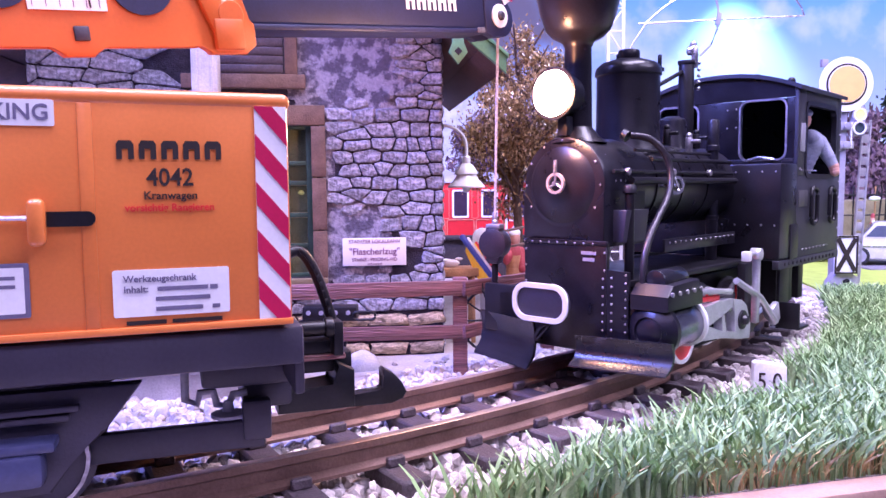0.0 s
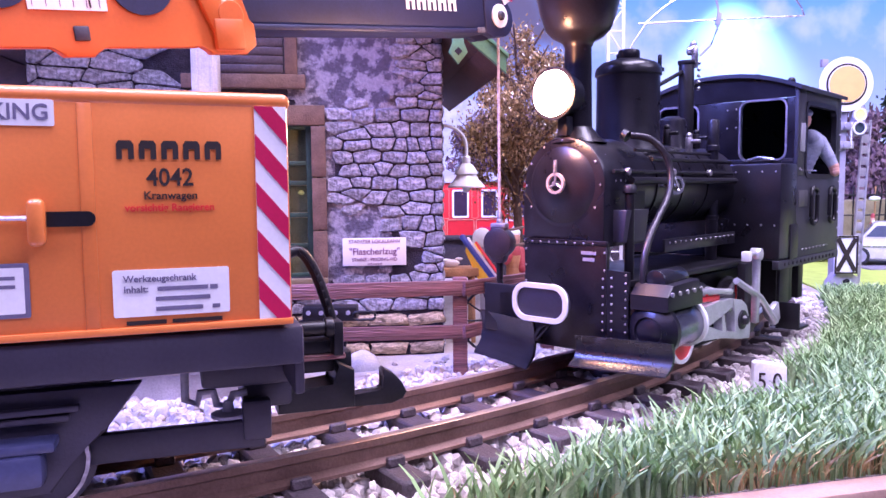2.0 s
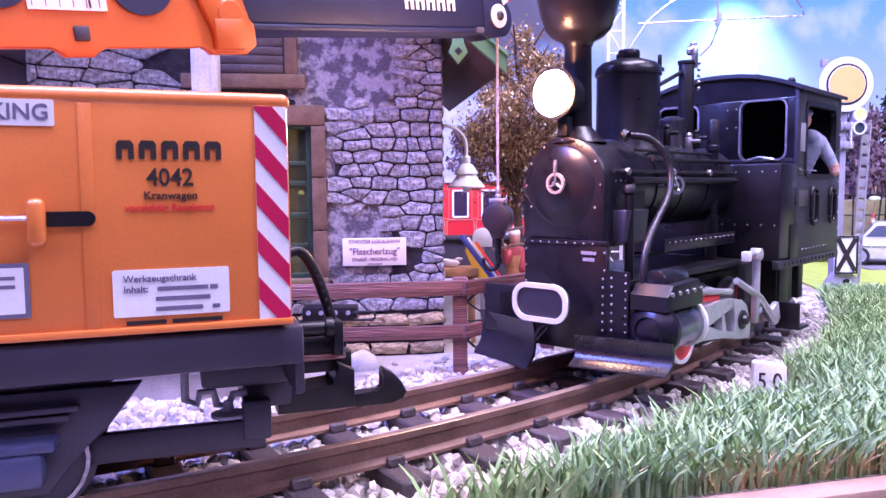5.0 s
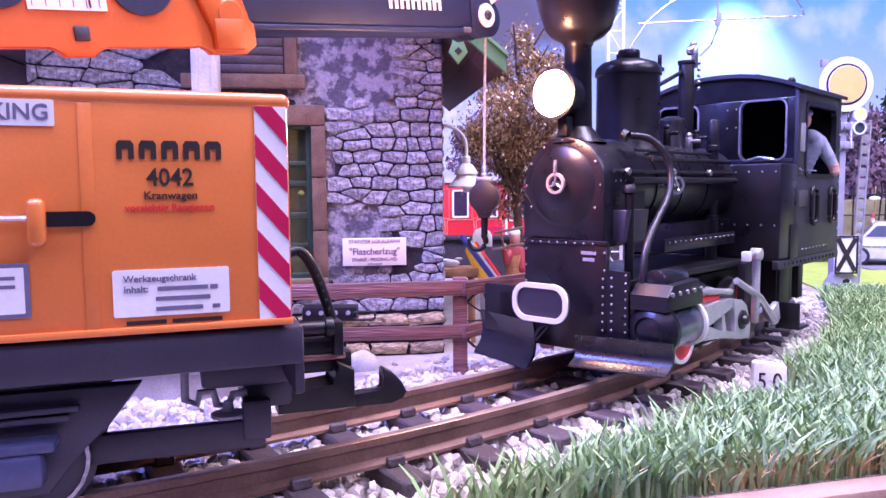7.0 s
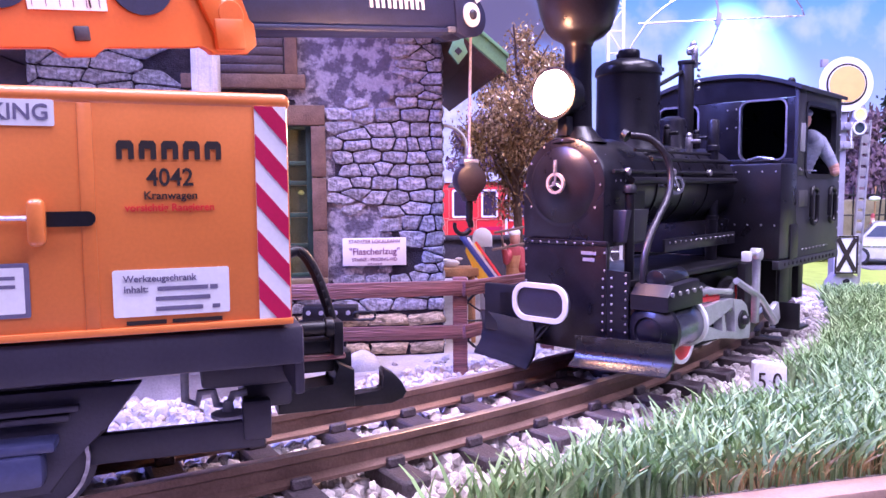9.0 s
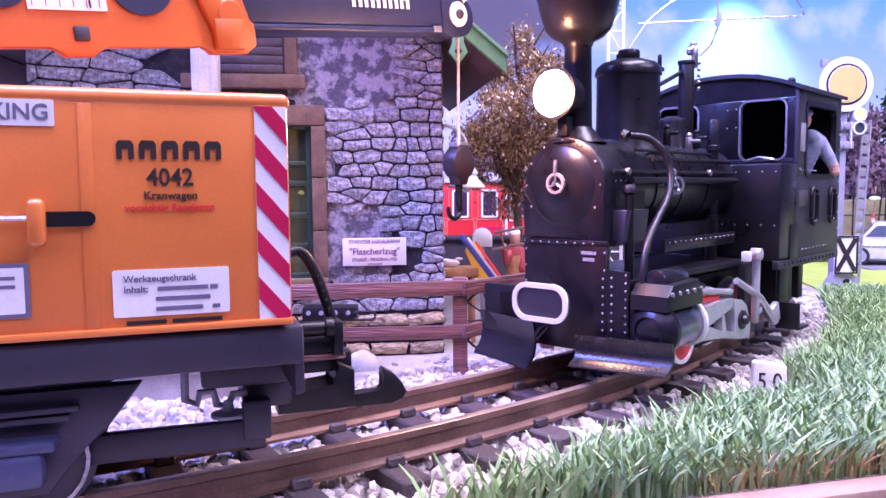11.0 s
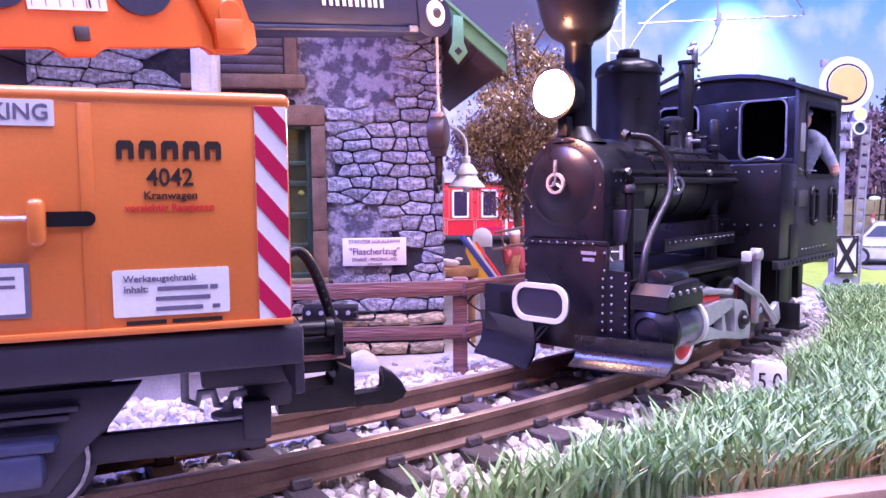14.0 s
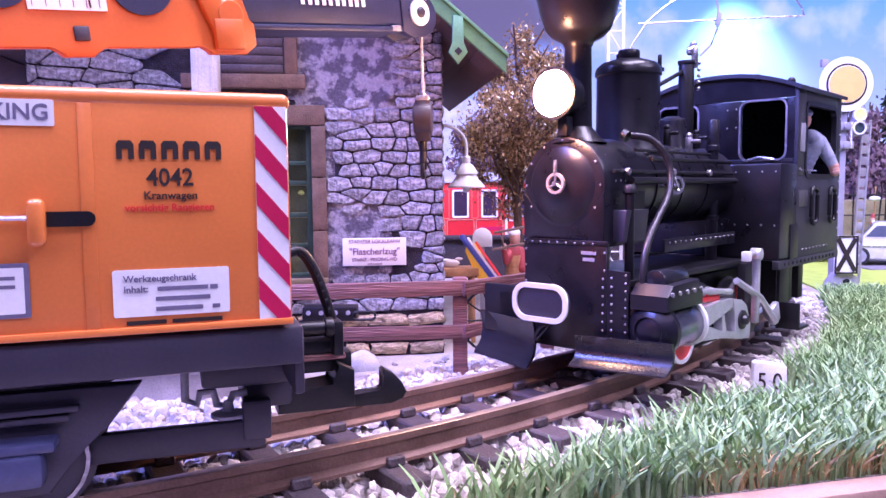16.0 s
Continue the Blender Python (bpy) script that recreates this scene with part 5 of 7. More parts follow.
    # a little lighter and bluer than the black body paint
    roof = P("cab_roof", bm, mat("blue_black_roof", (0.03, 0.03, 0.045), 0.42, var=0.2, scale=60, bump=0.08))
    bm = B()
    box(bm, 40 * K, 34 * K, 4 * K, (-220 * K, 0, 167.5 * K), bevel=0.8 * K)
    part("roof_vent", bm, SATIN, roof)
    bm = B()
    ball(bm, 2.6 * K, (-190 * K, 42 * K, 161 * K))
    part("roof_knob", bm, SATIN, roof)
    # whistle post before the cab roof
    bm = B()
    cyl(bm, 4.9 * K, 66 * K, (-136 * K, -4 * K, 139 * K), bevel=0.6 * K, seg=20)
    cyl(bm, 5.5 * K, 2.4 * K, (-136 * K, -4 * K, 172 * K), bevel=0.4 * K, seg=20)
    wp = P("whistle_post", bm, SATIN)
    bm = B()
    cyl(bm, 2.2 * K, 14 * K, (-141 * K, -1 * K, 176 * K), bevel=0.6 * K, seg=12)
    cyl(bm, 3.2 * K, 4 * K, (-140 * K, -3 * K, 180 * K), (80, 20, 0), bevel=0.6 * K, seg=12)
    ball(bm, 2.2 * K, (-141 * K, -2 * K, 184 * K))
    for k in range(5):
        ball(bm, 1.3 * K, (-143 * K, 1 * K, (156 + 4 * k) * K), seg=8)
    part("whistle", bm, STEEL, wp, "bright steam whistle")
    bm = B()
    tube(bm, [(-132 * K, -5 * K, 166 * K), (-95 * K, -6 * K, 152 * K)], 1.4 * K, 8)
    part("whistle_pipe", bm, SATIN, wp)
    # frame parts under the cab
    for x, w in ((-195, 5), (-216, 14), (-240, 10)):
        bm = B()
        box(bm, w * K, 70 * K, 30 * K, (x * K, 0, 28 * K), bevel=1 * K)
        P("rear_frame_plate", bm, SATIN)
    return o


locomotive()


# ---- driver doll in the cab ----
def limb(a, b, r0, r1, mi, n=7):
    a, b = Vector(a), Vector(b)
    return [(r0 + (r1 - r0) * k / (n - 1), tuple(a + (b - a) * (k / (n - 1))), (1, 1, 1), mi) for k in range(n)]


def doll(name, m, label, pieces):
    """One plain mesh from rounded lumps: (radius, place, scale, material index)."""
    bm = B()
    mats = [SKIN, BLUE_CLOTH, RED_CLOTH, TAN_CLOTH, SATIN, WHITE]
    for r, at, sc, mi in pieces:
        seen = len(bm.faces)
        ball(bm, r * K, [a * K for a in at], sc, 12)
        bm.faces.ensure_lookup_table()
        for f in bm.faces[seen:]:
            f.material_index = mi
    return single(name, bm, mats, label, "doll", m)


doll("driver_doll", pose(0.065, 0.38, 0, 0, 0, -134) @ pose(-0.232, 0.032, 0.0485), "plain painted driver doll leaning out of the cab",
     limb((0, -6, 7), (0, -4, 44), 7, 8, 1) + limb((0, -3, 46), (1, 9, 74), 9, 9.5, 1, 9) + limb((-6, 12, 76), (8, 12, 78), 5, 5, 1)
     + limb((-7, 13, 75), (-8, 19, 64), 5.0, 4.4, 1) + limb((-8, 19, 64), (-9, 22, 58), 4.2, 3.4, 1) + limb((-9, 22, 58), (-9, 23, 54), 3.6, 3.2, 0, 3)
     + [(5.2, (15, 9, 89), (1, 1, 1.2), 0), (5.9, (15, 9, 93.5), (1.05, 1.05, 0.55), 1)])
# added light floating before the lens, warms the loco front like its glare
bulb = bpy.data.lights.new("headlight_glow", "POINT")
bulb.energy, bulb.color, bulb.shadow_soft_size = 0.24, (1.0, 0.46, 0.16), 0.008
new("headlight_glow", bulb).matrix_world = pose(0.0370, 0.3515, 0.1395)


# ---- station house ----
HOUSE = thing("station_house", pose(0, 0.505, -0.020, 0, 0, 7.5), "grey rubble stone model house with plaster patches and green gable", "house")


def house():
    h = HOUSE
    # front wall in pieces round the door opening: x -125..-84, z 55..156
    bm = B()
    for x0, x1, z0, z1 in ((-84, 0, 0, 225), (-262, -125, 0, 225), (-125, -84, 156, 225), (-125, -84, 0, 55)):
        box(bm, (x1 - x0) * K, 10 * K, (z1 - z0) * K, ((x0 + x1) / 2 * K, 5 * K, (z0 + z1) / 2 * K))
    prism(bm, [(-262 * K, 225 * K), (0, 225 * K), (-131 * K, 318 * K)], 10 * K)
    part("front_wall", bm, MORTAR, h, "rubble stone front wall with dark joints")
    bm = B()
    box(bm, 10 * K, 170 * K, 212 * K, (-5 * K, 96 * K, 106 * K))
    part("side_wall", bm, MORTAR, h)
    bm = B()
    box(bm, 10 * K, 170 * K, 212 * K, (-257 * K, 96 * K, 106 * K))
    part("side_wall", bm, MORTAR, h)
    bm = B()
    box(bm, 262 * K, 10 * K, 225 * K, (-131 * K, 186 * K, 112 * K))
    part("back_wall", bm, MORTAR, h)
    # roof slabs with overhang to the front
    for s in (-1, 1):
        bm = B()
        a = (-131 + s * 0, 330)
        e = (-131 + s * 166, 192)
        nx, nz = (a[1] - e[1]), (e[0] - a[0])
        prism(bm, [(a[0] * K, a[1] * K), (e[0] * K, e[1] * K), (e[0] * K, (e[1] - 5) * K), (a[0] * K, (a[1] - 5) * K)], 245 * K, pose(0, -36 * K, 0))
        rf = part("roof", bm, SOFFIT, h, "brown roof with deep eaves")
        for k in range(9):
            t = (k + 0.5) / 9
            x, z = a[0] + (e[0] - a[0]) * t, a[1] + (e[1] - a[1]) * t - 5.6
            bm = B()
            box(bm, 17.5 * K, 236 * K, 0.8 * K, (x * K, 84 * K, z * K), rot=(0, math.degrees(math.atan2(a[1] - e[1], 166)) * s, 0), bevel=0.2 * K)
            part("soffit_board", bm, SOFFIT, rf)
        bm = B()
        prism(bm, [(a[0] * K, (a[1] + 4) * K), ((e[0] + s) * K, (e[1] + 3) * K), ((e[0] + s) * K, (e[1] - 7) * K), (a[0] * K, (a[1] - 7) * K)], 3 * K, pose(0, -39 * K, 0), bevel=0.4 * K)
        bg = part("bargeboard", bm, GREEN_WOOD, h, "green painted gable board")
        bm = B()
        prism(bm, [(a[0] * K, (a[1] + 6) * K), ((e[0] + 2 * s) * K, (e[1] + 5) * K), ((e[0] + 2 * s) * K, (e[1] + 2.4) * K), (a[0] * K, (a[1] + 3.4) * K)], 6 * K, pose(0, -41 * K, 0), bevel=0.4 * K)
        part("gable_rim", bm, GREEN_WOOD, bg)
        x = -131 + s * 136
        bm = B()
        prism(bm, [((x - 3.2) * K, 219 * K), ((x + 3.2) * K, 219 * K), ((x + 3.2) * K, 203 * K), ((x + 6) * K, 197 * K), (x * K, 189.5 * K), ((x - 6) * K, 197 * K), ((x - 3.2) * K, 203 * K)], 3 * K, pose(0, -42.5 * K, 0), bevel=0.3 * K)
        pd = part("pendant", bm, GREEN_WOOD, h, "carved green pendant with a diamond hole")
        # a dark plate for the shade of the hole, which is not cut
        bm = B()
        box(bm, 3.6 * K, 0.6 * K, 3.6 * K, (x * K, -42.7 * K, 197.5 * K), rot=(0, 45, 0))
        part("diamond_hole", bm, DARK, pd)
    # door: frame, glazing
    bm = B()
    box(bm, 44 * K, 4 * K, 13 * K, (-100 * K, -1.4 * K, 162 * K), bevel=0.7 * K)
    part("lintel", bm, BROWN_WOOD, h, "brown wooden lintel")
    for z0, z1 in ((55, 86), (86.6, 121), (121.6, 155)):
        bm = B()
        box(bm, 9.4 * K, 4 * K, (z1 - z0) * K, (-82.6 * K, -1.4 * K, (z0 + z1) / 2 * K), bevel=0.6 * K)
        part("jamb_block", bm, BROWN_WOOD, h)
        bm = B()
        box(bm, 9.4 * K, 4 * K, (z1 - z0) * K, (-127 * K, -1.4 * K, (z0 + z1) / 2 * K), bevel=0.6 * K)
        part("jamb_block", bm, BROWN_WOOD, h)
    bm = B()
    for x in (-121, -104.5, -89):
        box(bm, 4 * K, 3 * K, 100 * K, (x * K, 5 * K, 105.5 * K), bevel=0.4 * K)
    for z in (56, 76, 96.5, 118, 131, 155):
        box(bm, 36 * K, 2.6 * K, 3 * K, (-105 * K, 5 * K, z * K), bevel=0.4 * K)
    part("window_frame", bm, DARK_GREEN, h, "dark green window frame")
    for x in (-112.7, -96.7):
        for z, hh in ((66, 17), (86.2, 17), (107.2, 18), (124.5, 10), (143, 21)):
            bm = B()
            box(bm, 13 * K, 0.6 * K, hh * K, (x * K, 5.6 * K, z * K))
            g = part("window_pane", bm, SMOKE_GLASS, h)
            g.visible_shadow = False
    # added sheet whose olive colour carries the warm light glimpsed indoors
    bm = B()
    box(bm, 46 * K, 2 * K, 110 * K, (-105 * K, 12 * K, 105 * K))
    part("pane_backing", bm, mat("warm_pane_olive", (0.42, 0.36, 0.20), 0.9, var=0.45, scale=45), h, "olive sheet behind the panes, coloured like the warm light inside")
    bm = B()
    lathe(bm, [(1 * K, 0), (2.5 * K, 1 * K), (1 * K, 3 * K)], (-95 * K, 8.5 * K, 110 * K), seg=12)
    part("lit_lamp", bm, WINDOW_LIGHT, h, "small warm lamp inside the window")
    bm = B()
    box(bm, 52 * K, 8 * K, 4 * K, (-104 * K, -3 * K, 52.5 * K), bevel=0.6 * K)
    part("window_sill", bm, PLINTH, h)
    # upper shutter window
    bm = B()
    box(bm, 60 * K, 1.5 * K, 60 * K, (-132 * K, -1.0 * K, 217 * K))
    sh = part("shutter", bm, SHUTTER, h, "slate blue louvred shutter")
    for i in range(9):
        bm = B()
        box(bm, 56 * K, 3 * K, 4.8 * K, (-132 * K, -2.4 * K, (192 + i * 5.6) * K), rot=(18, 0, 0), bevel=0.5 * K)
        part("slat", bm, SHUTTER, sh)
    for x, w in ((-99, 8),):
        bm = B()
        box(bm, w * K, 4.5 * K, 62 * K, (x * K, -2.2 * K, 219 * K), bevel=0.6 * K)
        part("shutter_frame", bm, BROWN_WOOD, h)
    bm = B()
    box(bm, 78 * K, 6 * K, 9 * K, (-129 * K, -3 * K, 183.5 * K), bevel=0.8 * K)
    part("shutter_sill", bm, BROWN_WOOD, h)
    # plaster patches, uneven outline
    def patch(cx, cz, rx, rz, n, seed, thick=0.9):
        r = random.Random(seed)
        bm = B()
        pts = []
        for i in range(n):
            a = 2 * math.pi * i / n
            k = 1 + 0.14 * noise.noise((math.cos(a) * 2 + seed, math.sin(a) * 2, 0.3)) + 0.07 * noise.noise((math.cos(a) * 9 + seed, math.sin(a) * 9, 2.3)) + 0.03 * noise.noise((a * 12, seed, 2.3))
            pts.append(((cx + rx * k * math.copysign(abs(math.cos(a)) ** 0.7, math.cos(a))) * K, (cz + rz * k * math.copysign(abs(math.sin(a)) ** 0.7, math.sin(a))) * K))
        prism(bm, pts, -thick * K, pose(0, 0.2 * K, 0))
        part("plaster_patch", bm, PLASTER, h, "grey weathered plaster patch")

    patch(-60, 199, 42, 42, 160, 1)
    patch(-57, 76, 23, 33, 130, 2)
    patch(-38, 92, 11, 6, 60, 4, 0.8)
    patch(-76, 110, 4, 60, 90, 5, 0.6)
    # sign board
    bm = B()
    box(bm, 42.5 * K, 1.6 * K, 18.6 * K, (-46.8 * K, -3.2 * K, 71.5 * K), bevel=0.25 * K)
    sg = part("sign_board", bm, WHITE, h, "white station sign board with dark print")

    def face(x, z):
        return pose(x * K, -4.15 * K, z * K, 90, 0, 0)

    words("sign_letters", "STAINZER LOKALBAHN", 3.4 * K, PLUM, sg, face(-46.8, 78.4), 0.00003, wide=0.95)
    words("sign_letters", '"Flascherlzug"', 6.2 * K, PLUM, sg, face(-46.8, 71.6), 0.00006, wide=0.98)
    words("sign_letters", "STAINZ - PREDING-WD", 3.2 * K, PLUM, sg, face(-46.8, 66.2), 0.00003, wide=0.9)
    words("sign_letters", "und zurück", 2.2 * K, PLUM, sg, face(-46.8, 63.4), 0.00003, wide=1.0)
    bm = B()
    lathe(bm, [(3.6 * K, 0), (3.6 * K, 1.2 * K), (2.8 * K, 1.6 * K)], (-36 * K, -2.0 * K, 176 * K), (90, 0, 0), seg=18)
    part("wall_disc", bm, PLASTER, h)


house()


# stones: a few shapes shared by all pieces
def stone_mesh(seed, material):
    r = random.Random(seed)
    nx, nz = 5, 4
    V, F = [], []
    for j in range(nz):
        for i in range(nx):
            u, v = -1 + 2 * i / (nx - 1), -1 + 2 * j / (nz - 1)
            edge = max(abs(u), abs(v))
            cu = u * (1 - 0.05 * v * v) + r.uniform(-0.12, 0.12)
            cv = v * (1 - 0.05 * u * u) + r.uniform(-0.16, 0.16)
            V.append((cu * 0.5, -(1.0 if edge < 0.9 else 0.45) * r.uniform(0.66, 1.08), cv * 0.5))
    for j in range(nz - 1):
        for i in range(nx - 1):
            a = j * nx + i
            F.append((a, a + 1, a + nx + 1, a + nx))
    rim = [i for i in range(nx)] + [j * nx + nx - 1 for j in range(1, nz)] + [(nz - 1) * nx + i for i in range(nx - 2, -1, -1)] + [j * nx for j in range(nz - 2, 0, -1)]
    base = len(V)
    for i in rim:
        x, y, z = V[i]
        V.append((x * 1.08, 0.0, z * 1.08))
    n = len(rim)
    for k in range(n):
        F.append((rim[k], base + k, base + (k + 1) % n, rim[(k + 1) % n]))
    me = bpy.data.meshes.new("stone")
    me.from_pydata(V, [], F)
    me.materials.append(material)
    me.shade_smooth()
    me.set_sharp_from_angle(angle=radians(50))
    return me


STONES = [stone_mesh(i, STONE) for i in range(14)]
PLINTHS = [stone_mesh(40 + i, PLINTH) for i in range(5)]


def lay_stones():
    r = random.Random(77)
    holes = [(-131, -77, 50, 170), (-170, -90, 177, 300), (-88, -30, 172, 238), (-72, -44, 56, 97), (-66, -27, 62, 82)]

    def free(x0, x1, z0, z1):
        for a, b, c, d in holes:
            if x1 > a and x0 < b and z1 > c and z0 < d:
                return False
        return True

    def put(a, b, c, d, low):
        if not free(a + 1, b - 1, c + 1, d - 1):
            return
        m = new("stone", r.choice(PLINTHS if low else STONES))
        m.parent = HOUSE
        depth = r.uniform(1.6, 3.0)
        m.matrix_basis = pose((a + b) / 2 * K, -0.1 * K - (2.0 * K if low else 0), (c + d) / 2 * K, 0, r.uniform(-4, 4), 0) @ Matrix.Diagonal(((b - a - 2.1) * K, depth * K, (d - c - 2.0) * K, 1))

    for z in (0.6, 10.4, 20.2):
        x = 0.8
        while x > -262:
            wd = r.uniform(17, 27)
            put(x - wd, x, z, z + 9.4, True)
            x -= wd
    # rubble: uneven courses of seeds, each stone the cell round its seed
    seeds, z = [], 35.0
    while z < 228:
        x = 3.0 - r.uniform(0, 6)
        while x > -275:
            big = 1.0 if x > -135 else 1.7
            seeds.append((x, z + (r.uniform(-0.9, 0.9) if r.random() < 0.75 else r.uniform(-4, 4)) * big))
            x -= r.choice((9, 13, 17, 22)) * r.uniform(0.85, 1.15) * big
        z += r.uniform(7.4, 10.8)
    for sx, sz in seeds:
        cell = [(-262, 30.2), (0.6, 30.2), (0.6, 226), (-262, 226)]
        for ox, oz in seeds:
            dx, dz = (ox - sx), (oz - sz)
            if (dx, dz) == (0, 0) or abs(dx) > 60 or abs(dz) > 36:
                continue
            # heights weigh more than widths, so that the stones lie flat
            nx, nz = dx * 0.19, dz
            lim = nx * (sx + ox) / 2 + nz * (sz + oz) / 2
            cut = []
            for (x1, z1), (x2, z2) in zip(cell, cell[1:] + cell[:1]):
                d1, d2 = nx * x1 + nz * z1 - lim, nx * x2 + nz * z2 - lim
                if d1 <= 0:
                    cut.append((x1, z1))
                if d1 * d2 < 0:
                    q = d1 / (d1 - d2)
                    cut.append((x1 + (x2 - x1) * q, z1 + (z2 - z1) * q))
            cell = cut
            if len(cell) < 3:
                break
        if len(cell) < 3:
            continue
        x0, x1, z0, z1 = min(p[0] for p in cell), max(p[0] for p in cell), min(p[1] for p in cell), max(p[1] for p in cell)
        if x1 - x0 < 5 or z1 - z0 < 4 or not free(x0 + 0.32 * (x1 - x0), x1 - 0.32 * (x1 - x0), z0 + 0.3 * (z1 - z0), z1 - 0.3 * (z1 - z0)):
            continue
        cx, cz = sum(p[0] for p in cell) / len(cell), sum(p[1] for p in cell) / len(cell)
        # worn corners, and a middle point on each side
        cell = [((p[0] * w + q[0] * (1 - w)), (p[1] * w + q[1] * (1 - w))) for p, q in zip(cell, cell[1:] + cell[:1]) for w in (0.88, 0.5, 0.12)]
        wide, tall = (x1 - x0) / 2, (z1 - z0) / 2
        depth, n = r.uniform(1.5, 2.7), len(cell)
        V, F = [], []
        for inset, y in ((0.45, 0.3), (0.6, -depth * 0.6), (1.15, -depth), (2.6, -depth * 1.02)):
            fx, fz = max(0.25, 1 - inset / wide), max(0.25, 1 - inset / tall)
            for px, pz in cell:
                j = r.uniform(-0.22, 0.22)
                V.append((((px - cx) * fx + j) * K, (y + (r.uniform(-0.35, 0.35) if y < -1 else 0)) * K, ((pz - cz) * fz + r.uniform(-0.28, 0.28)) * K))
        for k in range(3):
            for i in range(n):
                j = (i + 1) % n
                F.append((k * n + i, k * n + j, (k + 1) * n + j, (k + 1) * n + i))
        V.append((0, -depth * r.uniform(0.9, 1.1) * K, 0))
        for i in range(n):
            F.append((3 * n + i, 3 * n + (i + 1) % n, 4 * n))
        me = bpy.data.meshes.new("stone")
        me.from_pydata(V, [], F)
        me.materials.append(RUBBLE)
        me.shade_smooth()
        me.set_sharp_from_angle(angle=radians(55))
        m = new("stone", me)
        m.parent = HOUSE
        m.matrix_basis = pose(cx * K, 0, cz * K)
    # side wall corner stones
    z = 2
    while z < 205:
        hgt = r.uniform(7, 12)
        for k in range(3):
            y0 = k * 14 + r.uniform(-1, 1)
            m = new("stone", r.choice(STONES))
            m.parent = HOUSE
            m.matrix_basis = pose(-0.2 * K, (y0 + 8) * K, (z + hgt / 2) * K, 0, 0, 90) @ Matrix.Diagonal((12.5 * K, 2.4 * K, (hgt - 1.4) * K, 1))
        z += hgt


# wall lamp on the side of the house
def wall_lamp():
    w = thing("wall_lamp", pose(0.0, 0.60, 0), "white enamel gooseneck lamp on the house wall", "lamp")
    bm = B()
    pts = [(-0.006, 0, 0.1445)] + [(0.0195 * math.sin(a), 0.004 * math.sin(a), 0.1275 + 0.0165 * math.cos(a)) for a in [i * 0.157 for i in range(1, 11)]] + [(0.0195, 0.004, 0.118)]
    tube(bm, pts, 0.0014, 8)
    part("gooseneck", bm, LAMP_WHITE, w)
    bm = B()
    lathe(bm, [(0.0024, 0.0255), (0.0034, 0.0245), (0.0034, 0.0195), (0.006, 0.0175), (0.0092, 0.0125), (0.0094, 0.0110), (0.0078, 0.0105), (0.0105, 0.006), (0.0150, 0.0012), (0.0150, 0.0), (0.0135, 0.0)], (0.0195, 0.004, 0.094), seg=32)
    part("shade", bm, LAMP_WHITE, w, "stepped white shade")
    bm = B()
    ball(bm, 0.0035, (0.0195, 0.004, 0.0935))
    part("bulb", bm, WHITE, w)


wall_lamp()


# ---- fence ----
def fence():
    f = thing("fence", pose(0.010, 0.4475, -0.020), "red brown wooden rail fence before the house", "fence")
    posts = [(0, 0), (-0.128, -0.014), (0.062, 0.062)]
    for x, y in posts:
        bm = B()
        box(bm, 8.8 * K, 8.8 * K, 60 * K, (x, y, 29.5 * K), bevel=0.7 * K)
        part("post", bm, FENCE, f)
    for (x0, y0), (x1, y1) in ((posts[1], posts[0]), (posts[0], posts[2])):
        L, a = math.hypot(x1 - x0, y1 - y0), math.degrees(math.atan2(y1 - y0, x1 - x0))
        for z, dz in ((53.5, 9.0), (27.5, 8.2)):
            bm = B()
            box(bm, L + 6 * K, 3.2 * K, dz * K, (0, 0, 0), bevel=0.5 * K)
            cx, cy = (x0 + x1) / 2 - 6 * K * math.sin(radians(-a)), (y0 + y1) / 2 - 5.8 * K
            part("rail_plank", bm, FENCE, f, at=pose(cx, cy, z * K, 0, random.uniform(-0.6, 0.6), a))


fence()


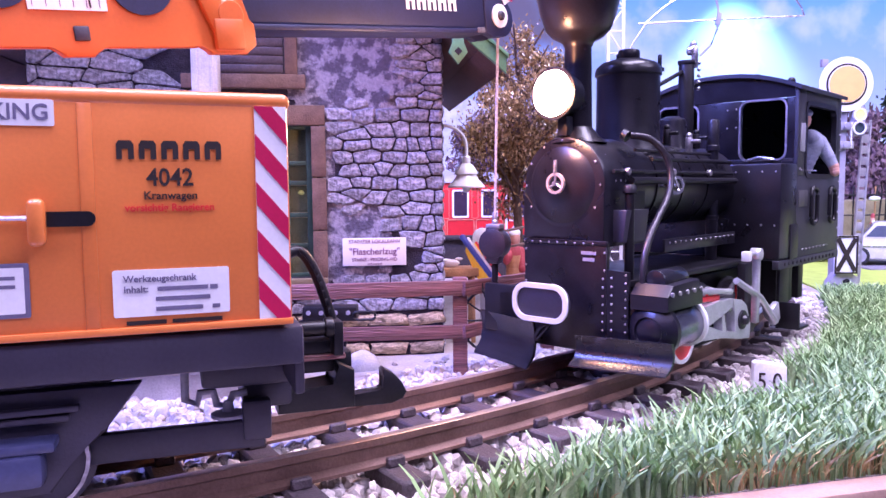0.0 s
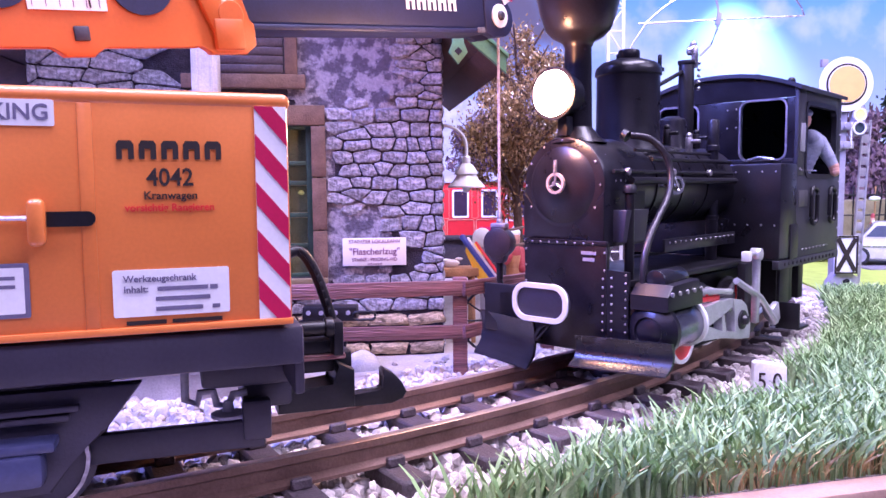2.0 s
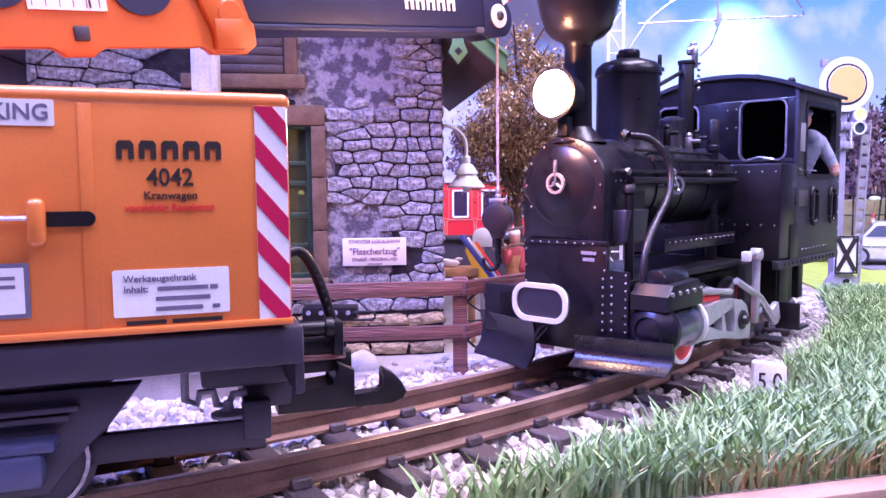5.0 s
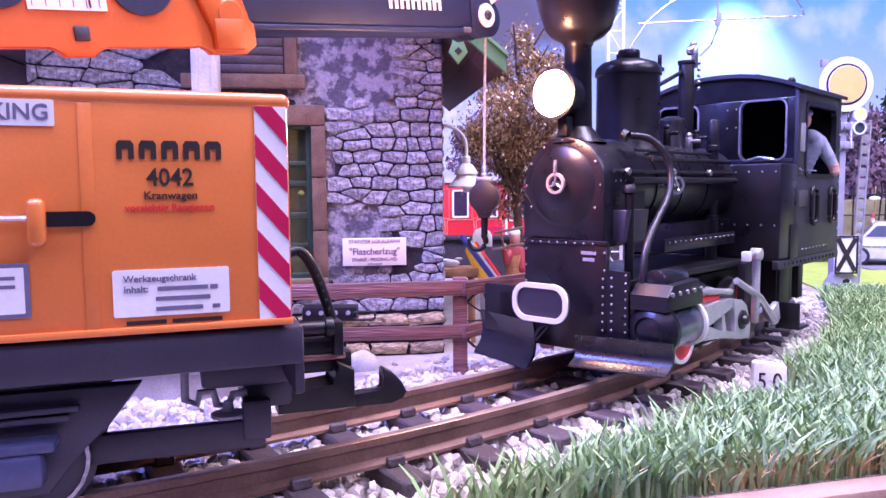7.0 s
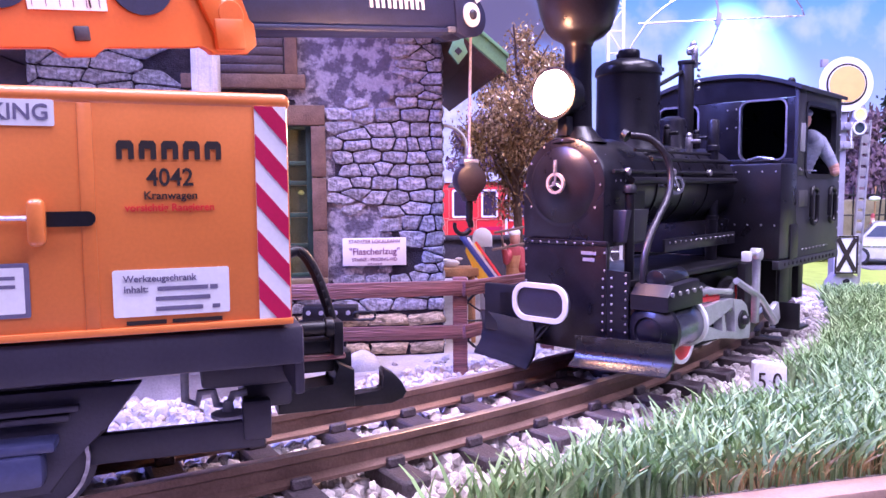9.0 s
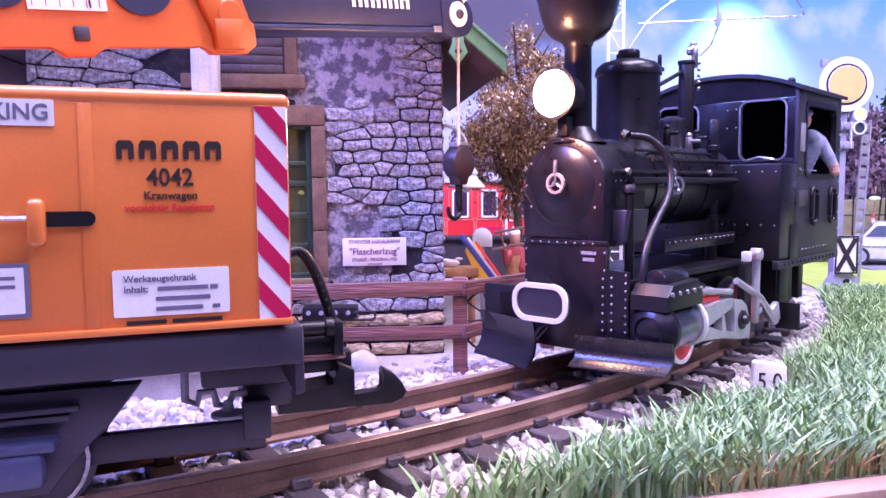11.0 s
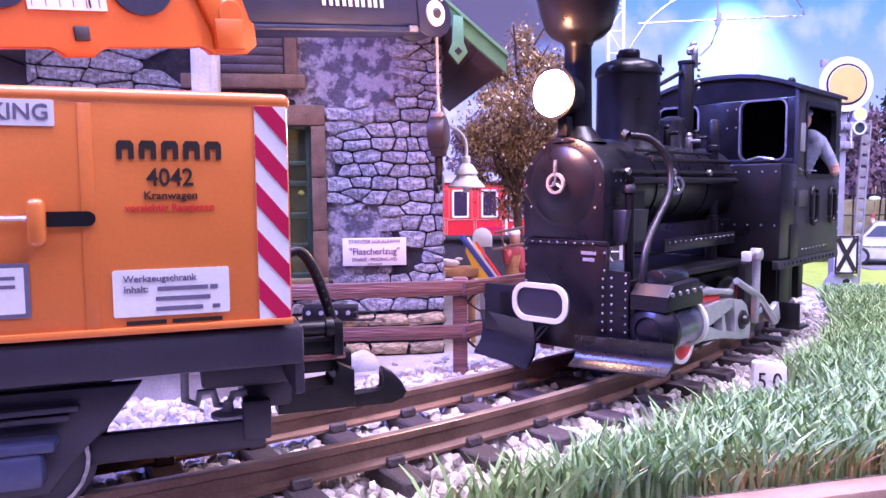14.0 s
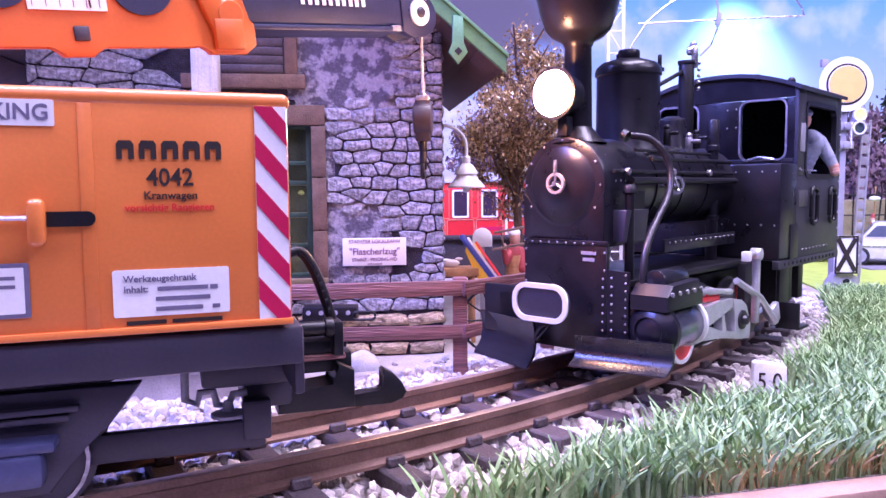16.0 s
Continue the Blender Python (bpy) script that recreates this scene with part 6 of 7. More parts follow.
# ---- yard things ----
def yard_things():
    bm = B()
    box(bm, 84 * K, 62 * K, 24 * K, (0, 0, 12 * K), bevel=1.2 * K)
    box(bm, 88 * K, 66 * K, 4 * K, (0, 0, 21.5 * K), bevel=1 * K)
    single("platform_block", bm, CONCRETE, "pale concrete platform block beside the track", "platform", pose(-0.150, 0.403, -0.0205, 0, 0, 8))
    bm = B()
    box(bm, 15.5 * K, 10 * K, 250 * K, (0, 0, 125 * K), bevel=0.8 * K)
    box(bm, 19 * K, 13 * K, 6 * K, (0, 0, 3 * K), bevel=0.8 * K)
    for x in (-4.5, 4.5):
        box(bm, 2 * K, 11 * K, 250 * K, (x * K, 0, 125 * K), bevel=0.4 * K)
    single("mast_post", bm, CONCRETE, "pale grey square mast before the house", "post", pose(-0.1425, 0.455, -0.0205, 0, 0, 4))
    # low trolley behind the fence
    t = thing("hand_trolley", pose(-0.072, 0.468, -0.020), "low dark metal hand trolley with drawbar ring", "trolley")
    bm = B()
    box(bm, 34 * K, 14 * K, 9 * K, (0, 0, 35 * K), bevel=0.8 * K)
    part("bed", bm, SATIN, t)
    for x in (-13, -5, 4, 12):
        bm = B()
        cyl(bm, 1.5 * K, 1 * K, (x * K, -7.2 * K, 36 * K), (90, 0, 0), seg=10)
        part("stud", bm, SIGNAL_GREY, t)
    for x in (-13, -6):
        bm = B()
        cyl(bm, 15.5 * K, 4 * K, (x * K, 4 * K, 15.8 * K), (90, 0, 0), bevel=0.8 * K, seg=24)
        part("wheel", bm, SATIN, t)
    bm = B()
    q = rounded(14, 5, 2.4)
    tube(bm, [((22 + a) * K, -7.2 * K, (34 + b) * K) for a, b in q + q[:1]], 0.9 * K, 6)
    part("drawbar_ring", bm, SATIN, t)
    # wooden stand with white goose figure
    s = thing("wooden_stand", pose(0.008, 0.545, -0.020, 0, 0, 6), "small wooden stand with open legs", "table")
    bm = B()
    box(bm, 34 * K, 22 * K, 6 * K, (0, 0, 52.4 * K), bevel=0.7 * K)
    part("top", bm, WOOD, s)
    for x in (-13, 13):
        for y in (-8, 8):
            bm = B()
            box(bm, 3 * K, 3 * K, 50 * K, (x * K, y * K, 25 * K), bevel=0.4 * K)
            part("leg", bm, WOOD, s)
    bm = B()
    ball(bm, 6 * K, (0, 0, 5 * K), (1.7, 0.8, 0.75))
    ball(bm, 3 * K, (9 * K, 0, 10 * K), (1.6, 0.7, 0.6))
    ball(bm, 5 * K, (-6 * K, 0, 8 * K), (1.5, 0.6, 0.5))
    single("white_goose", bm, WHITE, "white goose figure on the wooden stand", "goose", pose(0.006, 0.543, 0.0355) @ Matrix.Diagonal((0.62, 0.7, 0.62, 1)))
    # spoked cart wheel
    c = thing("cart_wheel", pose(0.034, 0.503, 0.003, 0, 0, 10), "dark spoked cart wheel leaning by the fence", "wheel")
    bm = B()
    n = 28
    ring_plate(bm, [(x * K, z * K) for x, z in arc(0, 0, 23, 0, 347, n - 1)], [(x * K, z * K) for x, z in arc(0, 0, 21.4, 0, 347, n - 1)], 2.4 * K)
    part("rim", bm, SATIN, c)
    for k in range(5):
        a = math.pi * k / 5
        bm = B()
        tube(bm, [(-22 * K * math.cos(a), 1.2 * K, -22 * K * math.sin(a)), (22 * K * math.cos(a), 1.2 * K, 22 * K * math.sin(a))], 0.7 * K, 6)
        part("spoke", bm, SATIN, c)
    bm = B()
    cyl(bm, 3 * K, 6 * K, (0, 1.2 * K, 0), (90, 0, 0), bevel=0.5 * K, seg=14)
    part("hub", bm, SATIN, c)
    # leaning boards
    for name, x, y, w, L, mt, rz, lab in (("yellow_board", 0.040, 0.535, 10.5, 80, YELLOW, 24, "yellow rounded board leaning by the fence"), ("blue_board", 0.059, 0.529, 4.0, 99, BLUE, 36, "narrow blue board with white edge leaning by the fence"), ("white_board", 0.0625, 0.526, 1.8, 97, WHITE, 36, "thin white board leaning by the fence"), ("red_board", 0.064, 0.524, 1.8, 92, RED, 35, "thin red board leaning by the fence")):
        bm = B()
        prism(bm, [(a * K, (b + L / 2) * K) for a, b in rounded(w, L, w * 0.48, 5)], 2 * K, bevel=0.4 * K)
        single(name, bm, mt, lab, "board", pose(x + 0.012, y, -0.020, -4, -rz, 0), "boards leaning by the fence")
    doll("worker_doll", pose(0.0575, 0.60, -0.020, 0, 0, 20) @ Matrix.Diagonal((0.78, 0.78, 0.97, 1)), "plain painted worker doll in red vest carrying a ladder",
         limb((-4, 0, 4), (-3, 0, 32), 4.5, 5.5, 4) + limb((5, 0, 4), (3, 0, 32), 4.5, 5.5, 4) + limb((0, 0, 34), (0, 0, 60), 8, 8.5, 3, 8)
         + limb((8, -1, 63), (6, -8, 50), 4.8, 4.0, 2) + limb((-5, -2, 62), (-12, -8, 57), 4.6, 3.6, 2) + limb((-12, -8, 57), (-15, -9, 66), 3.4, 2.8, 2)
         + limb((-15, -9, 67), (-15, -9, 69), 2.8, 2.8, 0, 2) + limb((0, 0, 62), (0, 0, 64), 8.5, 7.5, 2, 3) + [(6.0, (1, -1, 75), (0.95, 0.95, 1.15), 0), (6.3, (1, 0, 79), (1.0, 1.0, 0.7), 5)])
    l = thing("carried_ladder", pose(0.0615, 0.588, 0.0485, 0, -9, 14), "pale wooden ladder on the worker's shoulder", "ladder")
    for z in (0, 13):
        bm = B()
        box(bm, 44 * K, 1.6 * K, 2.0 * K, ((z - 6) * 0.3 * K, 0, z * K), bevel=0.3 * K)
        part("rail", bm, BROWN_WOOD, l)
    for x in (-14, 12):
        bm = B()
        tube(bm, [(x * K, 0, 0), (x * K, 0, 13 * K)], 0.9 * K, 6)
        part("rung", bm, BROWN_WOOD, l)
    # white standing panel
    p = thing("signal_stand", pose(0.034, 0.64, -0.020), "white signal stand with a round topped panel", "stand")
    bm = B()
    box(bm, 4 * K, 4 * K, 66 * K, (0, 0, 33 * K), bevel=0.5 * K)
    part("post", bm, SIGNAL_GREY, p)
    bm = B()
    prism(bm, [(-8.5 * K, 63 * K), (8.5 * K, 63 * K)] + [(x * K, z * K) for x, z in arc(0, 71, 8.5, 0, 180, 10)], 2 * K, pose(0, -3.5 * K, 0), bevel=0.3 * K)
    part("panel", bm, LAMP_WHITE, p)


yard_things()


# ---- red railcar in the distance ----
LINING = mat("pale_red_lining", (0.80, 0.30, 0.20), 0.5, var=0.08, bump=0)


def railcar():
    r = thing("railcar", pose(0.16, 1.12, -0.020, 0, 0, 6), "red model railcar with white window frames and cream lining", "railcar")
    bm = B()
    box(bm, 420 * K, 90 * K, 88 * K, (0, 0, 80 * K), bevel=4 * K, seg=3)
    body = part("body", bm, RED, r)
    bm = B()
    box(bm, 416 * K, 80 * K, 20 * K, (0, 0, 26 * K), bevel=2 * K)
    part("underframe", bm, SATIN, r)
    bm = B()
    prism(bm, [(-48 * K, 122 * K)] + [(x * K, z * K) for x, z in arc(0, 122, 48, 0, 180, 14, 16)][0:], 430 * K, pose(-215 * K, 0, 0, 0, 0, -90))
    part("roof", bm, SIGNAL_GREY, r)
    for i in range(9):
        x = -182 + i * 42
        bm = B()
        ring_plate(bm, [((x + a) * K, (92 + b) * K) for a, b in rounded(24, 40, 2)], [((x + a) * K, (92 + b) * K) for a, b in rounded(19, 35, 1.5)], 3 * K, pose(0, -47 * K, 0))
        w = part("window", bm, WHITE, r, "white window frame")
        bm = B()
        box(bm, 20 * K, 1 * K, 36 * K, (x * K, -45.4 * K, 92 * K))
        part("pane", bm, mat("dark_window", (0.05, 0.03, 0.05), 0.1, var=0.1, bump=0), w)
        bm = B()
        q = rounded(9, 42, 2)
        tube(bm, [((x + 21 + a) * K, -45.6 * K, (92 + b) * K) for a, b in q + q[:1]], 0.4 * K, 5)
        part("lining", bm, LINING, w)
        bm = B()
        q = rounded(39, 30, 3)
        tube(bm, [((x + a) * K, -45.6 * K, (54 + b) * K) for a, b in q + q[:1]], 0.6 * K, 5)
        part("lining", bm, LINING, w)
    for x, n in ((-96, 34), (80, 34)):
        bm = B()
        box(bm, n * K, 0.6 * K, 5 * K, (x * K, -45.5 * K, 56 * K))
        part("print_bar", bm, STRIPE_RED, r)
    for x in (-150, -100, 100, 150):
        for y in (-26, 26):
            bm = B()
            cyl(bm, 15 * K, 6 * K, (x * K, y * K, 15 * K), (90, 0, 0), bevel=0.8 * K)
            part("wheel", bm, WORN_STEEL, r)


railcar()


# dark box put before the railcar in place of the shade beneath it
bm = B()
box(bm, 0.34, 0.03, 0.050, (0.10, 0.95, 0.0045), bevel=0.002)
box(bm, 0.35, 0.036, 0.004, (0.10, 0.948, 0.031), bevel=0.001)
single("railcar_shade_box", bm, mat("railcar_shade_brown", (0.035, 0.024, 0.026), 0.8, var=0.35, scale=160, bump=0.4), "low dark box standing in for the shade under the railcar", "wall")


# ---- masts ----
def lattice(name, m, w, hgt, label, step):
    t = thing(name, m, label, "mast", "white lattice masts")
    for x in (-w / 2, w / 2):
        bm = B()
        box(bm, 3 * K, 3 * K, hgt * K, (x * K, 0, hgt / 2 * K), bevel=0.3 * K)
        part("upright", bm, LAMP_WHITE, t)
    z, s = 4, 1
    while z + step < hgt:
        bm = B()
        tube(bm, [(-s * w / 2 * K, 0, z * K), (s * w / 2 * K, 0, (z + step) * K)], 0.9 * K, 6)
        part("brace", bm, LAMP_WHITE, t)
        bm = B()
        tube(bm, [(-w / 2 * K, 0, z * K), (w / 2 * K, 0, z * K)], 0.8 * K, 6)
        part("tie_bar", bm, LAMP_WHITE, t)
        z, s = z + step, -s


lattice("lattice_mast", pose(0.1735, 0.75, -0.020), 15, 420, "white lattice mast behind the locomotive", 22)
lattice("lattice_mast", pose(0.094, 1.0, -0.020), 16, 105, "short white lattice mast before the railcar", 22)


def signal():
    s = thing("disc_signal", pose(0.4240, 0.80, -0.020), "grey railway signal with round amber disc and yellow lamp", "signal")
    bm = B()
    box(bm, 10 * K, 8 * K, 205 * K, (2.5 * K, 0, 102 * K), bevel=0.6 * K)
    box(bm, 2 * K, 10 * K, 205 * K, (-2.5 * K, 0, 102 * K), bevel=0.4 * K)
    part("post", bm, SIGNAL_GREY, s)
    z0 = 219.5
    bm = B()
    lathe(bm, [(28.2 * K, 0), (28.6 * K, 0.6 * K), (28.6 * K, 1.8 * K), (28.2 * K, 2.2 * K)], (3.2 * K, -6 * K, z0 * K), (90, 0, 0), seg=56)
    d = part("disc", bm, WHITE, s, "white disc with black ring and amber face")
    bm = B()
    lathe(bm, [(21.6 * K, 0), (21.6 * K, 0.5 * K)], (3.2 * K, -8.2 * K, z0 * K), (90, 0, 0), seg=48)
    part("black_ring", bm, INK, d)
    bm = B()
    lathe(bm, [(19.6 * K, 0), (19.6 * K, 0.4 * K)], (3.2 * K, -8.7 * K, z0 * K), (90, 0, 0), seg=48)
    part("white_ring", bm, WHITE, d)
    bm = B()
    lathe(bm, [(18.8 * K, 0), (18.8 * K, 0.5 * K)], (3.2 * K, -9.1 * K, z0 * K), (90, 0, 0), seg=48)
    part("amber_face", bm, AMBER, d, "amber painted face")
    bm = B()
    box(bm, 7 * K, 5 * K, 8 * K, (-18 * K, -2 * K, (z0 + 23) * K), bevel=0.8 * K)
    part("disc_clip", bm, SIGNAL_GREY, d)
    bm = B()
    box(bm, 15 * K, 5 * K, 31 * K, (19 * K, -3 * K, 181 * K), bevel=1 * K)
    lb = part("lamp_plate", bm, SIGNAL_GREY, s, "grey lamp plate with two lenses")
    for z, mt in ((188, YELLOW_LIGHT), (174, mat("dark_lens", (0.05, 0.07, 0.08), 0.15, var=0.1, bump=0))):
        bm = B()
        ring_plate(bm, [(19 * K + x * K, z * K + q * K) for x, q in arc(0, 0, 7.2, 0, 347, 27)], [(19 * K + x * K, z * K + q * K) for x, q in arc(0, 0, 5.6, 0, 347, 27)], -3 * K, pose(0, -5.4 * K, 0))
        part("lens_hood", bm, LAMP_WHITE, lb)
        bm = B()
        cyl(bm, 5.7 * K, 1.5 * K, (19 * K, -6.2 * K, z * K), (90, 0, 0), seg=24)
        part("lens", bm, mt, lb, "round signal lens")
    for z in (176, 156):
        bm = B()
        box(bm, 22 * K, 4 * K, 8 * K, (3 * K, -5 * K, z * K), bevel=0.8 * K)
        cyl(bm, 4 * K, 5 * K, (6 * K, -7 * K, z * K), (90, 0, 0), bevel=0.6 * K, seg=16)
        part("bracket", bm, SIGNAL_GREY, s)
    bm = B()
    tube(bm, [(10 * K, -8 * K, 180 * K), (10.5 * K, -8 * K, 153 * K)], 0.8 * K, 6)
    part("pull_rod", bm, LAMP_WHITE, s)
    l = thing("mast_ladder", pose(0.4560, 0.815, -0.020, 0, 2.2, 0), "grey perforated mast behind the signal", "mast")
    for x in (-4.2, 4.2):
        bm = B()
        box(bm, 2 * K, 3 * K, 185 * K, (x * K, 0, 92 * K), bevel=0.3 * K)
        part("upright", bm, SIGNAL_GREY, l)
    for i in range(15):
        bm = B()
        box(bm, 7 * K, 1.5 * K, 9 * K, (0, 0, (8 + i * 12) * K), bevel=0.3 * K)
        part("rung", bm, SIGNAL_GREY, l)
    # crossed board
    c = thing("cross_board", pose(0.4235, 0.775, -0.020), "white board with black crossed diagonals on a grey base", "sign")
    bm = B()
    box(bm, 24 * K, 1.6 * K, 40 * K, (0, 0, 40.5 * K))
    part("board", bm, WHITE, c)
    for a in (1, -1):
        bm = B()
        L = math.hypot(20, 37)
        box(bm, 4.6 * K, 0.6 * K, (L - 3) * K, (0, (-1.2 - 0.2 * (a < 0)) * K, 40.5 * K), rot=(0, a * math.degrees(math.atan2(20, 37)), 0))
        part("diagonal", bm, INK, c)
    bm = B()
    ring_plate(bm, [(x * K, (z + 40.5) * K) for x, z in ((12.0, 20), (-12.0, 20), (-12.0, -20), (12.0, -20))], [(x * K, (z + 40.5) * K) for x, z in ((10.4, 18.4), (-10.4, 18.4), (-10.4, -18.4), (10.4, -18.4))], -0.9 * K, pose(0, -0.8 * K, 0))
    part("border", bm, INK, c)
    bm = B()
    prism(bm, [(-15 * K, 0), (14 * K, 0), (14 * K, 17 * K), (8 * K, 21 * K), (-8 * K, 21 * K), (-15 * K, 12 * K)], 12 * K, pose(0, 2 * K, 0), bevel=1 * K)
    part("base", bm, SIGNAL_GREY, c)
    bm = B()
    cyl(bm, 4 * K, 3 * K, (2 * K, 1.4 * K, 11 * K), (90, 0, 0), seg=20, bevel=0.4 * K)
    cyl(bm, 2.2 * K, 4 * K, (2 * K, 1 * K, 11 * K), (90, 0, 0), seg=16)
    part("base_knob", bm, SATIN, c)


signal()


# speed stone
sp = thing("speed_stone", pose(0.1725, 0.3865, -0.0215, 0, 0, -8), "small white marker stone with the number 50", "marker")
bm = B()
prism(bm, [(-8.8 * K, -4.2 * K), (8.8 * K, -4.2 * K), (8.4 * K, 19.5 * K), (6.8 * K, 20.6 * K), (-7 * K, 22.3 * K), (-8.4 * K, 21.2 * K)], 6 * K, pose(0, -3 * K, 0), bevel=0.9 * K)
part("stone_body", bm, mat("chalky_white_plastic", (0.72, 0.70, 0.70), 0.7, var=0.1), sp)
words("number_paint", "5 0", 12.5 * K, INK, sp, pose(-0.3 * K, -3.15 * K, 11.5 * K, 90, 0, 0), 0.0001, wide=0.80)


# ---- white car ----
def car():
    c = thing("parked_car", pose(0.634, 1.010, -0.0157, 0, 0, -28), "white model saloon car parked on the grey road", "car")
    low = [(-88, 12), (-89, 22), (-86, 31), (-80, 34.5), (-44, 37), (60, 37), (86, 35), (89, 26), (88, 12), (80, 9), (-80, 9)]
    bm = B()
    prism(bm, [(x * K, z * K) for x, z in low], 66 * K, pose(0, -33 * K, 0), bevel=2.5 * K)
    part("body", bm, CREAM, c)
    bm = B()
    prism(bm, [(x * K, z * K) for x, z in ((-56, 36), (-39, 56.5), (-34, 59), (28, 59), (38, 55), (54, 36))], 58 * K, pose(0, -29 * K, 0), bevel=2.5 * K)
    part("roof", bm, CREAM, c)
    for q in ([(-49, 39), (-36.5, 54), (-6, 55.5), (-6, 39)], [(-2, 39), (-2, 55.5), (27, 55.5), (34, 52), (44, 39)]):
        bm = B()
        prism(bm, [(x * K, z * K) for x, z in q], 0.8 * K, pose(0, -29.6 * K, 0))
        part("side_window", bm, mat("car_glass", (0.09, 0.10, 0.16), 0.12, var=0.1, bump=0), c)
    bm = B()
    prism(bm, [(-25 * K, 0), (25 * K, 0), (22 * K, 22 * K), (-22 * K, 22 * K)], 0.8 * K, pose(-54.5 * K, 0, 38.5 * K, 0, 39, 0) @ pose(0, 0, 0, 0, 0, 90))
    part("windscreen", bm, mat("car_glass", (0.09, 0.10, 0.16), 0.12, var=0.1, bump=0), c)
    for x in (-2, 28):
        bm = B()
        box(bm, 9 * K, 1.4 * K, 1.4 * K, (x * K, -33.6 * K, 32 * K), bevel=0.4 * K)
        part("door_handle", bm, STEEL, c)
    bm = B()
    lathe(bm, [(5 * K, 0), (5 * K, 1.5 * K), (3 * K, 2.6 * K)], (-88.5 * K, -23 * K, 25 * K), (0, -90, 0), seg=16)
    part("headlamp", bm, WHITE, c)
    bm = B()
    box(bm, 172 * K, 1 * K, 1.6 * K, (0, -33.4 * K, 26 * K))
    part("trim_strip", bm, STEEL, c)
    for x in (-56, 56):
        for s in (-1, 1):
            bm = B()
            lathe(bm, [(7 * K, 0), (11.5 * K, 0), (12.5 * K, 2 * K), (12.5 * K, 8 * K), (11.5 * K, 9.5 * K), (7 * K, 9.8 * K)], (x * K, (s * 25) * K, 12.5 * K), (-90 * s, 0, 0), seg=28)
            w = part("wheel", bm, TYRE, c)
            bm = B()
            lathe(bm, [(3 * K, 0), (8.5 * K, 0), (8.5 * K, 1.5 * K), (6 * K, 1.2 * K), (3 * K, 2.4 * K)], (x * K, s * 34.6 * K, 12.5 * K), (-90 * s, 0, 0), seg=24)
            part("rim", bm, SIGNAL_GREY, w)
    bm = B()
    box(bm, 4 * K, 50 * K, 5 * K, (-88 * K, 0, 16 * K), bevel=1 * K)
    part("bumper", bm, STEEL, c)


car()


# ---- wire frame hung over the yard ----
def wire_frame():
    w = thing("hanging_wire_frame", pose(0, 0.9, 0), "thin bowed metal wire frame hanging from a ceiling cable", "wire frame")
    bm = B()
    tube(bm, [(0.2350, 0, 0.2874), (0.4320, 0, 0.2950)], 0.0011, 8)
    part("cross_bar", bm, STEEL, w)
    bm = B()
    pts = [(0.432, 0, 0.2950), (0.429, 0, 0.304), (0.421, 0, 0.315), (0.405, 0, 0.328), (0.380, 0, 0.340), (0.350, 0, 0.344), (0.318, 0, 0.336), (0.298, 0, 0.327), (0.279, 0, 0.3155), (0.262, 0, 0.304), (0.246, 0, 0.290), (0.230, 0, 0.267), (0.218, 0, 0.243)]
    tube(bm, pts, 0.0011, 8)
    part("bow", bm, STEEL, w)
    bm = B()
    tube(bm, [(0.322, 0, 1.725), (0.322, 0, 0.40), (0.3235, 0, 0.33), (0.3300, 0, 0.303), (0.3290, 0, 0.280), (0.322, 0, 0.262), (0.309, 0, 0.249)], 0.0015, 8)
    part("cable", bm, SIGNAL_GREY, w)
    bm = B()
    box(bm, 0.006, 0.005, 0.015, (0.3305, 0, 0.292), rot=(0, 12, 0), bevel=0.001)
    part("clamp", bm, SIGNAL_GREY, w)


wire_frame()


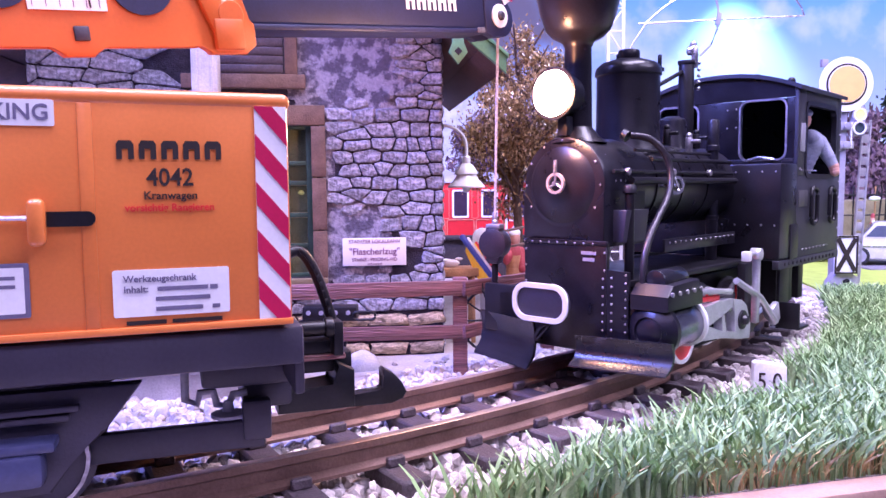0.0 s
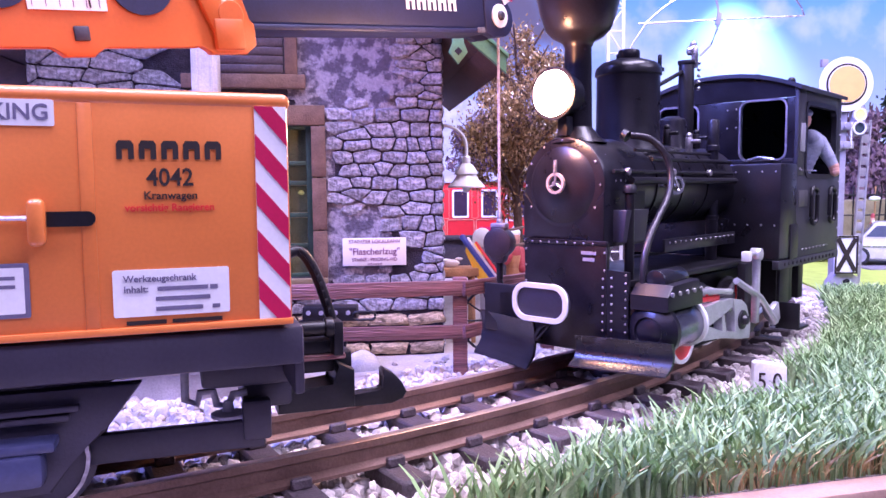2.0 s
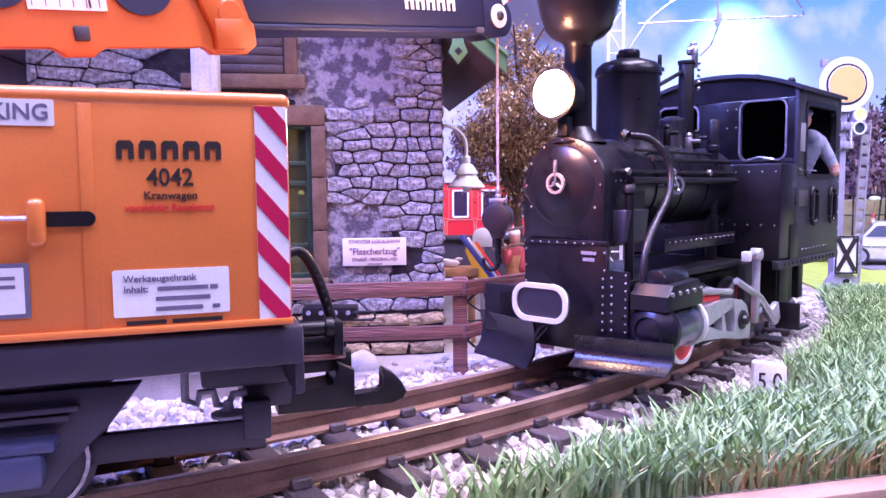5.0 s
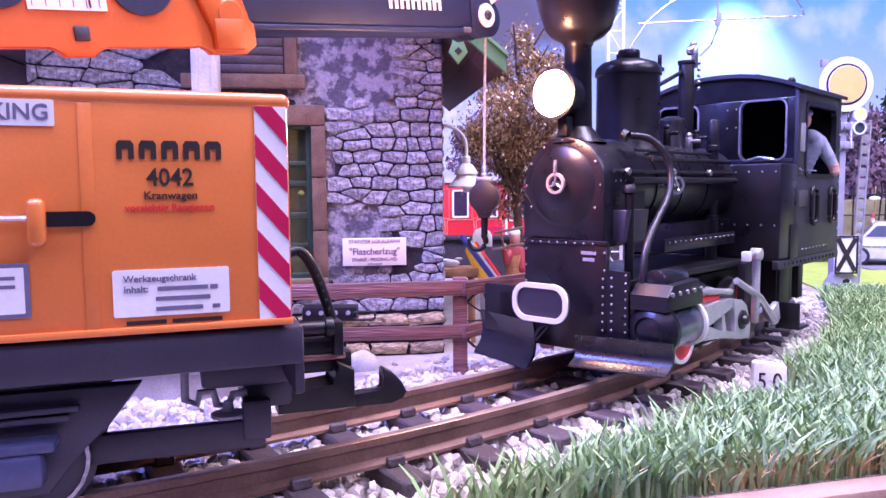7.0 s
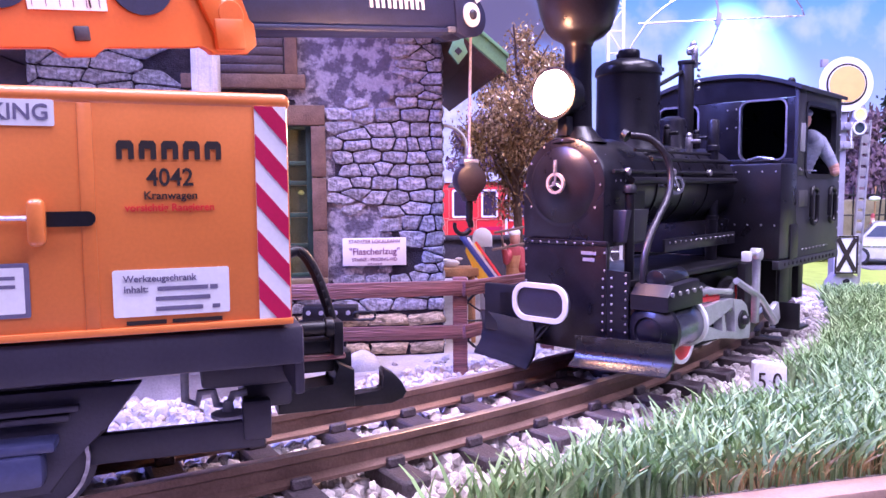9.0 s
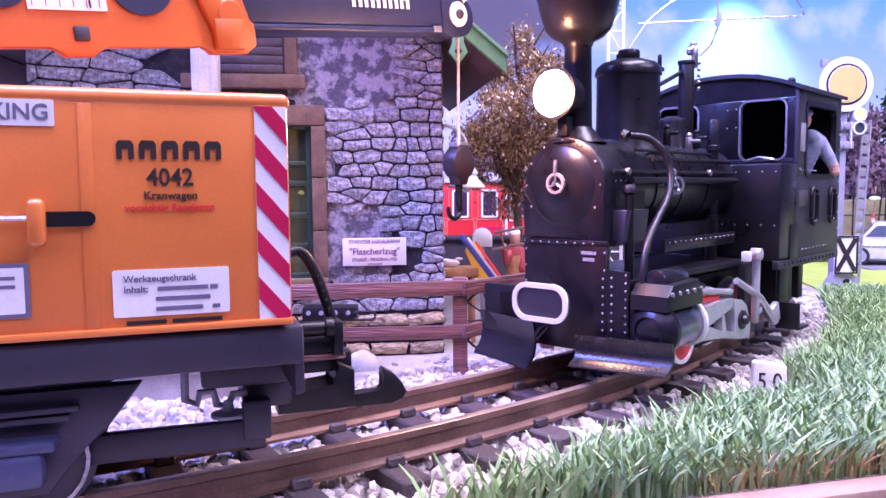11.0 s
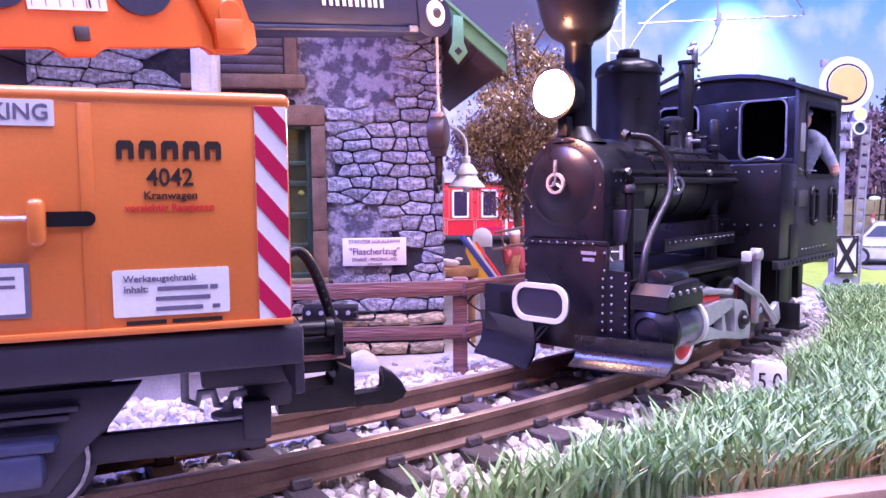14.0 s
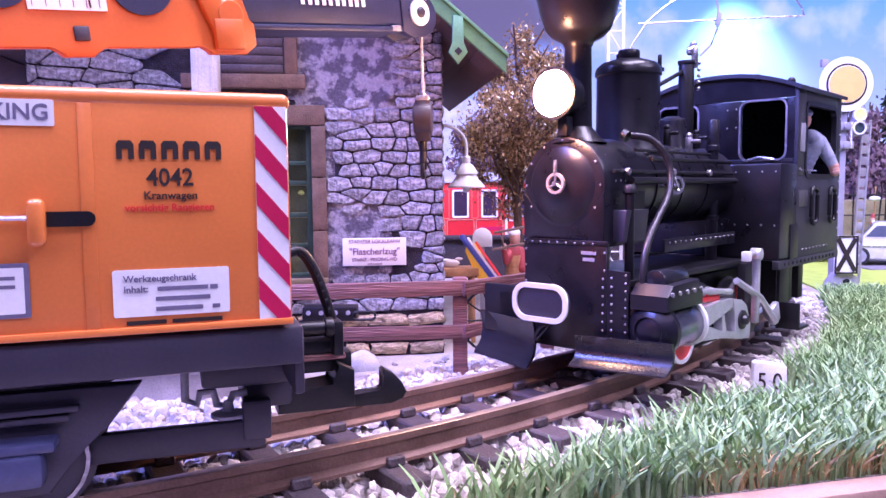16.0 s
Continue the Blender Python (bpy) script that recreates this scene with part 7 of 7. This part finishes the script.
# ---- trees ----
def tree(name, m, height, rx, rz, cz, leaf, count, leafmat, label, seed, cone=False, lsize=0.004):
    t = thing(name, m, label, "tree", "" if name == "bronze_tree" else "trees before the backdrop")
    r = random.Random(seed)
    bm = B()
    tube(bm, [(r.uniform(-1, 1) * 0.002, r.uniform(-1, 1) * 0.002, height * k / 6) for k in range(7)], [0.005 * height / 0.2 * (1 - 0.13 * k) for k in range(7)], 8)
    tips = []
    for k in range(16):
        z = cz - rz * 0.7 + rz * 1.5 * k / 15
        a = r.uniform(0, 6.28)
        q = rx * (0.8 if not cone else 0.9 * max(0.1, 1 - k / 16))
        e = Vector((q * math.cos(a), q * math.sin(a), z + 0.02))
        tips.append(e)
        tube(bm, [(0, 0, max(0.01, z - 0.02)), tuple(e * 0.5 + Vector((0, 0, z * 0.45))), tuple(e)], [0.0018, 0.0012, 0.0006], 5)
    part("trunk", bm, BARK, t)
    V, F = [], []
    clumps = []
    for k in range(46):
        while True:
            p = Vector((r.uniform(-1, 1), r.uniform(-1, 1), r.uniform(-1, 1)))
            if 0.3 < p.length < 1:
                break
        s = 1.0
        if cone:
            s = max(0.12, 0.5 - 0.5 * p.z)
        clumps.append((Vector((p.x * rx * s, p.y * rx * s, cz + p.z * rz)), r.uniform(0.16, 0.34) * rx))
    for _ in range(count):
        c, cr = r.choice(clumps)
        p = c + Vector((r.gauss(0, cr * 0.6), r.gauss(0, cr * 0.6), r.gauss(0, cr * 0.6)))
        rot = Euler((r.uniform(0, 6), r.uniform(0, 6), r.uniform(0, 6))).to_matrix()
        s = lsize * r.uniform(0.6, 1.4)
        b = len(V)
        for q in ((-s, 0, 0), (0, -s * 0.5, s * 0.15), (s, 0, 0), (0, s * 0.5, s * 0.15)):
            V.append(tuple(p + rot @ Vector(q)))
        F += [(b, b + 1, b + 2), (b, b + 2, b + 3)]
    me = bpy.data.meshes.new("crown")
    me.from_pydata(V, [], F)
    me.materials.append(leafmat)
    ob = new("crown", me)
    ob.parent = t
    tagged(ob, kind="stuff")
    return t


tree("bronze_tree", pose(0.071, 0.70, -0.020), 0.225, 0.047, 0.084, 0.178, 0, 27000, BRONZE_LEAF, "bronze leaved model tree with glittering foliage", 3, lsize=0.0018)
tree("purple_tree", pose(0.075, 1.45, -0.020), 0.22, 0.055, 0.09, 0.165, 0, 5000, PURPLE_LEAF, "purple grey model tree in the distance", 4, lsize=0.0055)
tree("purple_tree", pose(0.17, 1.55, -0.020), 0.25, 0.06, 0.10, 0.185, 0, 4000, PURPLE_LEAF, "purple grey model tree in the distance", 9, lsize=0.0055)
for i, (x, y, hh) in enumerate(((0.915, 1.60, 0.29), (0.985, 1.62, 0.33), (0.945, 1.78, 0.31), (1.06, 1.70, 0.34), (0.965, 1.86, 0.25), (0.90, 1.82, 0.20), (1.02, 1.80, 0.26))):
    tree("conifer_tree", pose(x, y, -0.020), hh, 0.065, hh * 0.5, hh * 0.52, 0, 4500, DARK_LEAF if i % 2 else PURPLE_LEAF, "dark conifer model tree before the backdrop", 30 + i, True, 0.007)

# hedge
V, F = [], []
r = random.Random(15)
for _ in range(5000):
    p = Vector((0.545 + r.uniform(-0.035, 0.022), 1.09 + r.uniform(-0.02, 0.02), r.uniform(-0.02, 0.056)))
    rot = Euler((r.uniform(0, 6), r.uniform(0, 6), r.uniform(0, 6))).to_matrix()
    b = len(V)
    for q in ((-1, 0, 0), (0, -0.6, 0.1), (1, 0, 0), (0, 0.6, 0.1)):
        V.append(tuple(p + rot @ Vector(q) * 0.0042))
    F += [(b, b + 1, b + 2, b + 3)]
scatter_mesh("hedge", V, F, HEDGE, "trimmed moss green hedge behind the signal", "hedge")

# slope with garden fence behind the car
bm = B()
prism(bm, [(-0.5, -0.03), (0.9, -0.03), (0.9, 0.075), (0.3, 0.07), (-0.1, 0.055), (-0.5, 0.02)], 0.25, pose(0.75, 1.50, 0), bevel=0.01)
single("earth_bank", bm, mat("dry_earth", (0.30, 0.25, 0.15), 0.95, var=0.3, scale=40, bump=0.5), "dry grassy bank behind the lawn", "bank", kind="structure")
gf = thing("garden_fence", pose(0.80, 1.47, -0.0205), "dark thin garden fence before the bank", "fence")
for z in (0.055, 0.095):
    bm = B()
    tube(bm, [(-0.05, 0, z), (0.42, 0, z)], 0.0015, 6)
    part("rail", bm, SATIN, gf)
for i in range(22):
    bm = B()
    box(bm, 0.0022, 0.0022, 0.112, (-0.05 + i * 0.0215, 0, 0.056))
    part("picket", bm, SATIN if i % 3 == 0 else WOOD, gf)
gl = thing("bird_lamp_post", pose(0.845, 1.44, -0.0205), "dark curved garden lamp post with a white bird shape", "lamp")
bm = B()
tube(bm, [(0, 0, 0), (0.008, 0, 0.105), (0.006, 0, 0.113), (0.0, 0, 0.114), (-0.006, -0.003, 0.09)], 0.0016, 6)
part("post", bm, SATIN, gl)
# flattened ball stands for a white swan-like shape by the post
bm = B()
ball(bm, 0.010, (-0.008, -0.004, 0.088), (1.1, 0.9, 0.5))
part("white_bird", bm, WHITE, gl)

doll("garden_doll", pose(0.834, 1.435, -0.0205) @ Matrix.Diagonal((0.62, 0.62, 0.98, 1)), "small plain garden doll in a red cap behind the car",
     limb((0, 0, 5), (0, 0, 36), 8, 9, 2) + [(6, (0, 0, 49), (1, 1, 1.1), 0), (6.5, (0, 0, 55), (1, 1, 0.9), 2), (5, (0, -4, 44), (1, 0.6, 1), 5)])

lay_stones()


# ---- what moves ----
def between(table, t):
    for (t0, a), (t1, b) in zip(table, table[1:]):
        if t <= t1:
            s = min(1.0, max(0.0, (t - t0) / (t1 - t0)))
            return a + (b - a) * s
    return table[-1][1]


REACH = [(0, 64.7), (4.85, 64.7), (6.5, 55.3), (7.0, 53.0), (8.0, 46.9), (9.0, 40.3), (11.5, 26.7), (12.0, 23.9), (13.0, 17.3), (14.0, 11.7), (15.0, 5.2), (16.0, 0.0)]
HEIGHT = [(0, 60.0), (1.0, 60.0), (2.0, 60.5), (3.0, 62.5), (3.5, 65.0), (4.0, 69.0), (7.0, 88.0), (9.0, 98.0), (12.5, 114.5), (14.5, 125.5), (16.0, 130.5)]
TWIST = [(0, -30), (4.0, -25), (6.5, -15), (9.0, 20), (12.0, 62), (14.0, 78), (16.0, 88)]
SWAY = [(0, -2.2), (1.5, 0.3), (3.0, 1.3), (4.5, 0.5), (7, -1.0), (9, -1.5), (11.3, 0.0), (13.0, 0.8), (16.0, 0.6)]


def motions():
    times = [i * 0.5 for i in range(33)]
    boom_rows, hook_rows = [], []
    rope_rows = [[] for _ in ROPES]
    sheave = Vector((271.5, 0, 10)) * K
    for t in times:
        place = BOOM_LOW @ pose(between(REACH, t) * K, 0, 0)
        boom_rows.append((t, place))
        back = place.inverted()
        # the rope leaves the sheave on its outer side
        tip = place @ (sheave + Vector((6.2 * K, 0, 0)))
        bottom = Vector((tip.x + between(SWAY, t) * K, tip.y, between(HEIGHT, t) * K))
        hook_rows.append((t, back @ Matrix.Translation(bottom) @ pose(0, 0, 0, 0, 0, between(TWIST, t))))
        end = bottom + Vector((0, 0, 17 * K))
        hang = (tip - end).length
        line = (end - tip).normalized()
        turn = Vector((0, 0, -1)).rotation_difference(line).to_matrix().to_4x4()
        for i, rows in enumerate(rope_rows):
            s = hang - SEG * (i + 1)
            if s >= 0:
                rows.append((t, back @ Matrix.Translation(tip + line * s) @ turn))
            else:
                # wound in along the inside of the boom
                rows.append((t, pose((277.7 * K + s) - 6 * K, 0, 16 * K, 0, -80, 0)))
    walk(BOOM, boom_rows)
    walk(HOOK, hook_rows)
    for o, rows in zip(ROPES, rope_rows):
        walk(o, rows)


motions()
